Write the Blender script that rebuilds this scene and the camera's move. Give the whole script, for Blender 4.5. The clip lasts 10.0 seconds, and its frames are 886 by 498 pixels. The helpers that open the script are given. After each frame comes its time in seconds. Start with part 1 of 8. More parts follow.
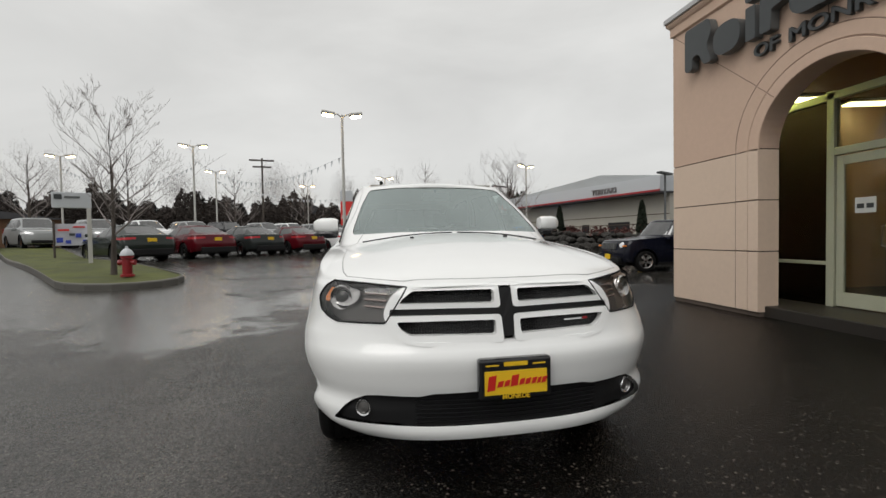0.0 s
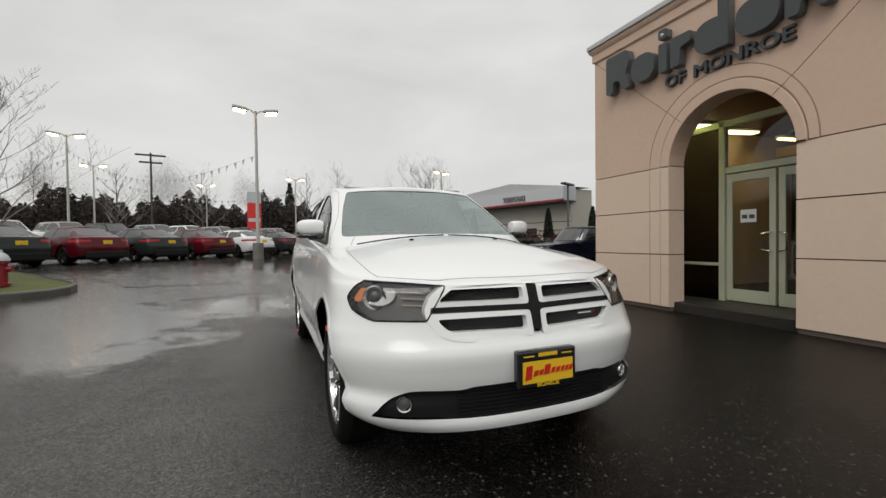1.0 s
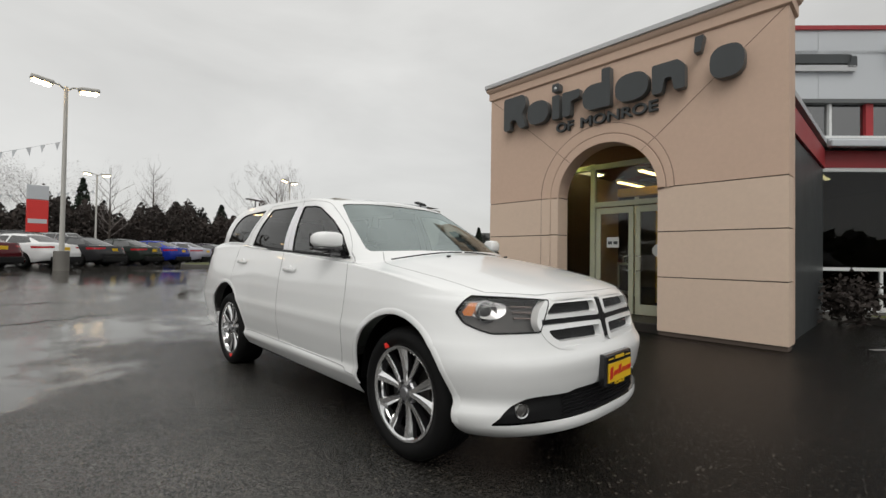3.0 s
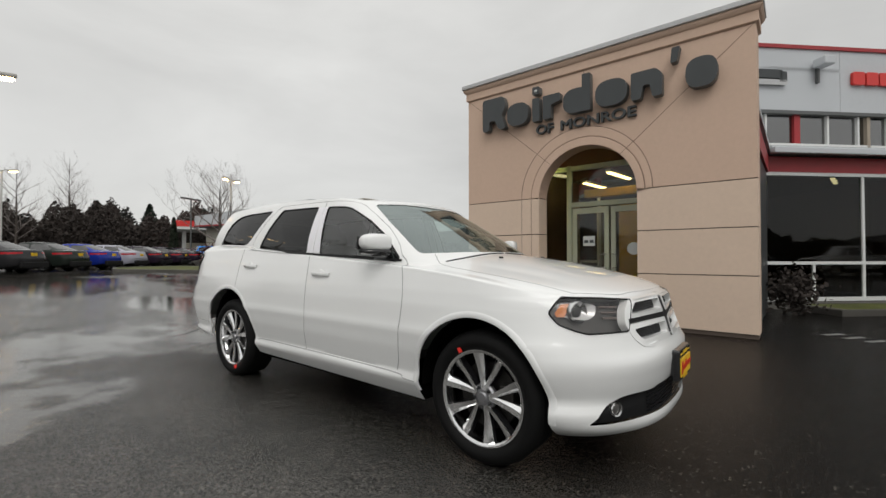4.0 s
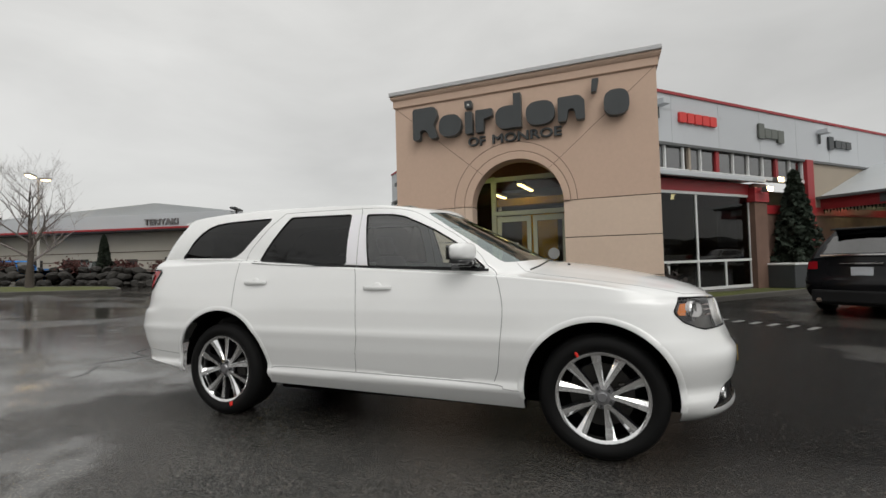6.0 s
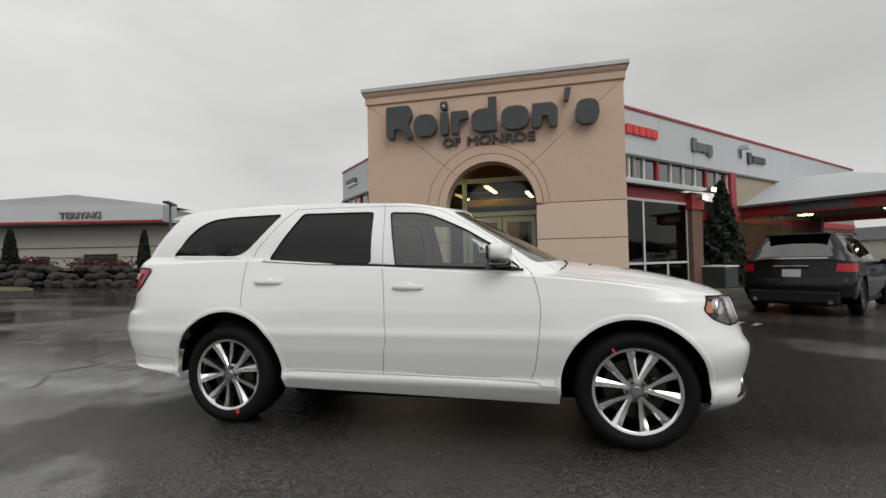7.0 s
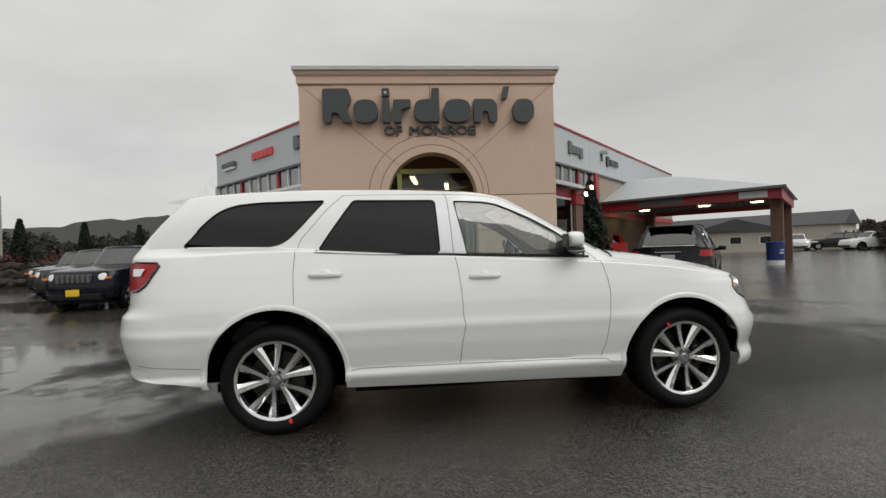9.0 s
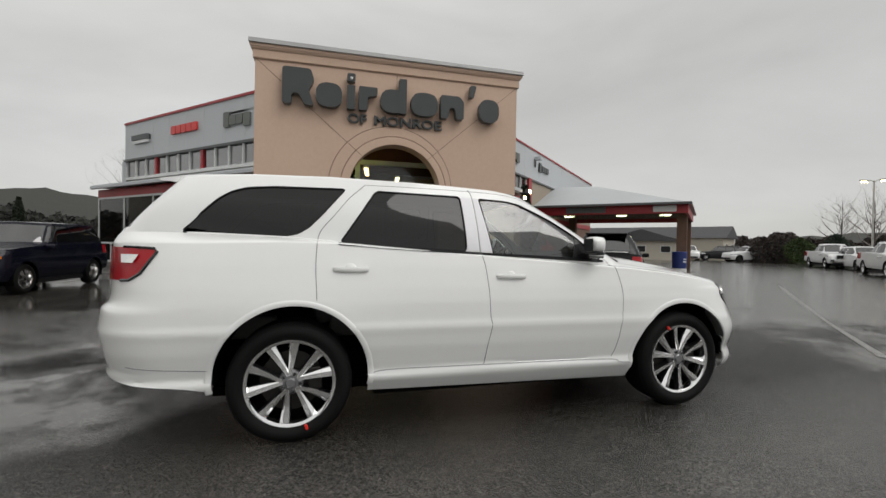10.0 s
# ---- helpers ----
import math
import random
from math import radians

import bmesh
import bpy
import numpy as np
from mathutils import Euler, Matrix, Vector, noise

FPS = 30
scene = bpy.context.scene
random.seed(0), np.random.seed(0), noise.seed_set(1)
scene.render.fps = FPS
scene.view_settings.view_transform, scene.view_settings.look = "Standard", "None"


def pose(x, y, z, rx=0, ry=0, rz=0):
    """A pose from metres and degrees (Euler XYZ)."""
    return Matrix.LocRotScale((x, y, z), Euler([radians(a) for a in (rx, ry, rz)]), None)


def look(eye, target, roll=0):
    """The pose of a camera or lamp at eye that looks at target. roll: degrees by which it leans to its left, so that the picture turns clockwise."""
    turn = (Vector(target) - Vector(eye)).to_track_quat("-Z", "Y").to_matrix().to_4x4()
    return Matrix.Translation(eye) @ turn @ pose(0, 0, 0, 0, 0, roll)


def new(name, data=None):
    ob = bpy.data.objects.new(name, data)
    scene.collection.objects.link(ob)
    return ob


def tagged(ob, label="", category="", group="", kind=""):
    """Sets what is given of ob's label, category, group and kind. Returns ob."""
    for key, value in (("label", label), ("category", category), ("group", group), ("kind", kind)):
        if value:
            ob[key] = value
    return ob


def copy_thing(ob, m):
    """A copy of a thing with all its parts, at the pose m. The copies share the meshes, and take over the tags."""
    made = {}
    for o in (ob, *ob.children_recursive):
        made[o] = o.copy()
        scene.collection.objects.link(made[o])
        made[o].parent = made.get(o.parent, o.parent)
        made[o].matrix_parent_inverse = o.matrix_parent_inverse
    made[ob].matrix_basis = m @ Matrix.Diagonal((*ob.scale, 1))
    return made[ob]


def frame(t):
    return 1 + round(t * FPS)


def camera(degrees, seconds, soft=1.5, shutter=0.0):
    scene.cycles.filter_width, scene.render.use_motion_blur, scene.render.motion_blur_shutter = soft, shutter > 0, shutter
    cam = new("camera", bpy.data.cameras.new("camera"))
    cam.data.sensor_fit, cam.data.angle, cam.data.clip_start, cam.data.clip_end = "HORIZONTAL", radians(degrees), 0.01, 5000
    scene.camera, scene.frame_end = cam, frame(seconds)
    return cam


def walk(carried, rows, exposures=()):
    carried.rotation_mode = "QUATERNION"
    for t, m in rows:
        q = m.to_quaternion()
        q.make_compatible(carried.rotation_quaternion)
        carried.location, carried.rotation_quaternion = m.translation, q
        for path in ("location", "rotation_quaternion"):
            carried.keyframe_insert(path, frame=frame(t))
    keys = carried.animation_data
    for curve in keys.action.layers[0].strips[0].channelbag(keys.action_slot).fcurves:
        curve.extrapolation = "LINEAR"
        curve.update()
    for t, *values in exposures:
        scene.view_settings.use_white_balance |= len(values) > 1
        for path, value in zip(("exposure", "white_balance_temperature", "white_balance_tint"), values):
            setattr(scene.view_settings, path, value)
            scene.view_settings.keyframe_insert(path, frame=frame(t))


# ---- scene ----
cam = camera(91.6, 10.0)
PATH = [
    (0, (-0.127, -0.019, 1.199), (0.206, 1.953, 1.144), -1.0),
    (0.5, (-0.406, 0.018, 1.204), (0.125, 1.946, 1.154), 0.3),
    (1, (-0.741, 0.041, 1.189), (-0.007, 1.901, 1.151), -0.7),
    (1.5, (-1.052, 0.138, 1.175), (-0.176, 1.936, 1.139), 0.1),
    (2, (-1.343, 0.322, 1.209), (-0.324, 2.042, 1.182), -0.2),
    (2.5, (-1.671, 0.479, 1.212), (-0.479, 2.085, 1.21), -0.7),
    (2.7, (-1.814, 0.538, 1.209), (-0.537, 2.078, 1.213), -0.4),
    (3.8, (-2.379, 1.15, 1.171), (-0.891, 2.484, 1.255), 2.2),
    (4, (-2.49, 1.266, 1.208), (-0.946, 2.538, 1.242), -0.0),
    (4.5, (-2.747, 1.53, 1.217), (-1.117, 2.689, 1.242), -0.8),
    (5, (-2.899, 1.92, 1.226), (-1.185, 2.951, 1.227), -1.9),
    (5.5, (-3.045, 2.254, 1.215), (-1.261, 3.155, 1.263), -1.1),
    (5.7, (-3.122, 2.399, 1.232), (-1.297, 3.215, 1.296), -1.5),
    (6.8, (-3.396, 3.181, 1.25), (-1.463, 3.692, 1.285), -0.5),
    (7, (-3.412, 3.263, 1.25), (-1.464, 3.714, 1.306), -1.1),
    (7.5, (-3.545, 3.613, 1.274), (-1.565, 3.886, 1.347), -2.7),
    (8, (-3.573, 3.981, 1.256), (-1.577, 4.095, 1.287), -0.9),
    (8.5, (-3.542, 4.345, 1.278), (-1.542, 4.336, 1.269), -1.3),
    (9, (-3.537, 4.74, 1.269), (-1.542, 4.593, 1.269), -1.8),
    (9.5, (-3.477, 5.1, 1.259), (-1.506, 4.762, 1.265), -0.3),
    (10, (-3.329, 5.475, 1.29), (-1.393, 4.973, 1.267), 1.1),
]
walk(cam, [(t, look(eye, target, roll)) for t, eye, target, roll in PATH])

from mathutils.bvhtree import BVHTree

# ---- world: overcast daylight ----
world = bpy.data.worlds.new("overcast_sky")
scene.world = world
world.use_nodes = True
wn, wl = world.node_tree.nodes, world.node_tree.links
wn.clear()
w_out = wn.new("ShaderNodeOutputWorld")
w_bg = wn.new("ShaderNodeBackground")
w_sky = wn.new("ShaderNodeTexSky")
w_sky.sky_type, w_sky.sun_disc = "NISHITA", False
w_sky.sun_elevation, w_sky.sun_rotation = radians(49.6), radians(228)
w_scale = wn.new("ShaderNodeVectorMath")
w_scale.operation = "SCALE"
w_scale.inputs["Scale"].default_value = 0.09
w_co = wn.new("ShaderNodeTexCoord")
w_map = wn.new("ShaderNodeMapping")
w_map.inputs["Scale"].default_value = (1.0, 1.0, 2.6)
w_noise = wn.new("ShaderNodeTexNoise")
w_noise.inputs["Scale"].default_value = 1.7
w_noise.inputs["Detail"].default_value = 6.0
w_noise.inputs["Roughness"].default_value = 0.52
w_noise.inputs["Distortion"].default_value = 0.35
w_ramp = wn.new("ShaderNodeValToRGB")
w_ramp.color_ramp.elements[0].position, w_ramp.color_ramp.elements[0].color = 0.30, (0.61, 0.605, 0.585, 1)
w_ramp.color_ramp.elements[1].position, w_ramp.color_ramp.elements[1].color = 0.72, (0.80, 0.795, 0.77, 1)
w_mix = wn.new("ShaderNodeMix")
w_mix.data_type = "RGBA"
w_mix.inputs["Factor"].default_value = 0.93
wl.new(w_co.outputs["Generated"], w_map.inputs["Vector"])
wl.new(w_map.outputs["Vector"], w_noise.inputs["Vector"])
wl.new(w_noise.outputs["Fac"], w_ramp.inputs["Fac"])
wl.new(w_sky.outputs["Color"], w_scale.inputs[0])
wl.new(w_scale.outputs["Vector"], w_mix.inputs["A"])
# an overcast sky brightens towards the zenith
w_sep = wn.new("ShaderNodeSeparateXYZ")
w_zen = wn.new("ShaderNodeMapRange")
w_zen.interpolation_type = "SMOOTHSTEP"
w_zen.inputs["From Min"].default_value, w_zen.inputs["From Max"].default_value = 0.30, 1.0
w_zen.inputs["To Min"].default_value, w_zen.inputs["To Max"].default_value = 1.0, 1.42
w_gain = wn.new("ShaderNodeVectorMath")
w_gain.operation = "SCALE"
wl.new(w_co.outputs["Generated"], w_sep.inputs["Vector"])
wl.new(w_sep.outputs["Z"], w_zen.inputs["Value"])
wl.new(w_ramp.outputs["Color"], w_gain.inputs[0])
wl.new(w_zen.outputs["Result"], w_gain.inputs["Scale"])
# heavier cloud to the south-east
w_dot = wn.new("ShaderNodeVectorMath")
w_dot.operation = "DOT_PRODUCT"
w_dot.inputs[1].default_value = (0.62, -0.78, 0.0)
w_heavy = wn.new("ShaderNodeMapRange")
w_heavy.interpolation_type = "SMOOTHSTEP"
w_heavy.inputs["From Min"].default_value, w_heavy.inputs["From Max"].default_value = 0.35, 1.0
w_heavy.inputs["To Min"].default_value, w_heavy.inputs["To Max"].default_value = 1.0, 0.84
w_cloud = wn.new("ShaderNodeVectorMath")
w_cloud.operation = "SCALE"
wl.new(w_co.outputs["Generated"], w_dot.inputs[0])
wl.new(w_dot.outputs["Value"], w_heavy.inputs["Value"])
wl.new(w_gain.outputs["Vector"], w_cloud.inputs[0])
wl.new(w_heavy.outputs["Result"], w_cloud.inputs["Scale"])
wl.new(w_cloud.outputs["Vector"], w_mix.inputs["B"])
wl.new(w_mix.outputs["Result"], w_bg.inputs["Color"])
w_bg.inputs["Strength"].default_value = 1.0
wl.new(w_bg.outputs["Background"], w_out.inputs["Surface"])

sun = new("sun", bpy.data.lights.new("sun", "SUN"))
sun.data.energy, sun.data.angle, sun.data.color = 1.12, radians(40), (1.0, 0.98, 0.95)
sun.matrix_world = look((0, 0, 30), (19, 17, 0))

# ---- materials ----
def material(name, color, rough=0.6, metal=0.0, vary=0.12, scale=6.0, bump=0.0, bump_scale=40.0, coat=0.0, fine=0.05, spec=0.5, stretch=(1, 1, 1), per_object=0.0):
    """A surface with large-scale tint variation, fine grain and relief."""
    m = bpy.data.materials.new(name)
    m.use_nodes = True
    n, l = m.node_tree.nodes, m.node_tree.links
    b = n["Principled BSDF"]
    b.inputs["Metallic"].default_value = metal
    b.inputs["Coat Weight"].default_value = coat
    b.inputs["Coat Roughness"].default_value = 0.04
    b.inputs["Specular IOR Level"].default_value = spec
    co = n.new("ShaderNodeTexCoord")
    mp = n.new("ShaderNodeMapping")
    mp.inputs["Scale"].default_value = stretch
    l.new(co.outputs["Object"], mp.inputs["Vector"])
    big = n.new("ShaderNodeTexNoise")
    big.inputs["Scale"].default_value, big.inputs["Detail"].default_value = scale * 0.25, 4
    small = n.new("ShaderNodeTexNoise")
    small.inputs["Scale"].default_value, small.inputs["Detail"].default_value = scale * 8, 5
    l.new(mp.outputs["Vector"], big.inputs["Vector"])
    l.new(mp.outputs["Vector"], small.inputs["Vector"])
    add = n.new("ShaderNodeMath")
    add.operation = "MULTIPLY_ADD"
    l.new(small.outputs["Fac"], add.inputs[0])
    add.inputs[1].default_value = fine / max(vary, 1e-3)
    l.new(big.outputs["Fac"], add.inputs[2])
    last = add.outputs[0]
    if per_object:
        info = n.new("ShaderNodeObjectInfo")
        rnd = n.new("ShaderNodeMath")
        rnd.operation = "MULTIPLY_ADD"
        l.new(info.outputs["Random"], rnd.inputs[0])
        rnd.inputs[1].default_value = per_object
        l.new(last, rnd.inputs[2])
        last = rnd.outputs[0]
    ramp = n.new("ShaderNodeValToRGB")
    lo = [max(0.0, c * (1 - vary)) for c in color[:3]]
    hi = [min(1.0, c * (1 + vary)) for c in color[:3]]
    ramp.color_ramp.elements[0].position, ramp.color_ramp.elements[0].color = 0.25, (*lo, 1)
    ramp.color_ramp.elements[1].position, ramp.color_ramp.elements[1].color = 0.95 + per_object, (*hi, 1)
    l.new(last, ramp.inputs["Fac"])
    l.new(ramp.outputs["Color"], b.inputs["Base Color"])
    rr = n.new("ShaderNodeMapRange")
    rr.inputs["To Min"].default_value, rr.inputs["To Max"].default_value = max(0.02, rough * 0.85), min(1, rough * 1.15)
    l.new(big.outputs["Fac"], rr.inputs["Value"])
    l.new(rr.outputs["Result"], b.inputs["Roughness"])
    if bump:
        bt = n.new("ShaderNodeTexNoise")
        bt.inputs["Scale"].default_value, bt.inputs["Detail"].default_value = bump_scale, 4
        l.new(mp.outputs["Vector"], bt.inputs["Vector"])
        bp = n.new("ShaderNodeBump")
        bp.inputs["Strength"].default_value, bp.inputs["Distance"].default_value = bump, 0.01
        l.new(bt.outputs["Fac"], bp.inputs["Height"])
        l.new(bp.outputs["Normal"], b.inputs["Normal"])
    return m


def glass_material(name, tint, rough=0.0, see=0.6, ior=1.5, gloss=(0.8, 0.8, 0.8)):
    """Window glass: a mirror-like sheet over a tinted see-through pane."""
    m = bpy.data.materials.new(name)
    m.use_nodes = True
    n, l = m.node_tree.nodes, m.node_tree.links
    n.remove(n["Principled BSDF"])
    gl = n.new("ShaderNodeBsdfGlossy")
    gl.inputs["Roughness"].default_value = rough
    gl.inputs["Color"].default_value = (*gloss, 1)
    tr = n.new("ShaderNodeBsdfTransparent")
    tr.inputs["Color"].default_value = (*[t * see for t in tint], 1)
    lw = n.new("ShaderNodeLayerWeight")
    lw.inputs["Blend"].default_value = 0.5
    pw = n.new("ShaderNodeMath")
    pw.operation = "POWER"
    pw.inputs[1].default_value = 5.0
    l.new(lw.outputs["Facing"], pw.inputs[0])
    fr = n.new("ShaderNodeMapRange")
    fr.inputs["To Min"].default_value, fr.inputs["To Max"].default_value = ((ior - 1) / (ior + 1)) ** 2, 1.0
    l.new(pw.outputs[0], fr.inputs["Value"])
    mx = n.new("ShaderNodeMixShader")
    l.new(fr.outputs["Result"], mx.inputs["Fac"])
    l.new(tr.outputs["BSDF"], mx.inputs[1])
    l.new(gl.outputs["BSDF"], mx.inputs[2])
    l.new(mx.outputs["Shader"], n["Material Output"].inputs["Surface"])
    return m


def glow_material(name, color, strength):
    m = bpy.data.materials.new(name)
    m.use_nodes = True
    b = m.node_tree.nodes["Principled BSDF"]
    b.inputs["Base Color"].default_value = (*color, 1)
    b.inputs["Emission Color"].default_value = (*color, 1)
    b.inputs["Emission Strength"].default_value = strength
    return m


def wet_asphalt():
    """Worn asphalt: coarse and near-black by the entrance, worn smooth and sheened farther out, with shallow puddles.
    """
    m = bpy.data.materials.new("wet_asphalt")
    m.use_nodes = True
    n, l = m.node_tree.nodes, m.node_tree.links
    b = n["Principled BSDF"]
    co = n.new("ShaderNodeTexCoord")

    def tex(scale, detail, rough=0.5, dist=0.0, mapping=None):
        t = n.new("ShaderNodeTexNoise")
        t.inputs["Scale"].default_value, t.inputs["Detail"].default_value = scale, detail
        t.inputs["Roughness"].default_value, t.inputs["Distortion"].default_value = rough, dist
        l.new((mapping or co).outputs["Vector" if mapping else "Object"], t.inputs["Vector"])
        return t.outputs["Fac"]

    def calc(op, a, c, d=None):
        k = n.new("ShaderNodeMath")
        k.operation = op
        for i, v in enumerate((a, c, d)):
            if v is None:
                continue
            if isinstance(v, (int, float)):
                k.inputs[i].default_value = v
            else:
                l.new(v, k.inputs[i])
        return k.outputs[0]

    def span(v, f0, f1, t0=0.0, t1=1.0):
        k = n.new("ShaderNodeMapRange")
        for key, val in (("From Min", f0), ("From Max", f1), ("To Min", t0), ("To Max", t1)):
            if isinstance(val, (int, float)):
                k.inputs[key].default_value = val
            else:
                l.new(val, k.inputs[key])
        l.new(v, k.inputs["Value"])
        return k.outputs["Result"]

    wmap = n.new("ShaderNodeMapping")
    wmap.inputs["Rotation"].default_value = (0, 0, radians(20))
    wmap.inputs["Scale"].default_value = (1.0, 0.6, 1.0)
    l.new(co.outputs["Object"], wmap.inputs["Vector"])
    sep = n.new("ShaderNodeSeparateXYZ")
    l.new(co.outputs["Object"], sep.inputs["Vector"])
    # the older, smoother surface lies beyond a ragged edge
    side = calc("ADD", calc("MULTIPLY", sep.outputs["X"], -0.28), calc("MULTIPLY_ADD", sep.outputs["Y"], 0.96, -6.2))
    side = calc("MAXIMUM", side, calc("MULTIPLY_ADD", sep.outputs["Y"], -0.8, -1.6))
    ragged = calc("ADD", span(side, -4.0, 4.0, -0.16, 0.16), calc("MULTIPLY", tex(3.0, 6, 0.6), 0.12))
    smooth_zone = span(calc("ADD", ragged, calc("MULTIPLY", tex(0.45, 4), 0.5)), 0.295, 0.345)
    pool = calc("MULTIPLY", span(calc("ADD", tex(0.26, 5, 0.5, 0.5, wmap), calc("MULTIPLY", tex(2.2, 5, 0.6), 0.16)), 0.515, 0.60), calc("MULTIPLY", smooth_zone, calc("MULTIPLY", span(sep.outputs["X"], -4.0, -1.5, 0.25, 1.0), span(sep.outputs["Y"], 0.0, 4.0, 0.2, 1.0))))
    grain = n.new("ShaderNodeTexVoronoi")
    grain.inputs["Scale"].default_value = 105
    l.new(co.outputs["Object"], grain.inputs["Vector"])
    grit = tex(260, 3)
    fleck = tex(80, 4, 0.7)
    stone = n.new("ShaderNodeSeparateColor")
    l.new(grain.outputs["Color"], stone.inputs["Color"])
    mott = tex(1.1, 8, 0.6)
    shade_v = calc("ADD", calc("MULTIPLY", fleck, 0.75), calc("MULTIPLY", mott, 0.55))

    def ramp(c0, c1, p0, p1):
        r = n.new("ShaderNodeValToRGB")
        e = r.color_ramp.elements
        e[0].position, e[0].color = p0, (*c0, 1)
        e[1].position, e[1].color = p1, (*c1, 1)
        l.new(shade_v, r.inputs["Fac"])
        return r.outputs["Color"]
    # covers the smooth zone, and also turns paler and shinier towards lower x
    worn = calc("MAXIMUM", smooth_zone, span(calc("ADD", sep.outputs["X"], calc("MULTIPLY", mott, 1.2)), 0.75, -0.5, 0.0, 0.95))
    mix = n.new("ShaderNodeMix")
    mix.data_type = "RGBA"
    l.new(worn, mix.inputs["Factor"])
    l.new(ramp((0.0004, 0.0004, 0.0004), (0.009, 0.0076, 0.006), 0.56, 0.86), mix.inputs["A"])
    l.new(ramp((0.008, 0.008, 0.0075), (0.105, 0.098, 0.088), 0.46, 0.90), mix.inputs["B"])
    pale = n.new("ShaderNodeMix")
    pale.data_type = "RGBA"
    l.new(calc("MULTIPLY", span(stone.outputs["Red"], 0.90, 1.0), span(worn, 0.0, 1.0, 0.3, 0.6)), pale.inputs["Factor"])
    l.new(mix.outputs["Result"], pale.inputs["A"])
    pale.inputs["B"].default_value = (0.11, 0.095, 0.078, 1)
    # wet chips of lighter stone, sparse, and stone-to-stone tone
    chip = n.new("ShaderNodeTexVoronoi")
    chip.inputs["Scale"].default_value = 46
    l.new(co.outputs["Object"], chip.inputs["Vector"])
    chip_id = n.new("ShaderNodeSeparateColor")
    l.new(chip.outputs["Color"], chip_id.inputs["Color"])
    chip_on = calc("MULTIPLY", span(chip_id.outputs["Green"], 0.90, 0.92), span(chip.outputs["Distance"], 0.42, 0.22))
    tone = n.new("ShaderNodeVectorMath")
    tone.operation = "SCALE"
    l.new(pale.outputs["Result"], tone.inputs[0])
    l.new(span(stone.outputs["Green"], 0.0, 1.0, 0.35, 1.75), tone.inputs["Scale"])
    chips = n.new("ShaderNodeMix")
    chips.data_type = "RGBA"
    l.new(calc("MULTIPLY", chip_on, span(smooth_zone, 0.0, 1.0, 0.6, 0.15)), chips.inputs["Factor"])
    l.new(tone.outputs["Vector"], chips.inputs["A"])
    chips.inputs["B"].default_value = (0.16, 0.14, 0.115, 1)
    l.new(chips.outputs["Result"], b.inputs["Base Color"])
    dry = span(smooth_zone, 0.0, 1.0, 0.21, 0.16)
    l.new(span(pool, 0.0, 1.0, dry, 0.05), b.inputs["Roughness"])
    height = calc("ADD", grain.outputs["Distance"], calc("MULTIPLY", grit, 0.5))
    lift = span(smooth_zone, 0.0, 1.0, 0.9, 0.25)
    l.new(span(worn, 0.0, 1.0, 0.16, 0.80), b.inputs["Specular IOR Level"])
    bump = n.new("ShaderNodeBump")
    bump.inputs["Distance"].default_value = 0.006
    l.new(span(pool, 0.0, 1.0, lift, 0.03), bump.inputs["Strength"])
    l.new(height, bump.inputs["Height"])
    l.new(bump.outputs["Normal"], b.inputs["Normal"])
    return m


ASPHALT = wet_asphalt()
STUCCO = material("tan_stucco", (0.59, 0.425, 0.325), 0.85, vary=0.06, scale=2, bump=0.25, bump_scale=160, fine=0.04)
STUCCO_LIGHT = material("light_tan_stucco", (0.65, 0.505, 0.395), 0.85, vary=0.06, scale=2, bump=0.25, bump_scale=160, fine=0.04)
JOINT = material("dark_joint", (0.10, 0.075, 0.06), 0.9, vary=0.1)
FINE_LINE = material("fine_joint_and_groove_shade", (0.26, 0.18, 0.14), 0.9, vary=0.1)
CAP_METAL = material("weathered_cap_metal", (0.45, 0.45, 0.45), 0.45, 0.3, vary=0.1)
SIGN_DARK = material("dark_grey_sign_face", (0.045, 0.05, 0.052), 0.4, vary=0.15, scale=8)
SIGN_EDGE = material("grey_sign_return", (0.10, 0.105, 0.105), 0.5, vary=0.1)
CONCRETE = material("damp_concrete", (0.17, 0.16, 0.145), 0.55, vary=0.18, scale=4, bump=0.2, bump_scale=90)
PANEL_GREY = material("pale_grey_metal_panel", (0.50, 0.52, 0.54), 0.5, vary=0.05, scale=1.5)
RED_PAINT = material("red_trim_paint", (0.33, 0.025, 0.03), 0.45, vary=0.12)
WHITE_FRAME = material("white_aluminium_frame", (0.66, 0.67, 0.66), 0.4, vary=0.06)
BRICK = material("brown_brick", (0.16, 0.095, 0.07), 0.85, vary=0.25, scale=9, bump=0.3)
GREY_ROOF = material("grey_metal_roof", (0.42, 0.44, 0.45), 0.45, vary=0.1, scale=1)
DARK = material("dark_void", (0.012, 0.012, 0.013), 0.7, vary=0.2)
GRASS = material("wet_grass", (0.076, 0.086, 0.014), 0.85, vary=0.65, scale=5, bump=0.6, bump_scale=60)
SHOP_GLASS = glass_material("showroom_glass", (0.55, 0.55, 0.55), see=0.5)
ENTRY_GLASS = glass_material("entrance_glass", (0.9, 0.92, 0.9), see=0.85)
KERB = material("dark_wet_kerb", (0.085, 0.080, 0.070), 0.6, vary=0.3, scale=5, bump=0.3, bump_scale=60)
WHITE_PAINT = material("white_car_paint", (0.82, 0.825, 0.815), 0.36, vary=0.015, scale=2, coat=1.0, fine=0.005)
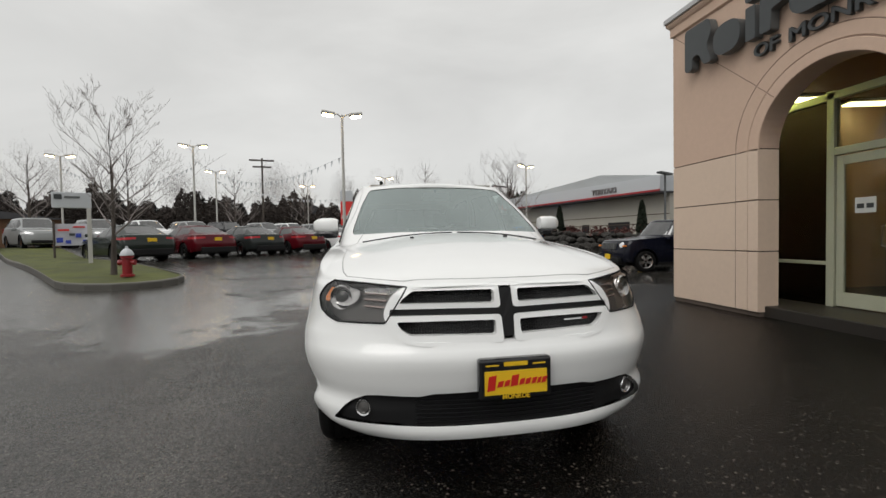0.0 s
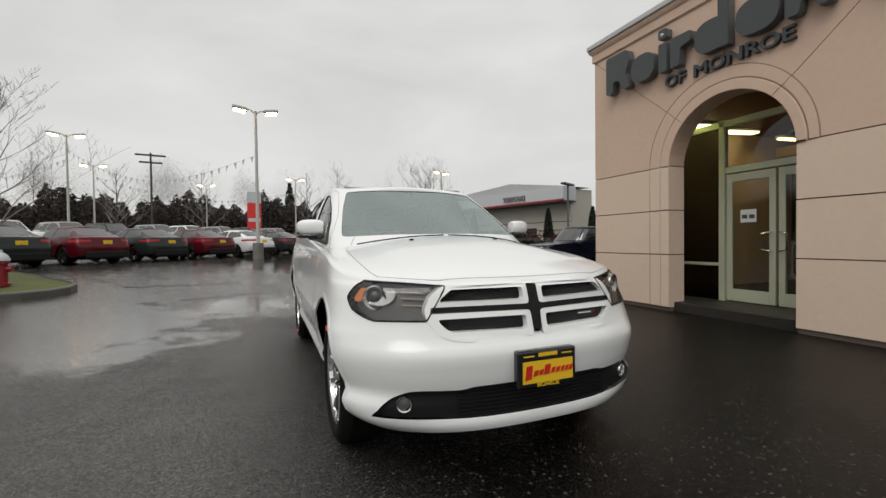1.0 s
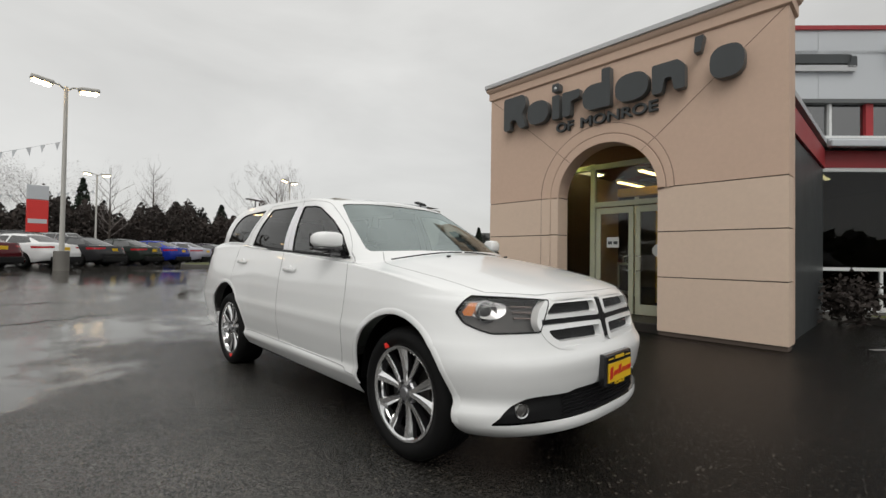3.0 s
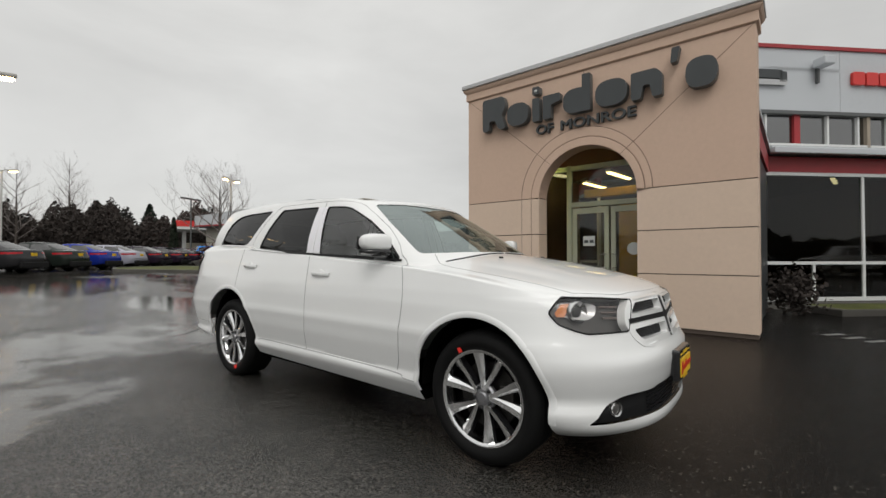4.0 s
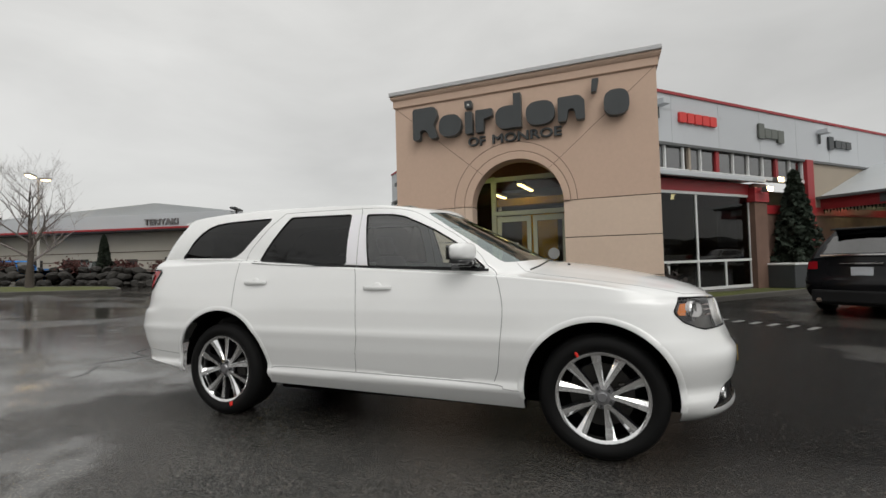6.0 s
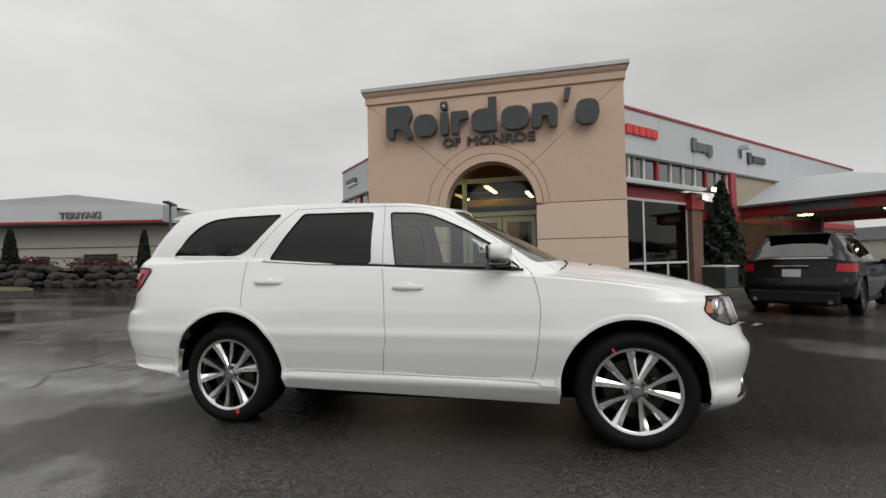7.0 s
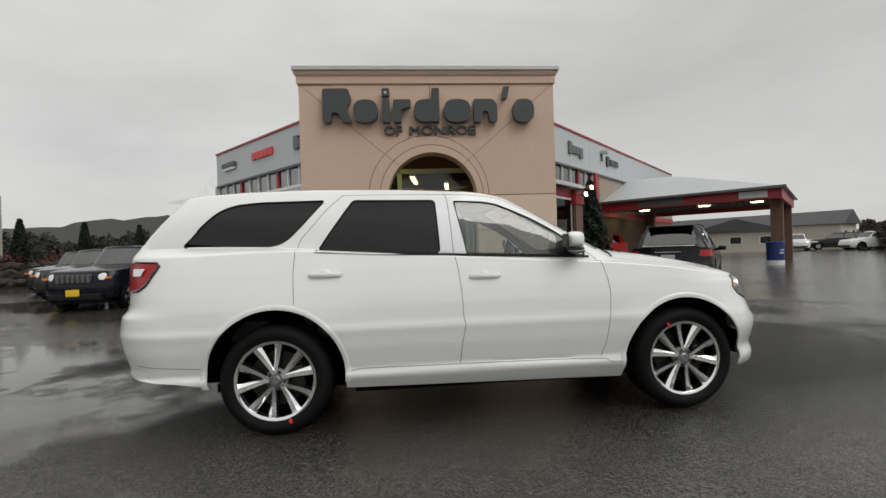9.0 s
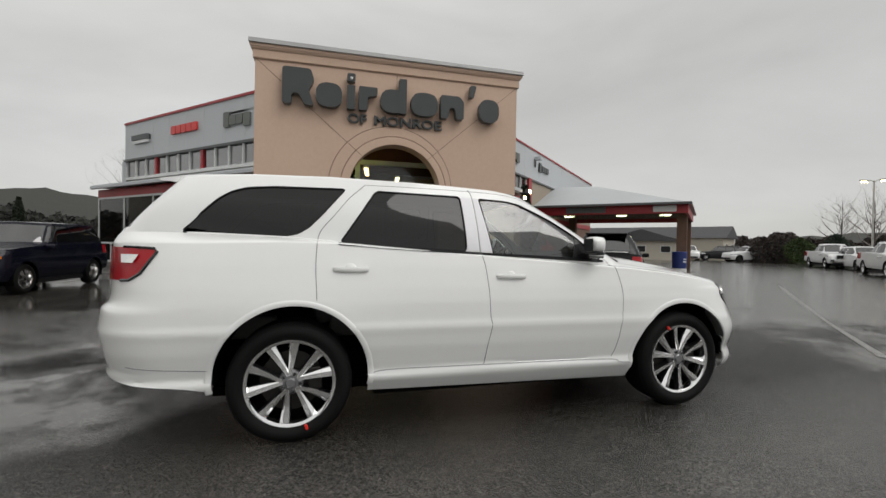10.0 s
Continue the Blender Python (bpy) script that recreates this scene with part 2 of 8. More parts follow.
CAR_BLACK = material("black_car_plastic", (0.009, 0.009, 0.0095), 0.6, vary=0.2, scale=10, bump=0.1, bump_scale=200, spec=0.25)
# reflects almost nothing, so that arches, wheel gaps and underside stay black
LINER = material("unreflecting_black", (0.004, 0.004, 0.004), 0.95, vary=0.2, spec=0.0)
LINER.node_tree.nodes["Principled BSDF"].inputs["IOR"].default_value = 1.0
GLOSS_BLACK = material("gloss_black_trim", (0.01, 0.01, 0.011), 0.12, vary=0.1, coat=0.6)
MESH_BLACK = material("black_grille_mesh", (0.012, 0.012, 0.012), 0.5, vary=0.3, bump=1.0, bump_scale=90)
GAP_DARK = material("dark_shut_line", (0.24, 0.24, 0.24), 0.8, vary=0.1)
PILLAR_FILM = material("pale_pillar_film", (0.80, 0.79, 0.82), 0.45, vary=0.03, scale=20, bump=0.05, bump_scale=60)
GAP_WHITE = material("white_shut_line", (0.34, 0.34, 0.34), 0.7, vary=0.1)
CHROME = material("chrome", (0.72, 0.72, 0.72), 0.08, 1.0, vary=0.03)
ALLOY = material("polished_alloy", (0.86, 0.86, 0.86), 0.13, 1.0, vary=0.06)
ALLOY_GREY = material("grey_hub_paint", (0.30, 0.30, 0.31), 0.35, 0.8, vary=0.1)
ALLOY_DARK = material("grey_alloy_pocket", (0.035, 0.035, 0.037), 0.35, 0.7, vary=0.15)
TYRE = material("black_tyre_rubber", (0.006, 0.006, 0.006), 0.65, vary=0.25, scale=8, bump=0.2, bump_scale=120, spec=0.16)
DISC = material("brake_disc_steel", (0.045, 0.043, 0.04), 0.45, 0.9, vary=0.15)
RED_TAG = material("red_tyre_mark", (0.75, 0.03, 0.02), 0.6, vary=0.1)
AMBER = material("amber_lamp", (0.75, 0.22, 0.03), 0.2, vary=0.1, coat=0.5)
RED_LENS = material("red_tail_lamp", (0.34, 0.006, 0.012), 0.2, vary=0.2, scale=30, coat=0.25, spec=0.3)
CLEAR_LENS = material("silver_lamp_reflector", (0.85, 0.85, 0.85), 0.18, 0.7, vary=0.2)
LAMP_DARK = material("dark_lamp_housing", (0.15, 0.145, 0.14), 0.30, 0.6, vary=0.2)
LENS = glass_material("lamp_lens", (0.88, 0.87, 0.86), see=0.92, ior=1.75)
DOOR_GLASS = glass_material("door_glass", (0.86, 0.95, 0.92), see=0.85, ior=2.3)
SCREEN_GLASS = glass_material("windscreen_glass", (0.72, 0.82, 0.80), see=0.7, ior=3.4, gloss=(0.84, 0.95, 0.94))
PRIVACY_GLASS = glass_material("privacy_glass", (0.5, 0.5, 0.55), see=0.05, ior=1.6)
SEAT_CLOTH = material("charcoal_seat_trim", (0.05, 0.048, 0.045), 0.75, vary=0.15)
CABIN_TAN = material("pale_cabin_trim", (0.32, 0.30, 0.26), 0.7, vary=0.1)
PLATE_YELLOW = material("yellow_plate", (0.80, 0.50, 0.02), 0.4, vary=0.05)
PLATE_RED = material("red_plate_lettering", (0.55, 0.02, 0.015), 0.4, vary=0.05)

# ---- building helpers ----
def shade(me, angle=None):
    for p in me.polygons:
        p.use_smooth = True
    if angle is not None:
        me.set_sharp_from_angle(angle=radians(angle))


def part(name, bm, mat, parent=None, label="", smooth=None):
    """Links a bmesh as one mesh object under a thing or part."""
    me = bpy.data.meshes.new(name)
    bm.normal_update()
    bm.to_mesh(me)
    bm.free()
    for m in (mat if isinstance(mat, (list, tuple)) else [mat]):
        me.materials.append(m)
    if smooth is not None:
        shade(me, smooth)
    ob = new(name, me)
    if parent is not None:
        ob.parent = parent
    if label:
        ob["label"] = label
    return ob


def thing(name, label, category, m=None, group="", kind=""):
    ob = new(name)
    ob.empty_display_size = 0.1
    if m is not None:
        ob.matrix_basis = m
    return tagged(ob, label, category, group, kind)


def box(bm, lo, hi, m=None, bevel=0.0):
    """Adds a box from corner lo to corner hi."""
    c = [(a + b) / 2 for a, b in zip(lo, hi)]
    s = [abs(b - a) for a, b in zip(lo, hi)]
    mat = Matrix.Translation(c) @ Matrix.Diagonal((*s, 1))
    if m is not None:
        mat = m @ mat
    g = bmesh.ops.create_cube(bm, size=1, matrix=mat)
    if bevel:
        es = list({e for v in g["verts"] for e in v.link_edges})
        bmesh.ops.bevel(bm, geom=es, offset=bevel, segments=2, profile=0.5, affect="EDGES")
    return g


def boxes(*specs, bevel=0.0):
    bm = bmesh.new()
    for lo, hi in specs:
        box(bm, lo, hi, bevel=bevel)
    return bm


def cyl(bm, r0, r1, p0, p1, seg=16, caps=True):
    p0, p1 = Vector(p0), Vector(p1)
    d = p1 - p0
    rot = d.to_track_quat("Z", "Y").to_matrix().to_4x4()
    return bmesh.ops.create_cone(bm, cap_ends=caps, segments=seg, radius1=r0, radius2=r1, depth=d.length,
                                 matrix=Matrix.Translation((p0 + p1) / 2) @ rot)


def prism(bm, pts, depth, m=None):
    """Extrudes the outline pts (in a plane's x, y) by depth along z; m places it."""
    m = m or Matrix()
    a = [bm.verts.new(m @ Vector((x, y, 0))) for x, y in pts]
    b = [bm.verts.new(m @ Vector((x, y, depth))) for x, y in pts]
    bm.faces.new(a[::-1])
    bm.faces.new(b)
    for i in range(len(pts)):
        j = (i + 1) % len(pts)
        bm.faces.new((a[i], a[j], b[j], b[i]))


def sheet(bm, grid):
    """Quads over a grid of points (rows of equal length). Returns the vertices."""
    vs = [[bm.verts.new(p) for p in row] for row in grid]
    for i in range(len(vs) - 1):
        for j in range(len(vs[0]) - 1):
            bm.faces.new((vs[i][j], vs[i][j + 1], vs[i + 1][j + 1], vs[i + 1][j]))
    return vs


def lathe(bm, profile, seg=32, m=None):
    """Turns profile (radius, height) round z."""
    m = m or Matrix()
    rows = []
    for k in range(seg):
        a = 2 * math.pi * k / seg
        rows.append([bm.verts.new(m @ Vector((r * math.cos(a), r * math.sin(a), h))) for r, h in profile])
    for k in range(seg):
        p, q = rows[k], rows[(k + 1) % seg]
        for i in range(len(profile) - 1):
            bm.faces.new((p[i], q[i], q[i + 1], p[i + 1]))


def tube(bm, pts, r, seg=6, closed=False):
    """A round rod along points."""
    pts = [Vector(p) for p in pts]
    n = len(pts)
    rings = []
    for i, p in enumerate(pts):
        a = pts[i - 1] if (i > 0 or closed) else p
        b = pts[(i + 1) % n] if (i < n - 1 or closed) else p
        q = (b - a).to_track_quat("Z", "Y")
        rr = r[i] if isinstance(r, (list, tuple)) else r
        rings.append([bm.verts.new(p + q @ Vector((rr * math.cos(t), rr * math.sin(t), 0))) for t in [2 * math.pi * k / seg for k in range(seg)]])
    for i in range(n if closed else n - 1):
        A, B = rings[i], rings[(i + 1) % n]
        off = min(range(seg), key=lambda s: sum((A[k].co - B[(k + s) % seg].co).length for k in range(0, seg, 2))) if closed and i == n - 1 else 0
        for k in range(seg):
            bm.faces.new((A[k], A[(k + 1) % seg], B[(k + 1 + off) % seg], B[(k + off) % seg]))
    if not closed:
        bm.faces.new(rings[0][::-1])
        bm.faces.new(rings[-1])


def spline(ctrl, n):
    """n points along a centripetal curve through the control points."""
    P = [Vector(c) for c in ctrl]
    P = [P[0] * 2 - P[1]] + P + [P[-1] * 2 - P[-2]]
    out = []
    segs = len(P) - 3
    for k in range(n):
        s = k / (n - 1) * segs
        i = min(int(s), segs - 1)
        t = s - i
        a, b, c, d = P[i:i + 4]
        out.append(0.5 * ((2 * b) + (c - a) * t + (2 * a - 5 * b + 4 * c - d) * t * t + (3 * b - a - 3 * c + d) * t ** 3))
    return out


def smooth_step(a, b, x):
    t = min(1.0, max(0.0, (x - a) / (b - a)))
    return t * t * (3 - 2 * t)


def gz(x, y):
    """The lot's height: level by the showroom, rising gently towards the far rows."""
    s = -0.724 * x + 0.69 * y
    return 0.46 * smooth_step(4, 18, s) + 0.45 * smooth_step(22.5, 31, s)


def text_mesh(words, size, depth, bold=0.0, bevel=0.0):
    cu = bpy.data.curves.new("lettering", "FONT")
    cu.body, cu.size, cu.extrude, cu.offset, cu.bevel_depth = words, size, depth / 2, bold, bevel
    cu.align_x, cu.align_y = "CENTER", "BOTTOM_BASELINE"
    cu.resolution_u = 3
    ob = bpy.data.objects.new("lettering", cu)
    me = bpy.data.meshes.new_from_object(ob)
    bpy.data.objects.remove(ob)
    bpy.data.curves.remove(cu)
    return me

# ---- vehicle bodies: four sheets (flanks, shelf with bonnet, cabin, roof), cut along outlines ----
def table(rows, x):
    """Smooth interpolation in a table of (key, value)."""
    if x <= rows[0][0]:
        return rows[0][1]
    for (a, p), (b, q) in zip(rows, rows[1:]):
        if x <= b:
            return p + (q - p) * (x - a) / (b - a)
    return rows[-1][1]


def plan(uf, w, ur, df, dr, nf, ns, nr, pf=2.6, pr=3.0):
    """Half of a car's outline from above: nose, flank and tail, as (x, u)."""
    out = []
    for i in range(nf):
        t = (math.pi / 2) * (i / nf) ** 0.82
        out.append((w * math.sin(t) ** (2 / pf), uf + df * (1 - math.cos(t) ** (2 / pf))))
    for i in range(ns):
        out.append((w, uf + df + (ur - dr - uf - df) * i / ns))
    for i in range(nr + 1):
        t = (math.pi / 2) * (1 - (1 - i / nr) ** 0.82)
        out.append((w * max(0.0, math.cos(t)) ** (2 / pr), ur - dr * (1 - max(0.0, math.sin(t)) ** (2 / pr))))
    return out


def shell(s):
    """The grids of half a body from its spec: flank, shelf, cabin, roof."""
    nf, ns, nr = s["res"]
    n = nf + ns + nr + 1
    rows_low, rows_up = s["rows"]
    flank = []
    ref = plan(table(s["nose"], 0.7), table(s["width"], 0.7), table(s["tail"], 0.7), s["df"], s["dr"], nf, ns, nr, s["pf"], s["pr"])
    zt = [table(s["shoulder"], u) + (s.get("nose_drop", 0) * (1 - x / 0.95) if u < 0.2 else 0) for x, u in ref]
    zb = [table(s["bottom"], u) for x, u in ref]
    mid = s["mid"]
    for j in range(rows_low + rows_up + 1):
        row = []
        for i in range(n):
            if j <= rows_low:
                z = zb[i] + (mid - zb[i]) * j / rows_low
            else:
                z = mid + (zt[i] - mid) * (j - rows_low) / rows_up
            row.append(z)
        flank.append(row)
    grid = []
    for row in flank:
        cache, line = {}, []
        for i, z in enumerate(row):
            key = round(z, 4)
            if key not in cache:
                cache[key] = plan(table(s["nose"], z), table(s["width"], z), table(s["tail"], z), s["df"], s["dr"], nf, ns, nr, s["pf"], s["pr"])
            x, u = cache[key][i]
            x += table(s["flare"], u) * math.exp(-((z - (0.78 if u > 1.5 else s.get("flare_z", 0.78))) / 0.22) ** 2) if x > 0.6 else 0
            x += s.get("lip", 0) * math.exp(-((z - 0.335) / 0.085) ** 2) * smooth_step(0.55, 0.80, x) * smooth_step(-0.15, -0.35, u)
            x += s.get("corner", 0) * math.exp(-((z - 0.56) / 0.17) ** 2) * smooth_step(0.42, 0.72, x) * smooth_step(-0.22, -0.42, u)
            line.append(Vector((x, u, z)))
        grid.append(line)
    top = grid[-1]
    c = s["cabin"]
    lo = plan(c["uf0"], c["w0"], c["ur0"], c["df0"], c["dr0"], nf, ns, nr, c["pf"], c["pr"])
    hi = plan(c["uf1"], c["w1"], c["ur1"], c["df1"], c["dr1"], nf, ns, nr, c["pf"], c["pr"])
    base, crown = [], []
    for (x, u), (x1, u1) in zip(lo, hi):
        k = (x / c["w0"]) ** 2
        zs = table(s["shoulder"], u) + 0.006 + (table(s["lift"], u) if "lift" in s else 0)
        cz = c["cowl"] if u < (c["uf0"] + c["ur0"]) / 2 else c["tailz"]
        base.append(Vector((x * table(c["taper"], u), u, cz + (zs - cz) * k)))
        crown.append(Vector((x1 * table(c.get("taper_top", c["taper"]), u1), u1, table(c["rail"], u1))))
    rs = s["shelf_rows"]
    shelf = []
    for k in range(rs + 1):
        t = (k / rs) ** 1.5
        f = t ** c["hood"]
        shelf.append([Vector((a.x + (b.x - a.x) * t, a.y + (b.y - a.y) * t, a.z + (b.z - a.z) * f + c["dome"] * math.sin(math.pi * t) * max(0, 1 - (a.x / 0.62) ** 4) * (1 if a.y < 1 else 0)))
                      for a, b in zip(top, base)])
    rg = s["cabin_rows"]
    cabin = []
    for k in range(rg + 1):
        t = k / rg
        b = c["bulge"] * math.sin(math.pi * min(1, t * 1.0)) ** 0.9
        line = []
        for p, q in zip(base, crown):
            v = p.lerp(q, t)
            side = min(1, v.x / (c["w1"] * 0.7)) ** 2
            v.x += b * side
            if v.y < 1.6:
                v.y -= 0.6 * b * (1 - side)
            line.append(v)
        cabin.append(line)
    roof = []
    m = s["roof_rows"]
    for k in range(m + 1):
        a = math.cos(math.pi / 2 * k / m)
        roof.append([Vector((p.x * a, p.y, p.z + c["crown"] * (1 - a ** 2.2) * min(1, p.x / 0.4))) for p in crown])
    return {"flank": grid, "shelf": shelf, "cabin": cabin, "roof": roof}


def inside(poly, p):
    hit = False
    n = len(poly)
    for i in range(n):
        (ax, ay), (bx, by) = poly[i], poly[(i + 1) % n]
        if (ay > p[1]) != (by > p[1]) and p[0] < (bx - ax) * (p[1] - ay) / (by - ay) + ax:
            hit = not hit
    return hit


def rounded(poly, r, n=4):
    """The outline with its corners rounded by radius r."""
    out = []
    k = len(poly)
    for i in range(k):
        p0, p1, p2 = Vector(poly[i - 1]), Vector(poly[i]), Vector(poly[(i + 1) % k])
        a, b = (p0 - p1), (p2 - p1)
        d = min(r, a.length * 0.45, b.length * 0.45)
        a, b = p1 + a.normalized() * d, p1 + b.normalized() * d
        for j in range(n + 1):
            t = j / n
            q = a * (1 - t) ** 2 + p1 * 2 * t * (1 - t) + b * t * t
            out.append((q.x, q.y))
    return out


def circle(cu, cz, r, n=40):
    return [(cu + r * math.cos(2 * math.pi * k / n), cz + r * math.sin(2 * math.pi * k / n)) for k in range(n)]


AXES_OF = {"xz": (0, 2), "uz": (1, 2)}


def cut(grids, features):
    """Cuts half a body's sheets along the features' outlines and sorts its faces by feature.
    A feature: (name, sheet, [(axes, outline), ...], test). Returns {name: [outlines in space]}."""
    bm = bmesh.new()
    tag = bm.faces.layers.int.new("sheet")
    names = list(grids)
    for k, name in enumerate(names):
        n0 = len(bm.faces)
        sheet(bm, grids[name])
        bm.faces.ensure_lookup_table()
        for f in bm.faces[n0:]:
            f[tag] = k
    bmesh.ops.remove_doubles(bm, verts=bm.verts, dist=0.0015)
    bmesh.ops.dissolve_degenerate(bm, edges=bm.edges, dist=0.0005)
    for name, sheet_name, outlines, test in features:
        k = names.index(sheet_name)
        for axes, poly in outlines:
            a, b = AXES_OF[axes]
            lo = (min(p[0] for p in poly) - 0.01, min(p[1] for p in poly) - 0.01)
            hi = (max(p[0] for p in poly) + 0.01, max(p[1] for p in poly) + 0.01)

            def near(f):
                if f[tag] != k or not test(f.calc_center_median()):
                    return False
                c0 = [v.co[a] for v in f.verts]
                c1 = [v.co[b] for v in f.verts]
                return max(c0) > lo[0] and min(c0) < hi[0] and max(c1) > lo[1] and min(c1) < hi[1]
            n = len(poly)
            for i in range(n):
                p, q = poly[i], poly[(i + 1) % n]
                if math.dist(p, q) < 1e-5:
                    continue
                no = [0.0, 0.0, 0.0]
                no[a], no[b] = q[1] - p[1], p[0] - q[0]
                co = [0.0, 0.0, 0.0]
                co[a], co[b] = p
                # only faces that this side of the outline crosses
                pad = 0.005
                s0, s1 = min(p[0], q[0]) - pad, max(p[0], q[0]) + pad
                r0, r1 = min(p[1], q[1]) - pad, max(p[1], q[1]) + pad
                fs = []
                for f in bm.faces:
                    if f[tag] != k:
                        continue
                    c0 = [v.co[a] for v in f.verts]
                    if max(c0) < s0 or min(c0) > s1:
                        continue
                    c1 = [v.co[b] for v in f.verts]
                    if max(c1) < r0 or min(c1) > r1 or not near(f):
                        continue
                    fs.append(f)
                if fs:
                    geom = list({v for f in fs for v in f.verts}) + list({e for f in fs for e in f.edges}) + fs
                    bmesh.ops.bisect_plane(bm, geom=geom, dist=1e-5, plane_co=co, plane_no=no)
    out = {"paint": []}
    bm.normal_update()
    for f in bm.faces:
        c = f.calc_center_median()
        key = "paint"
        for name, sheet_name, outlines, test in features:
            if f[tag] == names.index(sheet_name) and test(c) and all(inside(poly, (c[AXES_OF[ax][0]], c[AXES_OF[ax][1]])) for ax, poly in outlines):
                key = name
                break
        out.setdefault(key, []).append(tuple(v.co.copy() for v in f.verts))
    bm.free()
    return out


def quads_mesh(quads, sides=(1, -1), shift=0.0, weld=0.0008):
    """A bmesh of faces on the sides asked for, pushed along the normals by shift."""
    bm = bmesh.new()
    for sgn in sides:
        for q in quads:
            vs = [bm.verts.new((v.x * sgn, v.y, v.z)) for v in q]
            bm.faces.new(vs if sgn > 0 else vs[::-1])
    bmesh.ops.remove_doubles(bm, verts=bm.verts, dist=weld)
    bmesh.ops.dissolve_degenerate(bm, edges=bm.edges, dist=0.0003)
    bmesh.ops.recalc_face_normals(bm, faces=bm.faces)
    if shift:
        bm.normal_update()
        for v in bm.verts:
            v.co += v.normal * shift
    return bm


def face_outwards(bm, centre):
    """Turns an open sheet so that its faces look away from centre."""
    bm.normal_update()
    s = sum((f.calc_center_median() - Vector(centre)).dot(f.normal) * f.calc_area() for f in bm.faces)
    if s < 0:
        bmesh.ops.reverse_faces(bm, faces=bm.faces)
    bm.normal_update()


def each_outwards(bm):
    """Turns every face of a car body away from the car's middle line."""
    bm.normal_update()
    turn = []
    for f in bm.faces:
        c = f.calc_center_median()
        if (c - Vector((0, max(0.3, min(3.5, c.y)), 0.75))).dot(f.normal) < 0:
            turn.append(f)
    bmesh.ops.reverse_faces(bm, faces=turn)
    bm.normal_update()


def is_flank(v):
    return v.x > 0.55


WHITE_SUV = {
    "res": (40, 118, 22), "rows": (26, 14), "mid": 0.90, "df": 0.78, "dr": 0.60, "pf": 2.75, "pr": 2.9,
    "nose": [(0.20, -0.74), (0.255, -0.795), (0.285, -0.828), (0.31, -0.836), (0.335, -0.833), (0.35, -0.825), (0.47, -0.822), (0.52, -0.835), (0.62, -0.848), (0.665, -0.842), (0.70, -0.815), (0.74, -0.798), (0.85, -0.770), (0.94, -0.745), (0.965, -0.730), (0.985, -0.690), (1.1, -0.6)],
    "width": [(0.20, 0.79), (0.26, 0.835), (0.30, 0.866), (0.39, 0.924), (0.425, 0.922), (0.44, 0.905), (0.47, 0.915), (0.60, 0.946), (0.69, 0.958), (0.715, 0.9635), (0.735, 0.965), (0.765, 0.957), (0.90, 0.945), (0.99, 0.931), (1.06, 0.915), (1.14, 0.896), (1.22, 0.872), (1.34, 0.835)],
    "tail": [(0.28, 4.05), (0.36, 4.165), (0.42, 4.22), (0.47, 4.228), (0.48, 4.213), (0.60, 4.24), (0.74, 4.262), (0.86, 4.252), (0.895, 4.21), (0.95, 4.20), (1.10, 4.205), (1.25, 4.21), (1.34, 4.20)],
    "shoulder": [(-0.7, 0.985), (-0.45, 1.0), (-0.3, 1.032), (0.0, 1.082), (0.3, 1.115), (0.6, 1.135), (0.8, 1.15), (1.6, 1.200), (2.6, 1.272), (3.1, 1.280), (3.6, 1.262), (4.2, 1.250)],
    "lift": [(2.6, 0.0), (3.1, 0.030), (3.6, 0.062), (4.2, 0.080)],
    "nose_drop": -0.004,
    "bottom": [(-0.9, 0.292), (-0.6, 0.260), (-0.4, 0.256), (0.5, 0.262), (2.5, 0.298), (3.4, 0.325), (3.5, 0.342), (3.68, 0.40), (3.94, 0.425), (4.2, 0.45)],
    "flare_z": 0.62, "lip": 0.048, "corner": 0.020,
    "flare": [(-0.62, 0.0), (-0.45, 0.022), (-0.3, 0.030), (0.0, 0.024), (0.35, 0.012), (0.6, 0.0), (2.4, 0.0), (2.7, 0.012), (3.0, 0.02), (3.3, 0.014), (3.7, 0.0)],
    "shelf_rows": 22, "cabin_rows": 24, "roof_rows": 9,
    "cabin": {"uf0": 0.40, "w0": 0.842, "ur0": 4.20, "df0": 0.46, "dr0": 0.42, "pf": 3.4, "pr": 2.8, "uf1": 1.20, "w1": 0.658, "ur1": 3.82, "df1": 0.46, "dr1": 0.14,
              "cowl": 1.232, "tailz": 1.29, "taper": [(1.7, 1.0), (2.2, 0.972), (2.7, 0.928), (3.3, 0.893), (3.7, 0.847), (4.2, 0.850)], "taper_top": [(1.7, 1.0), (2.2, 0.958), (2.7, 0.915), (3.3, 0.905), (3.8, 0.905)], "rail": [(1.2, 1.655), (1.35, 1.672), (1.6, 1.708), (2.17, 1.738), (2.8, 1.752), (3.3, 1.742), (3.6, 1.722), (3.8, 1.69)],
              "hood": 0.62, "dome": 0.012, "bulge": 0.035, "crown": 0.035},
}

# ---- ground ----
bm = bmesh.new()
axis = sorted({*range(-60, 61, 4), -400, -200, -120, -90, 90, 120, 200, 400, 900, -900, 2500, -2500})
sheet(bm, [[(x, y, gz(x, y)) for x in axis] for y in axis])
bmesh.ops.recalc_face_normals(bm, faces=bm.faces)
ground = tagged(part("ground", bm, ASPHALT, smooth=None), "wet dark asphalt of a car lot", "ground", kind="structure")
shade(ground.data)

CLADDING = material("beige_cladding", (0.33, 0.28, 0.22), 0.75, vary=0.08, scale=3)
# ---- entrance portal ----
FX, Y0, Y1, YC, R0, SPRING = 5.22, 1.70, 6.88, 4.265, 0.905, 2.33
THICK = 0.32
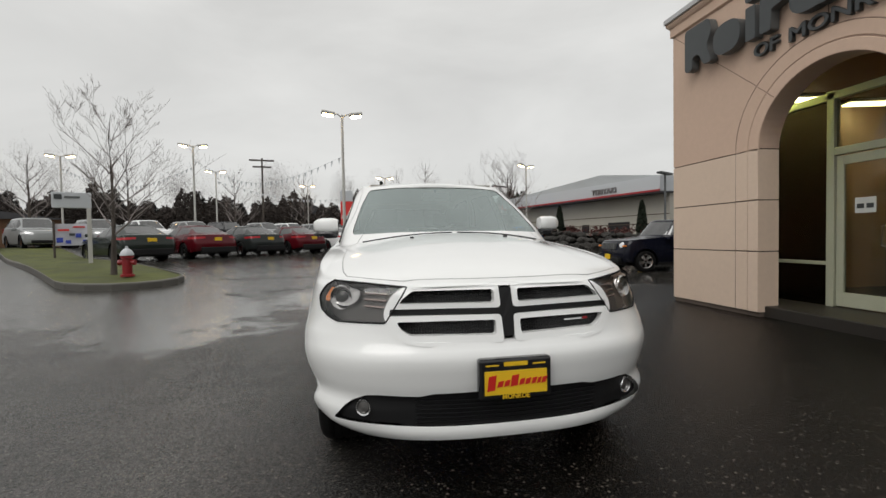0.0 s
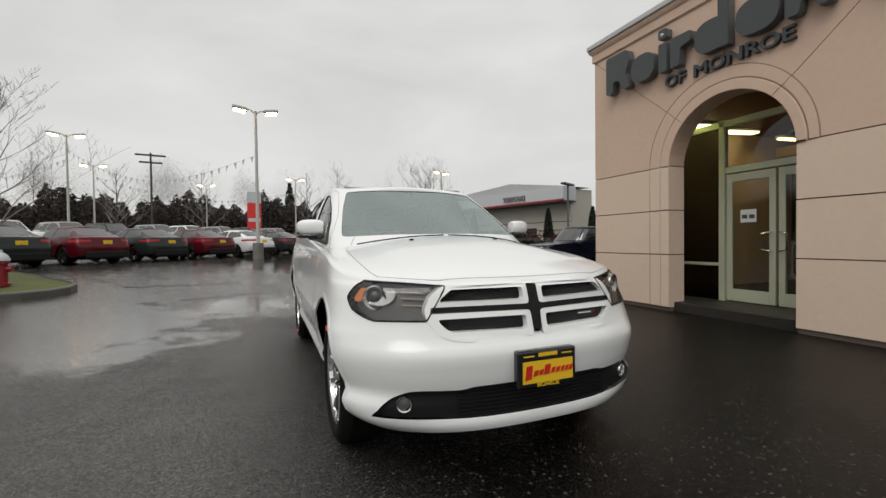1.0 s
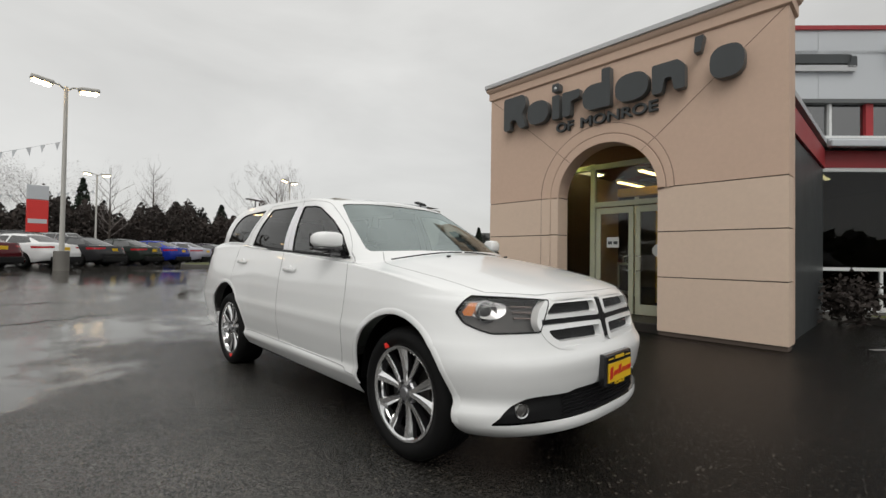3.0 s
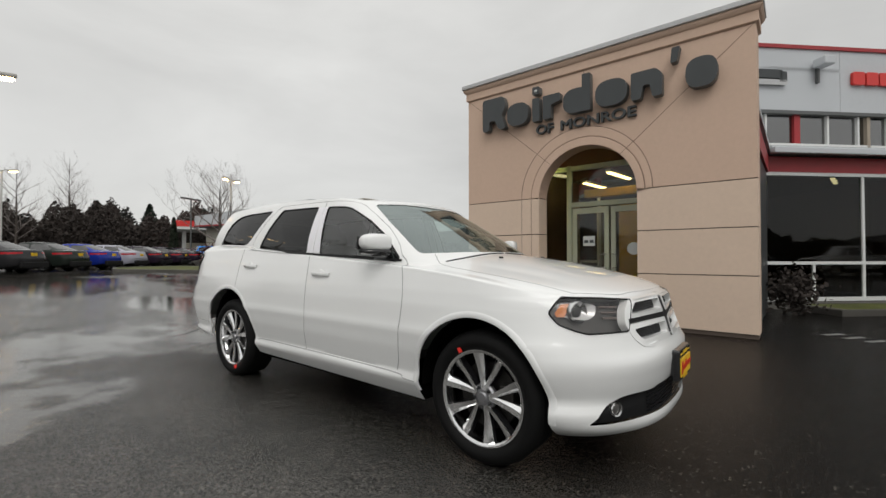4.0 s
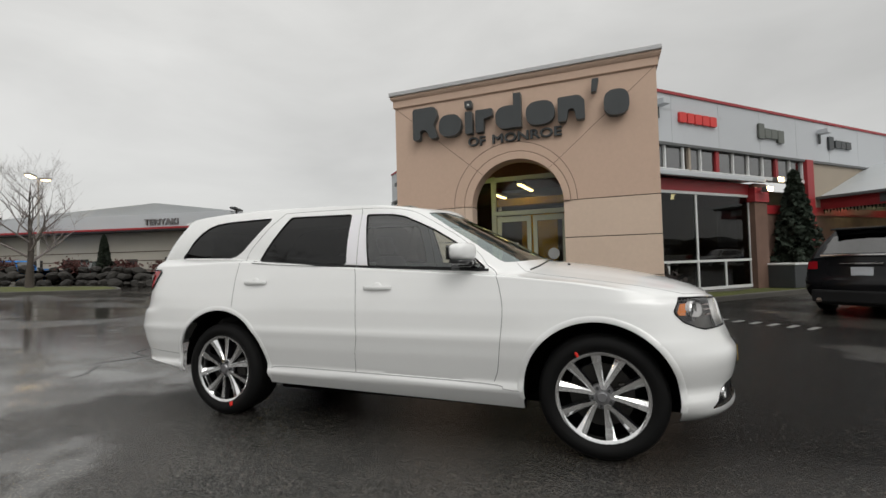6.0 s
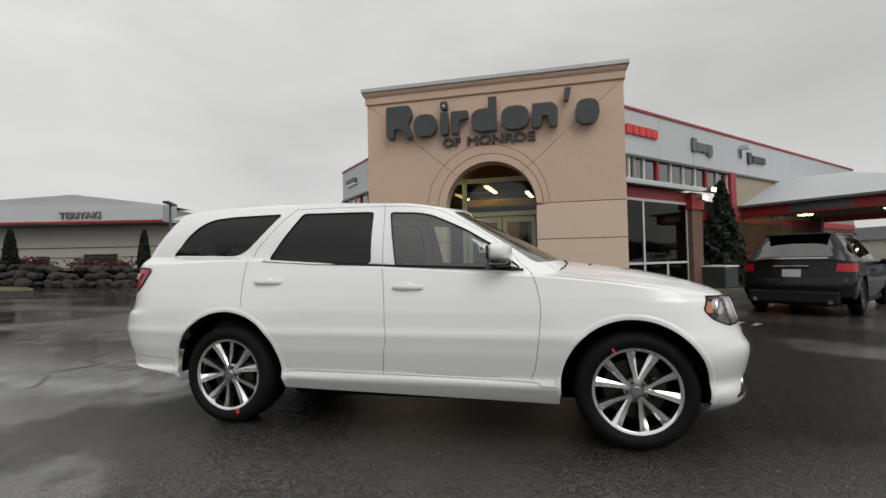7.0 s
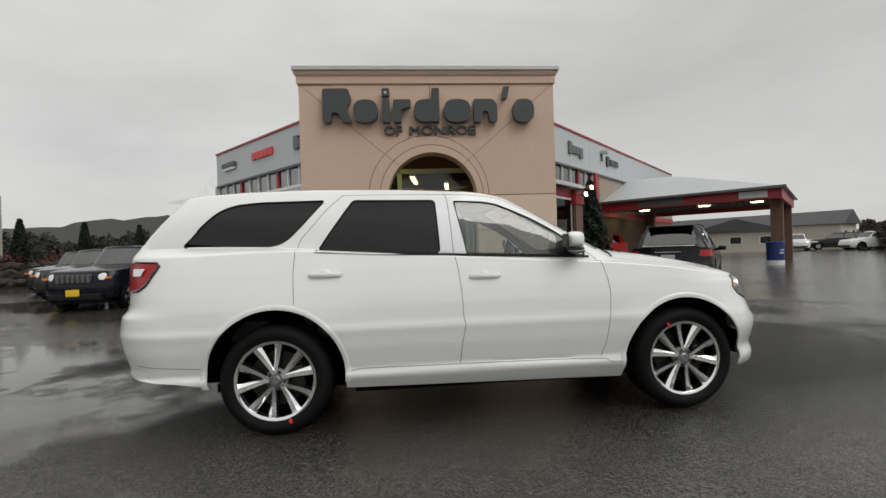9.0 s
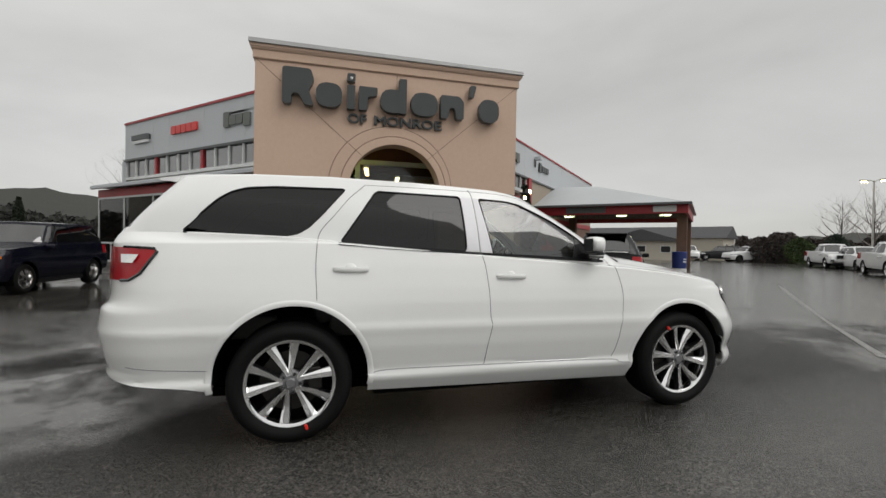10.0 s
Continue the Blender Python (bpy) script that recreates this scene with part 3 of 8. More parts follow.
portal = thing("entrance_portal", "tan stucco entrance portal with arched opening", "portal", kind="structure")


def wall_band(z0, z1, mat, name):
    """One course of the portal's front, cut round the arch, 4 mm joints above and below."""
    out = bmesh.new()
    z0, z1 = z0 + 0.008, z1 - 0.008
    if z1 <= SPRING + 0.02:
        box(out, (FX, Y0, z0), (FX + THICK, YC - R0, z1))
        box(out, (FX, YC + R0, z0), (FX + THICK, Y1, z1))
    else:
        n = 28
        arc = [(YC - R0 * math.cos(math.pi * k / n), SPRING + R0 * math.sin(math.pi * k / n)) for k in range(n + 1)]
        outline = [(Y0, z0)] + [(YC - R0, z0)] + arc[1:-1] + [(YC + R0, z0), (Y1, z0), (Y1, z1), (Y0, z1)]
        m = Matrix(((0, 0, 1, FX), (1, 0, 0, 0), (0, 1, 0, 0), (0, 0, 0, 1)))
        prism(out, outline, THICK, m)
        bmesh.ops.recalc_face_normals(out, faces=out.faces)
    return part(name, out, mat, portal)


BANDS = [0.06, 0.92, 1.64, 2.35, 4.62]
for k in range(3):
    wall_band(BANDS[k], BANDS[k + 1], STUCCO_LIGHT, "stucco_course")
wall_band(BANDS[3], BANDS[4], STUCCO, "upper_wall")
part("joint_backing", boxes(((FX + 0.02, Y0 + 0.01, 0.0), (FX + THICK - 0.02, YC - R0 - 0.012, 2.36)), ((FX + 0.02, YC + R0 + 0.012, 0.0), (FX + THICK - 0.02, Y1 - 0.01, 2.36))), JOINT, portal)


# arch mouldings, cap, cornice, fine control joints
def arch_strip(name, r_in, r_out, proud, mat, foot_left, foot_right, at, to):
    """A stepped band round the arch that stands proud of the wall."""
    q = bmesh.new()
    n = 32
    def bow(r, y, z):
        return [(y - r, foot_right)] + [(y - r * math.cos(math.pi * k / n), z + r * math.sin(math.pi * k / n)) for k in range(n + 1)] + [(y + r, foot_left)]
    inner, outer_ = bow(r_in, *at), bow(r_out, *to)
    rows = []
    e = 0.008
    for (a, b), (c, d) in zip(inner, outer_):
        f = Vector((c - a, d - b)).normalized() * e
        rows.append([(FX + 0.004, a, b), (FX - proud + e, a, b), (FX - proud, a + f.x, b + f.y), (FX - proud, c - f.x, d - f.y), (FX - proud + e, c, d), (FX + 0.004, c, d)])
    sheet(q, rows)
    bmesh.ops.recalc_face_normals(q, faces=q.faces)
    for f in (rows[0], rows[-1]):
        q.faces.new([q.verts.new(p) for p in f])
    return part(name, q, mat, portal, smooth=30)


RING_1, RING_2 = (4.285, 2.34), (4.335, 2.365)
arch_strip("arch_moulding", R0, 1.045, 0.024, STUCCO, 2.352, 2.352, (YC, SPRING), RING_1)
arch_strip("arch_moulding", 1.060, 1.215, 0.012, STUCCO, 2.352, 2.352, RING_1, RING_2)
# dark lines stand for the shade in the grooves between the arch mouldings
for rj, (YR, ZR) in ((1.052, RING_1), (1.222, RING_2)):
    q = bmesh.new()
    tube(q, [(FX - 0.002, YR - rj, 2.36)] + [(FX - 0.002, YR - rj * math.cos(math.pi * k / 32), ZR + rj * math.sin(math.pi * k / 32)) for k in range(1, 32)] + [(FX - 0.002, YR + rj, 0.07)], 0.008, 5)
    part("groove_shade_line", q, FINE_LINE, portal)
for a, b, pr in ((R0, 1.064, 0.024), (1.080, 1.284, 0.012)):
    for k in range(3):
        part("pilaster_strip", boxes(((FX - pr, YC + a, BANDS[k] + 0.008), (FX + 0.004, YC + b, BANDS[k + 1] - 0.008)), bevel=0.006), STUCCO_LIGHT, portal)
cap_prof = [(0.0, 4.62), (-0.035, 4.64), (-0.035, 4.78), (-0.06, 4.80), (-0.085, 4.84), (-0.085, 4.875)]
q = bmesh.new()
ring_lo = lambda o, z: [(FX + o, Y0 + o, z), (FX + o, Y1 - o, z), (FX + 0.5, Y1 - o, z), (FX + 0.5, Y0 + o, z)]
loops = [ring_lo(o, z) for o, z in [(0.06, 4.60)] + cap_prof + [(0.06, 4.875)]]
vr = [[q.verts.new(p) for p in l] for l in loops]
for a, b in zip(vr, vr[1:]):
    for k in range(4):
        q.faces.new((a[k], a[(k + 1) % 4], b[(k + 1) % 4], b[k]))
q.faces.new(vr[-1])
bmesh.ops.recalc_face_normals(q, faces=q.faces)
part("cornice", q, STUCCO, portal)
q = bmesh.new()
box(q, (FX - 0.12, Y0 - 0.10, 4.876), (FX + 0.55, Y1 + 0.10, 4.965), bevel=0.012)
part("cap_flashing", q, CAP_METAL, portal, "pale grey metal coping")
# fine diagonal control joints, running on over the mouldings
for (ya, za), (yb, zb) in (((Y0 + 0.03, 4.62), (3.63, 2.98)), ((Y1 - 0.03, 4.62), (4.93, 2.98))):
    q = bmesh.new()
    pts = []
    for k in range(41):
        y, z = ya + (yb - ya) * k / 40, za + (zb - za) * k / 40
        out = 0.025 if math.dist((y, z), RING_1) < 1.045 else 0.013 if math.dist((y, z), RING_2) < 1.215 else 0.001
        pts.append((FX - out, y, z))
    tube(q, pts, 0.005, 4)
    part("control_joint", q, FINE_LINE, portal)
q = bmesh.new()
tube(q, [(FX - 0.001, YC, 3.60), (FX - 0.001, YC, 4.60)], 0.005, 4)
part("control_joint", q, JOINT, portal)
part("side_wall", boxes(((FX + THICK, Y0, 0.06), (FX + 0.46, Y0 + 0.25, 4.62)), ((FX + THICK, Y1 - 0.25, 0.06), (FX + 1.7, Y1, 4.62))), STUCCO, portal)
# near-black strip puts in the shaded gap below the stucco courses
part("base_gap_shade", boxes(((FX + 0.03, Y0 + 0.03, 0.0), (FX + THICK, YC - R0 - 0.03, 0.058)), ((FX + 0.03, YC + R0 + 0.03, 0.0), (FX + THICK, Y1 - 0.03, 0.058))), DARK, portal)
part("soffit", boxes(((FX + THICK + 0.004, Y0 + 0.25, 3.50), (10.6, Y1 - 0.25, 3.56))), material("dark_red_soffit", (0.085, 0.024, 0.020), 0.7, vary=0.1), portal)
part("rear_side_wall", boxes(((FX + 1.7, Y1 - 0.25, 0.06), (11.0, Y1 - 0.02, 3.5))), STUCCO, portal)
part("link_wall", boxes(((FX + 0.46, Y0 + 0.10, 0.0), (9.72, Y0 + 0.25, 3.10))), SIGN_DARK, portal, "dark glazed link wall")
part("link_fascia", boxes(((FX + 0.46, Y0 + 0.06, 3.11), (9.72, Y0 + 0.25, 3.49))), RED_PAINT, portal, "red fascia over the link")
part("parapet_back", boxes(((FX + THICK + 0.002, Y0 + 0.26, 3.6), (FX + 0.42, Y1 - 0.26, 4.86))), GREY_ROOF, portal)
part("rear_roof", boxes(((FX + 0.47, Y0 + 0.02, 3.57), (10.6, Y1 - 0.02, 3.66))), GREY_ROOF, portal)
# porch paving set near-black, far darker than the concrete elsewhere
PORCH = material("dark_porch_paving", (0.022, 0.018, 0.014), 0.5, vary=0.25, scale=4, bump=0.2, bump_scale=90)
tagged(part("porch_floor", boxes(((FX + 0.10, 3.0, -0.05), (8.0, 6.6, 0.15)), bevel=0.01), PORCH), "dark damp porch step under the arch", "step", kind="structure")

# sign: nine plain blocks in the sign's dark grey and the lettered line below
sign = thing("raised_wall_sign", "dark grey raised sign shapes on tan stucco wall", "sign")
BLOCKS = [(6.39, 5.83, 3.82, 4.49, 4), (5.80, 5.32, 3.82, 4.27, 0), (5.23, 5.08, 3.82, 4.27, 2), (5.01, 4.66, 3.82, 4.27, 6), (4.60, 4.09, 3.82, 4.27, 1), (4.00, 3.46, 3.81, 4.27, 0), (3.40, 2.92, 3.81, 4.27, 5), (2.80, 2.66, 4.28, 4.52, 3), (2.59, 2.16, 3.80, 4.27, 0)]
YZ = Matrix(((0, 0, 1, 0), (1, 0, 0, 0), (0, 1, 0, 0), (0, 0, 0, 1)))
def oval(y0, y1, z0, z1, n=28, p=2.6):
    c, d = (y0 + y1) / 2, (z0 + z1) / 2
    e = lambda v: math.copysign(abs(v) ** (2 / p), v)
    return [(c + (y1 - y0) / 2 * e(math.cos(2 * math.pi * k / n)), d + (z1 - z0) / 2 * e(math.sin(2 * math.pi * k / n))) for k in range(n)]


for ya, yb, z0, z1, kind_ in BLOCKS:
    shapes = [oval(yb, ya, z0, z1)]
    if kind_ == 4:
        shapes = [rounded([(yb, z0), (yb + 0.17, z0), (yb + 0.26, z0 + 0.2), (ya - 0.16, z0 + 0.2), (ya - 0.16, z0), (ya, z0), (ya, z1), (yb + 0.06, z1), (yb, z1 - 0.2), (yb + 0.10, z0 + 0.28)], 0.06)]
    if kind_ == 5:
        shapes = [rounded([(yb, z0), (yb + 0.15, z0), (yb + 0.19, z0 + 0.22), (ya - 0.19, z0 + 0.22), (ya - 0.15, z0), (ya, z0), (ya, z1), (yb + 0.1, z1), (yb, z1 - 0.1)], 0.04)]
    if kind_ == 6:
        shapes = [rounded([(ya, z0), (ya - 0.16, z0), (ya - 0.17, z0 + 0.26), (yb, z1 - 0.15), (yb, z1), (ya, z1)][::-1], 0.03)]
    if kind_ == 1:
        shapes = [oval(yb, ya, z0, z1), rounded([(yb, z0), (yb + 0.15, z0), (yb + 0.15, 4.49), (yb, 4.49)], 0.02)]
    if kind_ == 2:
        shapes = [rounded([(yb, z0), (ya, z0), (ya, z1), (yb, z1)], 0.02), rounded([(yb, 4.34), (ya, 4.34), (ya, 4.49), (yb, 4.49)], 0.03)]
    if kind_ == 3:
        shapes = [rounded([(yb + 0.05, z0), (ya, z0), (ya - 0.02, z1), (yb, z1)], 0.02)]
    q = bmesh.new()
    for k, pts in enumerate(shapes):
        prism(q, pts, 0.125 - 0.006 * k, Matrix.Translation((FX - 0.16 + 0.003 * k, 0, 0)) @ YZ)
    bmesh.ops.recalc_face_normals(q, faces=q.faces)
    block = part("sign_block", q, SIGN_EDGE, sign, smooth=40)
    q = bmesh.new()
    for k, pts in enumerate(shapes):
        prism(q, pts, 0.006, Matrix.Translation((FX - 0.168 - 0.004 * k, 0, 0)) @ YZ)
    bmesh.ops.recalc_face_normals(q, faces=q.faces)
    part("sign_face", q, SIGN_DARK, block)
letters = thing("sign_lettering", "dark grey raised capital letters above the arch", "sign", Matrix(((0, 0, -1, FX - 0.03), (-1, 0, 0, 4.28), (0, 1, 0, 3.595), (0, 0, 0, 1))))
for words, at, wide in (("OF", -0.748, 0.363), ("MONROE", 0.254, 1.353)):
    me = text_mesh(words, 0.245, 0.05, 0.0, 0.006)
    me.materials.append(SIGN_DARK)
    xs = [v.co.x for v in me.vertices]
    x0, x1 = min(xs), max(xs)
    for v in me.vertices:
        v.co.x = ((v.co.x - x0) / (x1 - x0) - 0.5) * wide + at
    ob = new("lettering", me)
    ob.parent = letters
bulb = bmesh.new()
lathe(bulb, [(0.0, 0.03), (0.02, 0.02), (0.03, 0.0)], 12, Matrix.Translation((FX - 0.17, 5.155, 4.40)) @ Matrix.Rotation(radians(-90), 4, "Y"))
part("lamp_dot", bulb, WHITE_FRAME, sign)

# entrance doors and glazing behind the arch
DX = 6.12
entrance = thing("entrance_doors", "pale aluminium glazed double doors with side lights", "door", kind="structure")
# the tubes' yellow-green cast on the pale frames is mixed into this colour
FRAME = material("lamp_tinted_door_frame", (0.44, 0.45, 0.34), 0.4, vary=0.08)
frames = [((DX, 4.90, 0.15), (DX + 0.10, 5.00, 3.10)), ((DX, 2.2, 2.98), (DX + 0.10, 6.6, 3.08)), ((DX, 2.2, 2.22), (DX + 0.10, 4.90, 2.32)), ((DX, 6.5, 0.15), (DX + 0.10, 6.6, 3.10)), ((DX, 3.30, 0.15), (DX + 0.10, 3.38, 2.22)), ((DX, 5.0, 0.72), (DX + 0.06, 6.5, 0.77)), ((DX, 2.2, 0.15), (DX + 0.1, 2.3, 3.0))]
for lo, hi in frames:
    part("frame_bar", boxes((lo, hi), bevel=0.006), FRAME, entrance)
for ya, yb in ((4.88, 4.14), (4.10, 3.40)):
    leaf = part("door_leaf", boxes(((DX + 0.02, yb, 0.17), (DX + 0.07, yb + 0.09, 2.20)), ((DX + 0.02, ya - 0.09, 0.17), (DX + 0.07, ya, 2.20)), ((DX + 0.02, yb + 0.09, 2.08), (DX + 0.07, ya - 0.09, 2.20)), ((DX + 0.02, yb + 0.09, 0.17), (DX + 0.07, ya - 0.09, 0.36)), bevel=0.004), FRAME, entrance)
    pane = part("pane", boxes(((DX + 0.04, yb + 0.09, 0.36), (DX + 0.048, ya - 0.09, 2.08))), ENTRY_GLASS, leaf)
    yh = yb + 0.05 if ya > 4.5 else ya - 0.05
    q = bmesh.new()
    tube(q, [(DX + 0.02, yh, 0.98), (DX - 0.05, yh, 0.98), (DX - 0.06, yh + (0.10 if ya > 4.5 else -0.10), 1.0), (DX - 0.06, yh + (0.10 if ya > 4.5 else -0.10), 1.24), (DX - 0.05, yh, 1.26), (DX + 0.02, yh, 1.26)], 0.014, 8)
    part("pull_handle", q, CHROME, leaf, smooth=60)
NOTICE = material("white_notice_paper", (0.62, 0.63, 0.62), 0.6, vary=0.05)
part("notice", boxes(((DX + 0.03, 4.42, 1.42), (DX + 0.036, 4.66, 1.62))), NOTICE, entrance)
q = bmesh.new()
for yb in (4.445, 4.555):
    box(q, (DX + 0.026, yb, 1.48), (DX + 0.031, yb + 0.08, 1.54))
part("notice_bar", q, SIGN_DARK, entrance)
q = bmesh.new()
lathe(q, [(0.0, 0.0), (0.12, 0.0)], 24, Matrix.Translation((DX + 0.028, 3.68, 1.36)) @ Matrix.Rotation(radians(-90), 4, "Y"))
part("round_notice", q, NOTICE, entrance)
for lo, hi, gl_ in (((DX + 0.045, 5.0, 0.15), (DX + 0.053, 6.5, 2.98), SHOP_GLASS), ((DX + 0.045, 2.3, 2.32), (DX + 0.053, 4.90, 2.98), ENTRY_GLASS), ((DX + 0.045, 2.3, 0.15), (DX + 0.053, 3.30, 2.22), SHOP_GLASS)):
    part("pane", boxes((lo, hi)), gl_, entrance)
TUBE = glow_material("fluorescent_tube", (0.93, 1.0, 0.55), 5.0)
WARM = glow_material("warm_ceiling_lamp", (1.0, 0.72, 0.28), 9.0)
STRIP = glow_material("showroom_strip", (1.0, 0.90, 0.45), 6.5)
LOT_LAMP = glow_material("warm_lot_lamp", (1.0, 0.68, 0.34), 14.0)
FRAME_FILL_TUBE = glow_material("frame_fill_tube", (0.85, 1.0, 0.32), 14.0)
# the first, hidden behind the arch, is an added fill for the door frames
for x, y, m_ in ((5.80, 5.75, FRAME_FILL_TUBE), (7.2, 6.25, STRIP), (8.6, 6.3, STRIP)):
    lt = thing("porch_light", "lit fluorescent porch ceiling light", "ceiling light", pose(x, y, 3.44, 0, 0, 0 if x < 6 else 78), "porch lights")
    part("fitting", boxes(((-0.12, -0.38, 0.0), (0.12, 0.38, 0.055))), WHITE_FRAME, lt)
    part("diffuser", boxes(((-0.10, -0.36, -0.035), (0.10, 0.36, 0.0)), bevel=0.01), m_, lt)

# ---- showroom ----
main_building = thing("showroom_building", "two-storey grey panelled showroom with red trim", "building", kind="structure")
CORNER = Vector((10.35, 3.95, 0))
RIGHT = Matrix(((0.7071, 0.7071, 0, CORNER.x), (-0.7071, 0.7071, 0, CORNER.y), (0, 0, 1, 0), (0, 0, 0, 1)))
LEFT = Matrix(((-0.7071, 0.7071, 0, CORNER.x), (-0.7071, -0.7071, 0, CORNER.y), (0, 0, 1, 0), (0, 0, 0, 1)))
TOP = 7.02


CLERESTORY_GLASS = glass_material("clerestory_glass", (0.5, 0.5, 0.5), see=0.4, ior=3.4)


def wing(m, a, b, low_a, low_b, low_out, glass_to):
    """One wing of the showroom in its own axes: a..b along the front, y inwards."""
    def add(name, lo, hi, mat, label="", bevel=0.0):
        q = bmesh.new()
        box(q, lo, hi, m, bevel)
        return part(name, q, mat, main_building, label)
    s = -1 if a < 0 else 1
    n = 12
    edges = [a + (b - a) * k / n for k in range(n + 1)]
    for p, r in zip(edges, edges[1:]):
        add("fascia_panel", (p + 0.006, 0, 5.27), (r - 0.006, 0.3, TOP), PANEL_GREY)
    add("fascia_backing", (a, 0.02, 5.25), (b, 0.28, TOP - 0.01), JOINT)
    add("drip_edge", (a, -0.06, 5.17), (b, 0.3, 5.265), SIGN_EDGE)
    add("red_coping", (a, -0.05, TOP), (b, 0.36, TOP + 0.10), RED_PAINT)
    # lower wall behind, with glass strip
    g0, g1 = (low_a, glass_to) if s > 0 else (glass_to, low_b)
    add("upper_sill", (g0, 0.0, 4.22), (g1, 0.3, 4.36), WHITE_FRAME)
    k = 0
    t = g0
    step = 0.95
    while t < g1 - 0.1:
        add("clerestory_pane", (t + 0.03, 0.10, 4.36), (min(t + step, g1) - 0.03, 0.11, 5.17), CLERESTORY_GLASS)
        wide = k % 4 == 3
        add("red_post" if wide else "mullion", (t - (0.09 if wide else 0.03), 0.02, 4.22), (t + (0.09 if wide else 0.03), 0.2, 5.17), RED_PAINT if wide else WHITE_FRAME)
        t += step
        k += 1
    if s > 0:
        add("upper_wall", (glass_to, 0.04, 3.2), (b, 0.3, 5.17), CLADDING)
        add("red_band", (glass_to - 4.0, 0.0, 2.85), (b, 0.28, 3.2), RED_PAINT)
        add("lower_wall", (low_b, 0.06, 0), (b, 0.3, 2.85), BRICK)
    add("inner_wall", (a, 6.0, 0), (b, 6.1, 5.2), CLADDING)
    add("flat_roof", (a, 0.3, 6.4), (b, 8.0, 6.5), GREY_ROOF)
    add("inner_ceiling", (low_a, -low_out + 0.15, 3.30), (low_b, 6.0, 3.36), CLADDING)
    # low showroom in front
    add("low_roof", (low_a, -low_out - 0.30, 3.60), (low_b + (0.3 if s > 0 else 0), 0.0, 3.68), GREY_ROOF)
    add("gutter", (low_a, -low_out - 0.38, 3.50), (low_b + (0.35 if s > 0 else 0), -low_out - 0.24, 3.64), PANEL_GREY, bevel=0.02)
    add("red_fascia", (low_a, -low_out - 0.05, 3.14), (low_b, -low_out + 0.1, 3.49), RED_PAINT)
    add("head_rail", (low_a, -low_out - 0.04, 3.06), (low_b, -low_out + 0.06, 3.14), WHITE_FRAME)
    add("sill_rail", (low_a, -low_out - 0.04, 0.18), (low_b, -low_out + 0.06, 0.27), WHITE_FRAME)
    add("mid_rail", (low_a, -low_out - 0.04, 1.02), (low_b, -low_out + 0.06, 1.09), WHITE_FRAME)
    add("plinth", (low_a, -low_out - 0.02, 0.0), (low_b, -low_out + 0.1, 0.18), CONCRETE)
    span = 2.35
    cnt = max(1, round((low_b - low_a) / span))
    w = (low_b - low_a) / cnt
    for k in range(cnt + 1):
        t = low_a + k * w
        add("mullion", (t - 0.035, -low_out - 0.03, 0.27), (t + 0.035, -low_out + 0.06, 3.06), WHITE_FRAME)
        if k < cnt:
            add("low_mullion", (t + w / 2 - 0.03, -low_out - 0.03, 0.27), (t + w / 2 + 0.03, -low_out + 0.06, 1.02), WHITE_FRAME)
            add("pane", (t + 0.035, -low_out, 1.09), (t + w - 0.035, -low_out + 0.01, 3.06), SHOP_GLASS)
            add("low_pane", (t + 0.035, -low_out, 0.27), (t + w - 0.035, -low_out + 0.01, 1.02), SHOP_GLASS)


wing(RIGHT, 0, 31, 1.0, 6.1, 1.9, 13.6)
wing(LEFT, -16.7, 0, -15.6, -1.0, 1.5, -16.6)
q = bmesh.new()
prism(q, [(FX + 1.0, Y0 + 0.25), (9.9, Y0 + 0.2), (14.5, -2.6), (30.0, 3.0), (22.0, 15.5), (20.0, 15.3), (11.3, Y1 - 0.2), (FX + 1.0, Y1 - 0.25)], 0.13)
part("showroom_floor", q, SEAT_CLOTH, main_building)
q = bmesh.new()
box(q, (-17.0, 0.0, 0), (-16.6, 6, 5.2), LEFT)
part("end_wall", q, PANEL_GREY, main_building)
q = bmesh.new()
box(q, (6.1, -2.1, 0), (6.75, -0.0, 3.49), RIGHT)
part("brick_pier", q, BRICK, main_building, "brown brick pier")
q = bmesh.new()
box(q, (6.05, -2.15, 2.9), (6.8, 0.05, 3.35), RIGHT)
part("pier_band", q, RED_PAINT, main_building)
q = bmesh.new()
box(q, (13.4, -0.12, 0), (13.9, 0.1, 5.25), RIGHT)
part("red_column", q, RED_PAINT, main_building)


# brand signs on the fascia: plain shapes in their colours
def fascia_sign(m, at, z, w, h, mats, label, kinds):
    t = thing("fascia_sign", label, "sign", m @ Matrix.Translation((at, -0.06, z)))
    for (x0, x1, z0, z1), mt in zip(kinds, mats):
        q = bmesh.new()
        prism(q, rounded([(x0 * w, z0 * h), (x1 * w, z0 * h), (x1 * w, z1 * h), (x0 * w, z1 * h)], 0.05), 0.08, Matrix(((1, 0, 0, 0), (0, 0, 1, -0.04), (0, 1, 0, 0), (0, 0, 0, 1))))
        bmesh.ops.recalc_face_normals(q, faces=q.faces)
        part("sign_shape", q, mt, t)


RED_SIGN = material("red_sign_face", (0.62, 0.035, 0.03), 0.4, vary=0.08)
GREEN_SIGN = material("grey_green_sign_face", (0.12, 0.13, 0.115), 0.45, vary=0.1)
SILVER_SIGN = material("silver_sign_face", (0.5, 0.5, 0.5), 0.3, 0.6, vary=0.1)
FIVE = [(-0.5 + 0.2 * k + 0.012, -0.3 + 0.2 * k - 0.012, 0.0, 1.0) for k in range(5)]
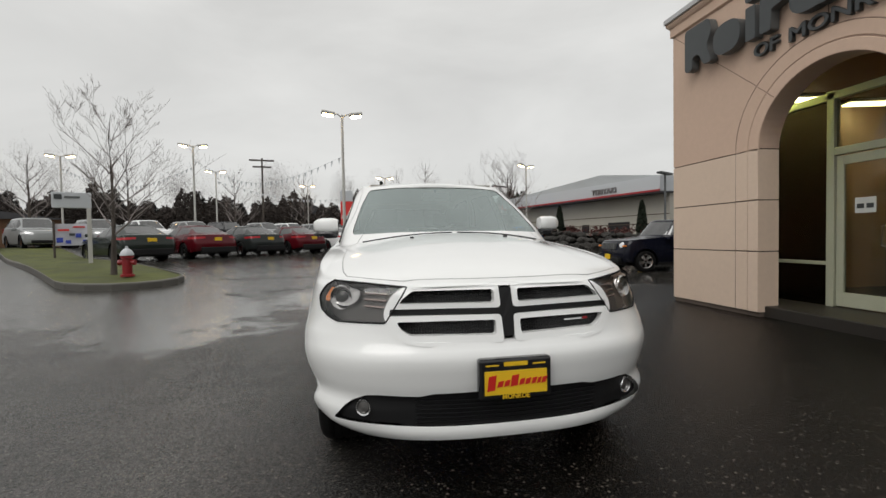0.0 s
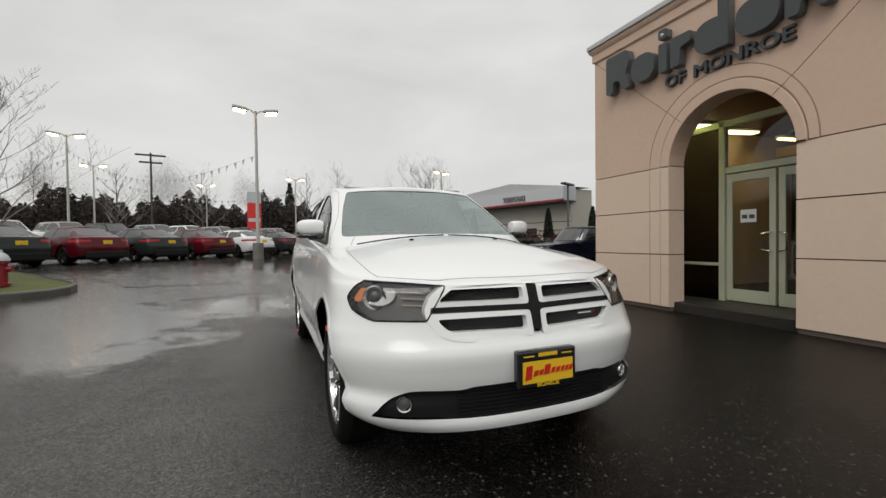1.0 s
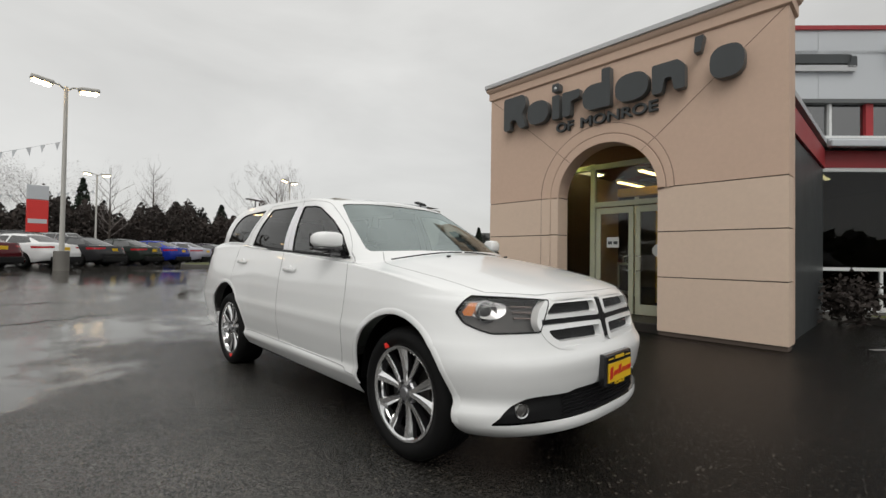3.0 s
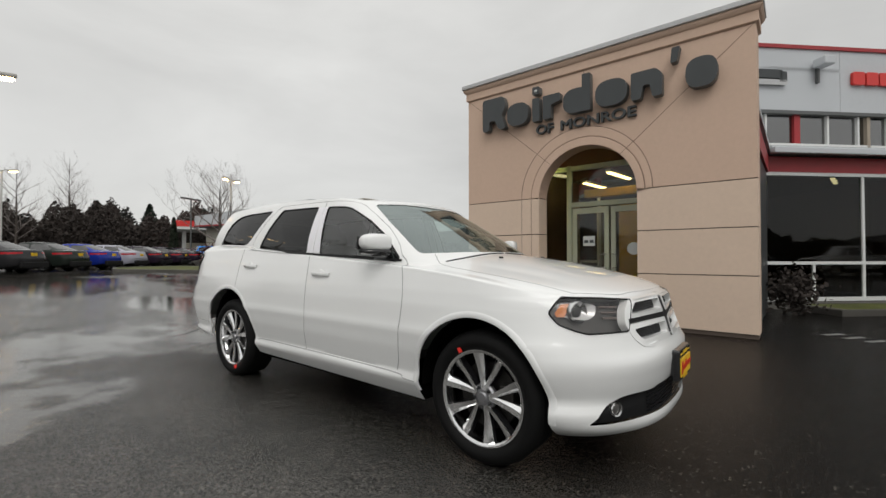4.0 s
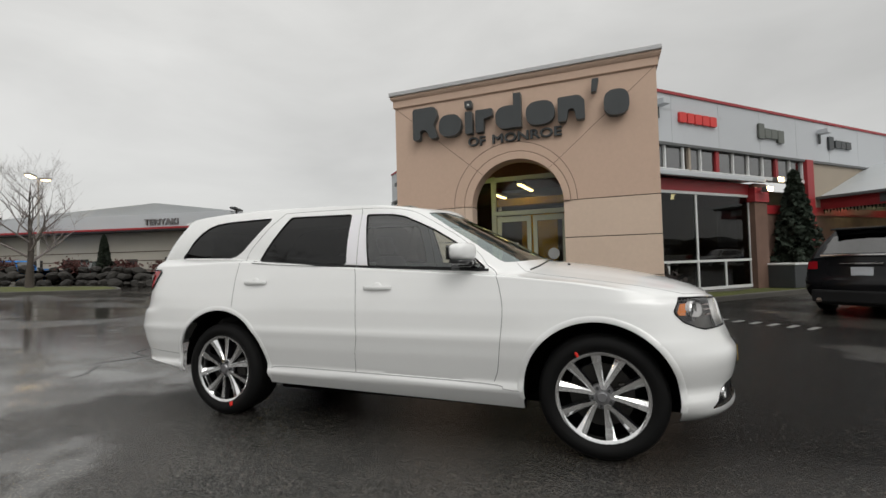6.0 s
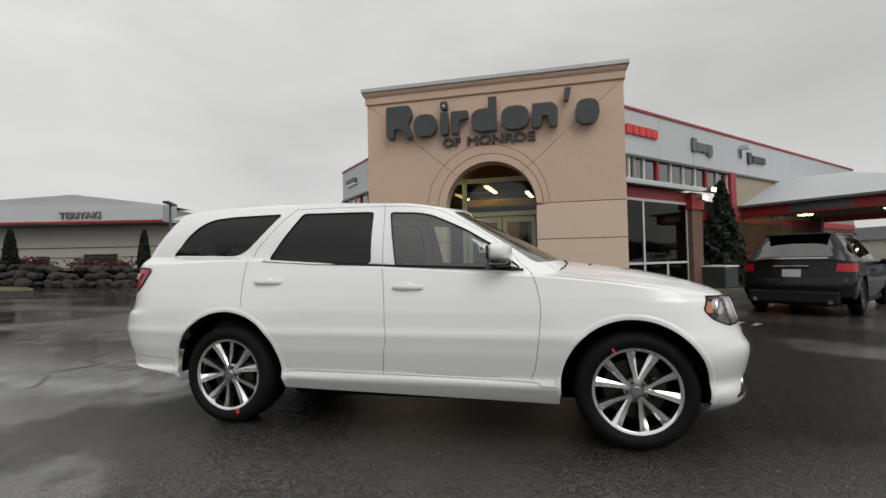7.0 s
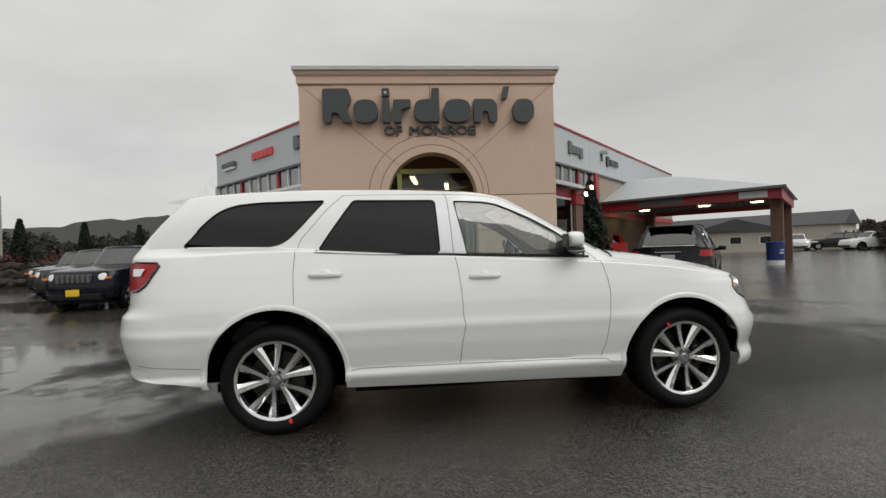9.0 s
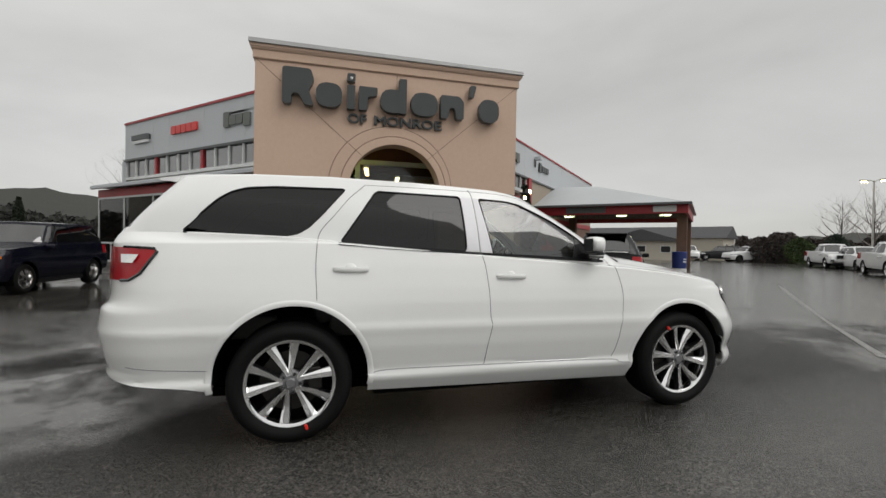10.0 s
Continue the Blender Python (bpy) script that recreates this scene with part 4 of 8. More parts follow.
FOUR = [(-0.5, -0.29, -0.1, 1.0), (-0.27, -0.02, 0.0, 0.7), (0.0, 0.23, 0.0, 0.7), (0.26, 0.5, -0.25, 0.7)]
WING_SHAPE = [(-0.5, 0.42, 0.45, 1.0), (-0.38, 0.5, 0.0, 0.35), (0.36, 0.5, 0.2, 0.9)]
HORN_SHAPE = [(-0.5, -0.3, -0.2, 1.2), (-0.22, 0.02, 0.1, 0.9), (0.04, 0.24, 0.1, 0.9), (0.27, 0.5, 0.1, 0.9)]
for m, spots in ((RIGHT, (2.6, 6.5, 11.0, 16.3)), (LEFT, (-15.0, -11.2, -7.4, -4.0))):
    fascia_sign(m, spots[0], 5.95, 1.7, 0.42, [SIGN_DARK, SILVER_SIGN, SIGN_DARK], "dark winged emblem shapes on grey fascia", WING_SHAPE)
    fascia_sign(m, spots[1], 6.05, 2.1, 0.36, [RED_SIGN] * 5, "red raised block shapes on grey fascia", FIVE)
    fascia_sign(m, spots[2], 5.95, 1.7, 0.55, [GREEN_SIGN] * 4, "grey-green raised block shapes on grey fascia", FOUR)
    fascia_sign(m, spots[3], 5.95, 1.9, 0.42, [SIGN_DARK] * 4, "dark raised emblem shapes on grey fascia", HORN_SHAPE)
for at in (4.4, 14.6):
    fl = thing("fascia_floodlight", "small grey floodlight on conduit below roofline", "floodlight", RIGHT @ Matrix.Translation((at, -0.03, 0)))
    part("bracket", boxes(((-0.03, -0.08, 6.05), (0.03, 0.0, 6.55))), SIGN_EDGE, fl)
    part("lamp_housing", boxes(((-0.16, -0.42, 6.45), (0.16, -0.05, 6.68)), bevel=0.03), PANEL_GREY, fl)

for at, z in ((6.36, 3.25), (6.96, 3.58)):
    fl = thing("pier_floodlight", "lit warm floodlight on the brick pier", "floodlight", RIGHT @ Matrix.Translation((at, -2.12, z)), "pier floodlights")
    part("arm", boxes(((-0.02, -0.16, -0.02), (0.02, 0.05, 0.02))), SIGN_EDGE, fl)
    part("lamp_housing", boxes(((-0.15, -0.30, -0.06), (0.15, -0.14, 0.10)), bevel=0.02), SIGN_EDGE, fl)
    part("lamp_glass", boxes(((-0.13, -0.32, -0.05), (0.13, -0.30, 0.09)), bevel=0.004), LOT_LAMP, fl)

# lamps and displays inside
for x, y, z, m_ in ((8.3, 4.6, 3.15, WARM), (9.4, 5.6, 3.15, WARM), (9.6, 3.6, 3.15, STRIP), (11.5, 2.0, 3.2, STRIP), (13.0, 0.5, 3.2, STRIP), (16.5, 10.0, 3.2, STRIP)):
    lt = thing("showroom_light", "lit strip light on showroom ceiling", "ceiling light", pose(x, y, z, 0, 0, 84), "showroom lights")
    part("housing", boxes(((-0.07, -0.62, 0.03), (0.07, 0.62, 0.09))), WHITE_FRAME, lt)
    part("diffuser", boxes(((-0.045, -0.60, 0.0), (0.045, 0.60, 0.03))), m_, lt)
YELLOW = material("yellow_display_panel", (0.72, 0.42, 0.04), 0.5, vary=0.1)
disp = thing("yellow_display", "tall yellow display panels standing in the showroom", "display")
part("panel", boxes(((9.2, 3.9, 0.12), (9.3, 4.9, 2.6)), bevel=0.02), YELLOW, disp)
part("beam", boxes(((8.6, 2.6, 2.75), (8.8, 5.6, 2.95)), bevel=0.02), YELLOW, disp)
desk = thing("reception_desk", "dark reception desk inside the showroom", "desk")
part("desk_body", boxes(((8.6, 2.8, 0.12), (9.2, 4.2, 1.15)), bevel=0.03), SEAT_CLOTH, desk)
part("desk_top", boxes(((8.5, 2.7, 1.15), (9.3, 4.3, 1.19)), bevel=0.01), BRICK, desk)
screen = tagged(part("paper_poster", boxes(((0, 0, 0), (0.95, 0.01, 1.15)), ), NOTICE), "pale poster inside the showroom window", "poster")
screen.matrix_basis = RIGHT @ Matrix.Translation((4.6, -1.85, 1.45))

# ---- the white car ----
DG = shell(WHITE_SUV)
BVH = BVHTree.FromPolygons(*(lambda qs: ([v for q in qs for v in q], [tuple(range(4 * i, 4 * i + 4)) for i in range(len(qs))]))(
    [(g[i][j].copy(), g[i][j + 1].copy(), g[i + 1][j + 1].copy(), g[i + 1][j].copy()) for g in DG.values() for i in range(len(g) - 1) for j in range(len(g[0]) - 1)]))


def on_side(u, z, out=0.0):
    """The point of the car's flank at u, z (half with x > 0), pushed outwards."""
    p = BVH.ray_cast(Vector((3, u, z)), Vector((-1, 0, 0)))[0]
    return Vector(((p.x if p else 0.9) + out, u, z))


CABIN = DG["cabin"]
BVH_CABIN = BVHTree.FromPolygons(*(lambda qs: ([v for q in qs for v in q], [tuple(range(4 * i, 4 * i + 4)) for i in range(len(qs))]))(
    [(CABIN[i][j].copy(), CABIN[i][j + 1].copy(), CABIN[i + 1][j + 1].copy(), CABIN[i + 1][j].copy()) for i in range(len(CABIN) - 1) for j in range(len(CABIN[0]) - 1)]))


def on_cabin(u, z, out=0.0):
    """The same on the cabin alone, for the glass."""
    p = BVH_CABIN.ray_cast(Vector((3, u, z)), Vector((-1, 0, 0)))[0]
    if p is None:
        p = BVH_CABIN.find_nearest(Vector((0.86, u, z)))[0]
        return Vector((p.x + out, p.y, p.z))
    return Vector((p.x + out, u, z))


def on_nose(x, z, out=0.0):
    p = BVH.ray_cast(Vector((max(abs(x), 0.004), -3, z)), Vector((0, 1, 0)))[0]
    return Vector((x, (p.y if p else -0.7) - out, z))


def on_top(x, u, out=0.0):
    p = BVH.ray_cast(Vector((max(abs(x), 0.004), u, 3)), Vector((0, 0, -1)))[0]
    return Vector((x, u, (p.z if p else 1) + out))


Q_GLASS = rounded([(3.715, 1.334), (3.575, 1.492), (3.501, 1.566), (3.428, 1.613), (3.338, 1.641), (3.17, 1.656), (2.70, 1.662), (2.856, 1.475), (2.94, 1.385), (3.01, 1.340), (3.10, 1.322), (3.30, 1.323)], 0.03)
R_GLASS = rounded([(2.742, 1.282), (2.492, 1.657), (1.873, 1.643), (1.853, 1.243)], 0.03)
F_GLASS = rounded([(1.729, 1.634), (1.50, 1.621), (1.40, 1.600), (1.266, 1.541), (1.144, 1.484), (1.025, 1.414), (0.93, 1.355), (0.74, 1.190), (1.655, 1.226)], 0.025)
WINDSCREEN = rounded([(-0.2, 1.243), (0.40, 1.240), (0.740, 1.228), (0.722, 1.30), (0.668, 1.47), (0.592, 1.632), (0.30, 1.652), (-0.2, 1.657)], 0.03)
TAIL_GLASS = [(-0.2, 1.36), (0.63, 1.36), (0.52, 1.62), (-0.2, 1.64)]
GRILLE = rounded([(-0.2, 0.712), (0.40, 0.722), (0.48, 0.735), (0.53, 0.772), (0.562, 0.83), (0.556, 0.87), (0.50, 0.94), (0.445, 0.965), (-0.2, 0.971)], 0.02)
INTAKE = rounded([(-0.2, 0.344), (0.50, 0.347), (0.60, 0.346), (0.815, 0.346), (0.765, 0.412), (0.72, 0.447), (0.66, 0.478), (0.60, 0.484), (0.42, 0.482), (0.36, 0.495), (-0.2, 0.503)], 0.015)
# the headlamp in side view and the same lamp in front view share one outline in (u, z) on the corner
LAMP_FRONT = rounded([(0.46, 0.966), (0.64, 0.981), (1.0, 1.0), (1.0, 0.80), (0.69, 0.806), (0.565, 0.806)], 0.012)
LAMP_SIDE = rounded([(-0.9, 1.2), (-0.43, 1.2), (-0.433, 0.99), (-0.42, 0.962), (-0.393, 0.908), (-0.445, 0.853), (-0.52, 0.82), (-0.9, 0.70)], 0.02)
TAIL_LAMP = rounded([(4.3, 1.240), (3.812, 1.232), (3.79, 1.215), (3.832, 1.156), (3.878, 1.085), (3.94, 1.043), (4.3, 1.03)], 0.015)
ARCH_F = circle(0.042, 0.402, 0.455)
ARCH_R = circle(3.020, 0.418, 0.472)

FEATURES = [
    ("arch", "flank", [("uz", ARCH_F)], is_flank), ("arch", "flank", [("uz", ARCH_R)], is_flank),
    ("arch", "flank", [("uz", [(-0.405, -0.1), (0.508, -0.1), (0.497, 0.41), (-0.413, 0.41)])], is_flank),
    ("arch", "flank", [("uz", [(2.556, -0.1), (3.505, -0.1), (3.492, 0.42), (2.548, 0.42)])], is_flank),
    ("headlight", "flank", [("xz", LAMP_FRONT), ("uz", LAMP_SIDE)], lambda v: v.y < -0.2 and v.x > 0.42),
    ("grille", "flank", [("xz", GRILLE)], lambda v: v.y < -0.3),
    ("intake", "flank", [("xz", INTAKE)], lambda v: v.y < -0.2),
    ("tail_lamp", "flank", [("uz", TAIL_LAMP)], lambda v: v.x > 0.45 and v.y > 3.7),
    ("windscreen", "cabin", [("xz", WINDSCREEN)], lambda v: v.y < 1.6),
    ("front_glass", "cabin", [("uz", F_GLASS)], is_flank),
    ("rear_glass", "cabin", [("uz", R_GLASS)], is_flank),
    ("quarter_glass", "cabin", [("uz", Q_GLASS)], lambda v: v.x > 0.45),
    ("tailgate_glass", "cabin", [("xz", TAIL_GLASS)], lambda v: v.y > 3.55),
]
DQ = cut(DG, FEATURES)
MID = (0, 1.7, 0.8)

car = thing("suv", "clean white SUV with split black grille on wet asphalt", "car", pose(0.488, 2.69, 0, 0, 0, 0.87))


def body_part(name, key, mat, shift=0.0, parent=None, sides=(1, -1), label="", angle=40):
    q = quads_mesh(DQ[key], sides, 0)
    each_outwards(q)
    if shift:
        for v in q.verts:
            v.co += v.normal * shift
    return part(name, q, mat, parent or car, label, smooth=angle)


body_part("body", "paint", WHITE_PAINT, label="glossy white painted body shell", angle=50)
body_part("windscreen", "windscreen", SCREEN_GLASS, -0.004)
body_part("rear_window", "tailgate_glass", PRIVACY_GLASS, -0.004)
for sgn, side in ((1, "left"), (-1, "right")):
    body_part("front_door_window", "front_glass", DOOR_GLASS, -0.006, sides=(sgn,))
    body_part("rear_door_window", "rear_glass", PRIVACY_GLASS, -0.006, sides=(sgn,), label="dark tinted rear door glass")
    body_part("quarter_window", "quarter_glass", PRIVACY_GLASS, -0.006, sides=(sgn,), label="dark tinted quarter glass")

# body-coloured belt moulding where cabin meets flank
for sgn in (1, -1):
    q = bmesh.new()
    tube(q, [(sgn * (p.x - 0.003), p.y, p.z) for p in CABIN[0] if p.x > 0.55 and 2.75 < p.y < 3.70], 0.008, 8)
    part("belt_moulding", q, WHITE_PAINT, car, smooth=60)

# black seals round the side glass
for poly, lo in ((F_GLASS, 0.45), (R_GLASS, 0.45), (Q_GLASS, 0.45)):
    for sgn in (1, -1):
        q = bmesh.new()
        pts = []
        n = len(poly)
        for i in range(n):
            a, b = poly[i], poly[(i + 1) % n]
            m = max(1, int(math.dist(a, b) / 0.08))
            for k in range(m):
                u, z = a[0] + (b[0] - a[0]) * k / m, a[1] + (b[1] - a[1]) * k / m
                p = on_cabin(u, z, -0.004)
                pts.append((p.x * sgn, p.y, p.z))
        tube(q, pts, 0.007, 6, closed=True)
        part("window_seal", q, CAR_BLACK, car, smooth=60)


def seam(pts, place, r=0.0035, mat=GAP_WHITE, name="shut_line", both=True, out=-0.0015):
    """A shut line sunk in the surface along control points."""
    for sgn in ((1, -1) if both else (1,)):
        q = bmesh.new()
        line = []
        ctrl = spline([(a, b, 0) for a, b in pts], max(8, 8 * len(pts)))
        for c in ctrl:
            p = place(c.x, c.y, out)
            line.append((p.x * sgn, p.y, p.z))
        tube(q, line, r, 5)
        part(name, q, mat, car)


seam([(1.80, 1.70), (1.778, 1.64), (1.762, 1.42), (1.753, 1.24), (1.732, 1.135), (1.713, 0.953), (1.706, 0.79), (1.696, 0.722), (1.718, 0.60), (1.736, 0.44)], on_side, mat=GAP_DARK)
seam([(0.735, 1.215), (0.68, 1.17), (0.643, 1.10), (0.613, 0.949), (0.616, 0.835), (0.631, 0.698), (0.654, 0.53), (0.684, 0.445)], on_side, mat=GAP_DARK)
seam([(2.566, 1.701), (2.678, 1.597), (2.773, 1.478), (2.872, 1.35), (2.890, 1.225), (2.892, 1.093), (2.882, 0.919)], on_side, mat=GAP_DARK)
seam([(2.566, 1.701), (2.254, 1.699), (1.8, 1.690), (1.558, 1.677), (1.36, 1.645), (1.2, 1.566), (1.05, 1.478), (0.93, 1.402), (0.80, 1.295), (0.735, 1.215)], on_side, r=0.003)
seam([(2.545, 0.425), (2.45, 0.442), (2.3, 0.446), (2.0, 0.443), (1.3, 0.436), (0.70, 0.425), (0.62, 0.402), (0.52, 0.395)], on_side, r=0.0045)
seam([(3.50, 0.50), (3.66, 0.512), (3.82, 0.523), (3.95, 0.535)], on_side, mat=GAP_DARK)
seam([(0.74, -0.47), (0.765, -0.36), (0.775, -0.085), (0.765, 0.2), (0.748, 0.38), (0.70, 0.49), (0.66, 0.56)], on_top, r=0.0035)
seam([(0.0, -0.685), (0.2, -0.678), (0.40, -0.652), (0.50, -0.63), (0.62, -0.565), (0.74, -0.47)], on_top, r=0.003)

# pale protective film on the door pillars and the black strip along the belt line
for sgn in (1, -1):
    for quad in (((1.868, 1.638), (1.848, 1.248), (1.762, 1.246), (1.786, 1.640)), ((1.774, 1.640), (1.748, 1.246), (1.660, 1.243), (1.733, 1.630))):
        q = bmesh.new()
        a, b, c, d = quad
        rows = []
        for i in range(9):
            t = i / 8
            l, r = Vector(a).lerp(Vector(b), t), Vector(d).lerp(Vector(c), t)
            rows.append([(lambda p: (p.x * sgn, p.y, p.z))(on_cabin(*l.lerp(r, k / 3), 0.004)) for k in range(4)])
        sheet(q, rows)
        bmesh.ops.recalc_face_normals(q, faces=q.faces)
        face_outwards(q, (0, 1.75, 1.4))
        bmesh.ops.solidify(q, geom=q.faces, thickness=0.004)
        part("pillar_trim", q, PILLAR_FILM, car, "pale film-covered door pillar trim")
    q = bmesh.new()
    rows = []
    for c in spline([(2.752, 1.281, 0), (2.3, 1.253, 0), (1.8, 1.229, 0), (1.4, 1.209, 0), (1.0, 1.190, 0), (0.72, 1.180, 0)], 40):
        rows.append([(lambda p: (p.x * sgn, p.y, p.z))(on_side(c.x, c.y + dz, dx)) for dz, dx in ((0.009, -0.004), (0.008, 0.006), (-0.008, 0.006), (-0.009, -0.004))])
    sheet(q, rows)
    bmesh.ops.recalc_face_normals(q, faces=q.faces)
    face_outwards(q, (0, 1.7, 1.2))
    part("belt_strip", q, CAR_BLACK, car, "black rubber strip along the window line")

# wheel arch lips and liners
for cu, cz, r in ((0.042, 0.402, 0.455), (3.020, 0.418, 0.472)):
    for sgn in (1, -1):
        q = bmesh.new()
        rows = []
        for k in range(45):
            a = radians(-8 + 196 * k / 44)
            ring = []
            for dr, dx in ((0.036, -0.002), (0.032, 0.001), (0.020, 0.0025), (0.004, 0.002), (-0.003, -0.001), (-0.004, -0.012)):
                u, z = cu + (r + dr) * math.cos(a), cz + (r + dr) * math.sin(a)
                p = on_side(u, max(z, 0.31), dx)
                ring.append((p.x * sgn, u, z))
            rows.append(ring)
        sheet(q, rows)
        bmesh.ops.recalc_face_normals(q, faces=q.faces)
        face_outwards(q, (0, cu, cz))
        part("arch_moulding", q, WHITE_PAINT, car, smooth=60)
        q = bmesh.new()
        rows = [[(sgn * x, cu + rr * math.cos(radians(a)), cz + rr * math.sin(radians(a))) for x, rr in ((0.875, r - 0.004), (0.55, r - 0.012))] for a in range(-4, 185, 8)]
        sheet(q, rows)
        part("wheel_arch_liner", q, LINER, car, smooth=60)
# plain black boxes block light under and through the car
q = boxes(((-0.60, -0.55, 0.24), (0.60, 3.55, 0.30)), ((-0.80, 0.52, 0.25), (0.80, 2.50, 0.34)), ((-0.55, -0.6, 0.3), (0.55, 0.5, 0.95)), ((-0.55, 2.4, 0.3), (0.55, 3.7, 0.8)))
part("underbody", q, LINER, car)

# grille: black mesh, four white rings, black cross
grille = body_part("grille", "grille", MESH_BLACK, -0.045, label="black mesh grille split in four")
MESH_STEP = 0.0125
q = bmesh.new()
for i in range(-43, 44):
    x = i * MESH_STEP
    tube(q, [on_nose(x, z, -0.036) for z in (0.725, 0.84, 0.955)], 0.0017, 4)
for k in range(22):
    z = 0.712 + k * 0.012
    w = table([(0.70, 0.44), (0.76, 0.50), (0.83, 0.54), (0.88, 0.53), (0.92, 0.50), (0.97, 0.44)], z)
    tube(q, [on_nose(x, z, -0.036) for x in (-w, -w / 2, 0, w / 2, w)], 0.0017, 4)
part("mesh_insert", q, GLOSS_BLACK, grille)


def nose_ring(name, outer, inner, depth, mat, parent, sgn=1, proud=0.004):
    """A flat-faced ring on the nose between two outlines of equal length."""
    q = bmesh.new()
    n = len(outer)
    rings = []
    for poly, d in ((outer, -depth), (outer, proud), (inner, proud), (inner, -depth)):
        rings.append([q.verts.new((lambda p: (p.x * sgn, p.y, p.z))(on_nose(x, z, d))) for x, z in poly])
    for a, b in zip(rings, rings[1:]):
        for i in range(n):
            q.faces.new((a[i], a[(i + 1) % n], b[(i + 1) % n], b[i]))
    bmesh.ops.recalc_face_normals(q, faces=q.faces)
    ob = part(name, q, mat, parent, smooth=35)
    return ob


UPPER = [(0.030, 0.866), (0.553, 0.868), (0.540, 0.905), (0.458, 0.971), (0.030, 0.974)], [(0.058, 0.889), (0.500, 0.893), (0.488, 0.912), (0.438, 0.950), (0.058, 0.950)]
LOWER = [(0.026, 0.712), (0.475, 0.722), (0.535, 0.768), (0.560, 0.838), (0.030, 0.836)], [(0.060, 0.746), (0.455, 0.753), (0.492, 0.776), (0.517, 0.812), (0.058, 0.812)]
for sgn in (1, -1):
    for out_, in_ in (UPPER, LOWER):
        nose_ring("grille_surround", rounded(out_, 0.02, 5), rounded(in_, 0.016, 5), 0.035, WHITE_PAINT, grille, sgn)
OUTER = [(-0.578, 0.845), (-0.545, 0.768), (-0.487, 0.720), (-0.40, 0.706), (0.40, 0.706), (0.487, 0.720), (0.545, 0.768), (0.578, 0.845), (0.540, 0.925), (0.47, 0.973), (0, 0.981), (-0.47, 0.973), (-0.540, 0.925)]
INNER = [(-0.552, 0.845), (-0.525, 0.775), (-0.475, 0.733), (-0.40, 0.722), (0.40, 0.722), (0.475, 0.733), (0.525, 0.775), (0.552, 0.845), (0.52, 0.915), (0.455, 0.958), (0, 0.965), (-0.455, 0.958), (-0.52, 0.915)]
nose_ring("outer_surround", rounded(OUTER, 0.03, 5), rounded(INNER, 0.03, 5), 0.04, WHITE_PAINT, grille)
q = bmesh.new()
prism(q, [(-0.020, 0.738), (0.020, 0.738), (0.030, 0.80), (0.052, 0.838), (0.545, 0.842), (0.545, 0.862), (0.052, 0.865), (0.032, 0.89), (0.030, 0.956), (-0.030, 0.956), (-0.032, 0.89), (-0.052, 0.865), (-0.545, 0.862), (-0.545, 0.842), (-0.052, 0.838), (-0.030, 0.80)], 0.012,
      Matrix(((1, 0, 0, 0), (0, 0, 1, 0), (0, 1, 0, 0), (0, 0, 0, 1))))
for v in q.verts:
    v.co.y = on_nose(v.co.x, v.co.z, -0.004 if abs(v.co.x) > 0.06 else 0.003).y + (0.02 if v.co.y > 0.006 else 0)
part("cross_bar", q, CAR_BLACK, grille)
q = bmesh.new()
sheet(q, [[on_nose(x, z, -0.028) for x in (0.30, 0.35, 0.40)] for z in (0.784, 0.791)])
part("badge_bar", q, CHROME, grille)
q = bmesh.new()
sheet(q, [[on_nose(x, z, -0.028) for x in (0.405, 0.42, 0.435)] for z in (0.783, 0.794)])
part("badge_tip", q, RED_LENS, grille)

# lower intake with fog lamps
intake = body_part("lower_intake", "intake", CAR_BLACK, -0.022, label="black lower bumper intake")
for k in range(6):
    q = bmesh.new()
    z = 0.362 + 0.019 * k
    tube(q, [on_nose(x, z, -0.014) for x in (-0.44, -0.25, 0, 0.25, 0.44)], 0.004, 5)
    part("intake_bar", q, GLOSS_BLACK, intake)
for sgn in (1, -1):
    fog = bmesh.new()
    p = on_nose(0.672, 0.412, -0.020)
    m = Matrix.Translation((p.x * sgn, p.y, p.z)) @ Matrix.Rotation(radians(90), 4, "X") @ Matrix.Rotation(radians(24 * sgn), 4, "Y")
    lathe(fog, [(0.029, -0.006), (0.031, 0.004), (0.037, 0.007), (0.040, 0.002), (0.041, -0.03)], 24, m)
    bez = part("fog_lamp", fog, CHROME, intake, "round chrome-ringed fog lamp", smooth=40)
    q = bmesh.new()
    lathe(q, [(0.0, 0.002), (0.018, 0.0), (0.030, -0.004)], 20, m)
    part("fog_lens", q, LAMP_DARK, bez, smooth=60)

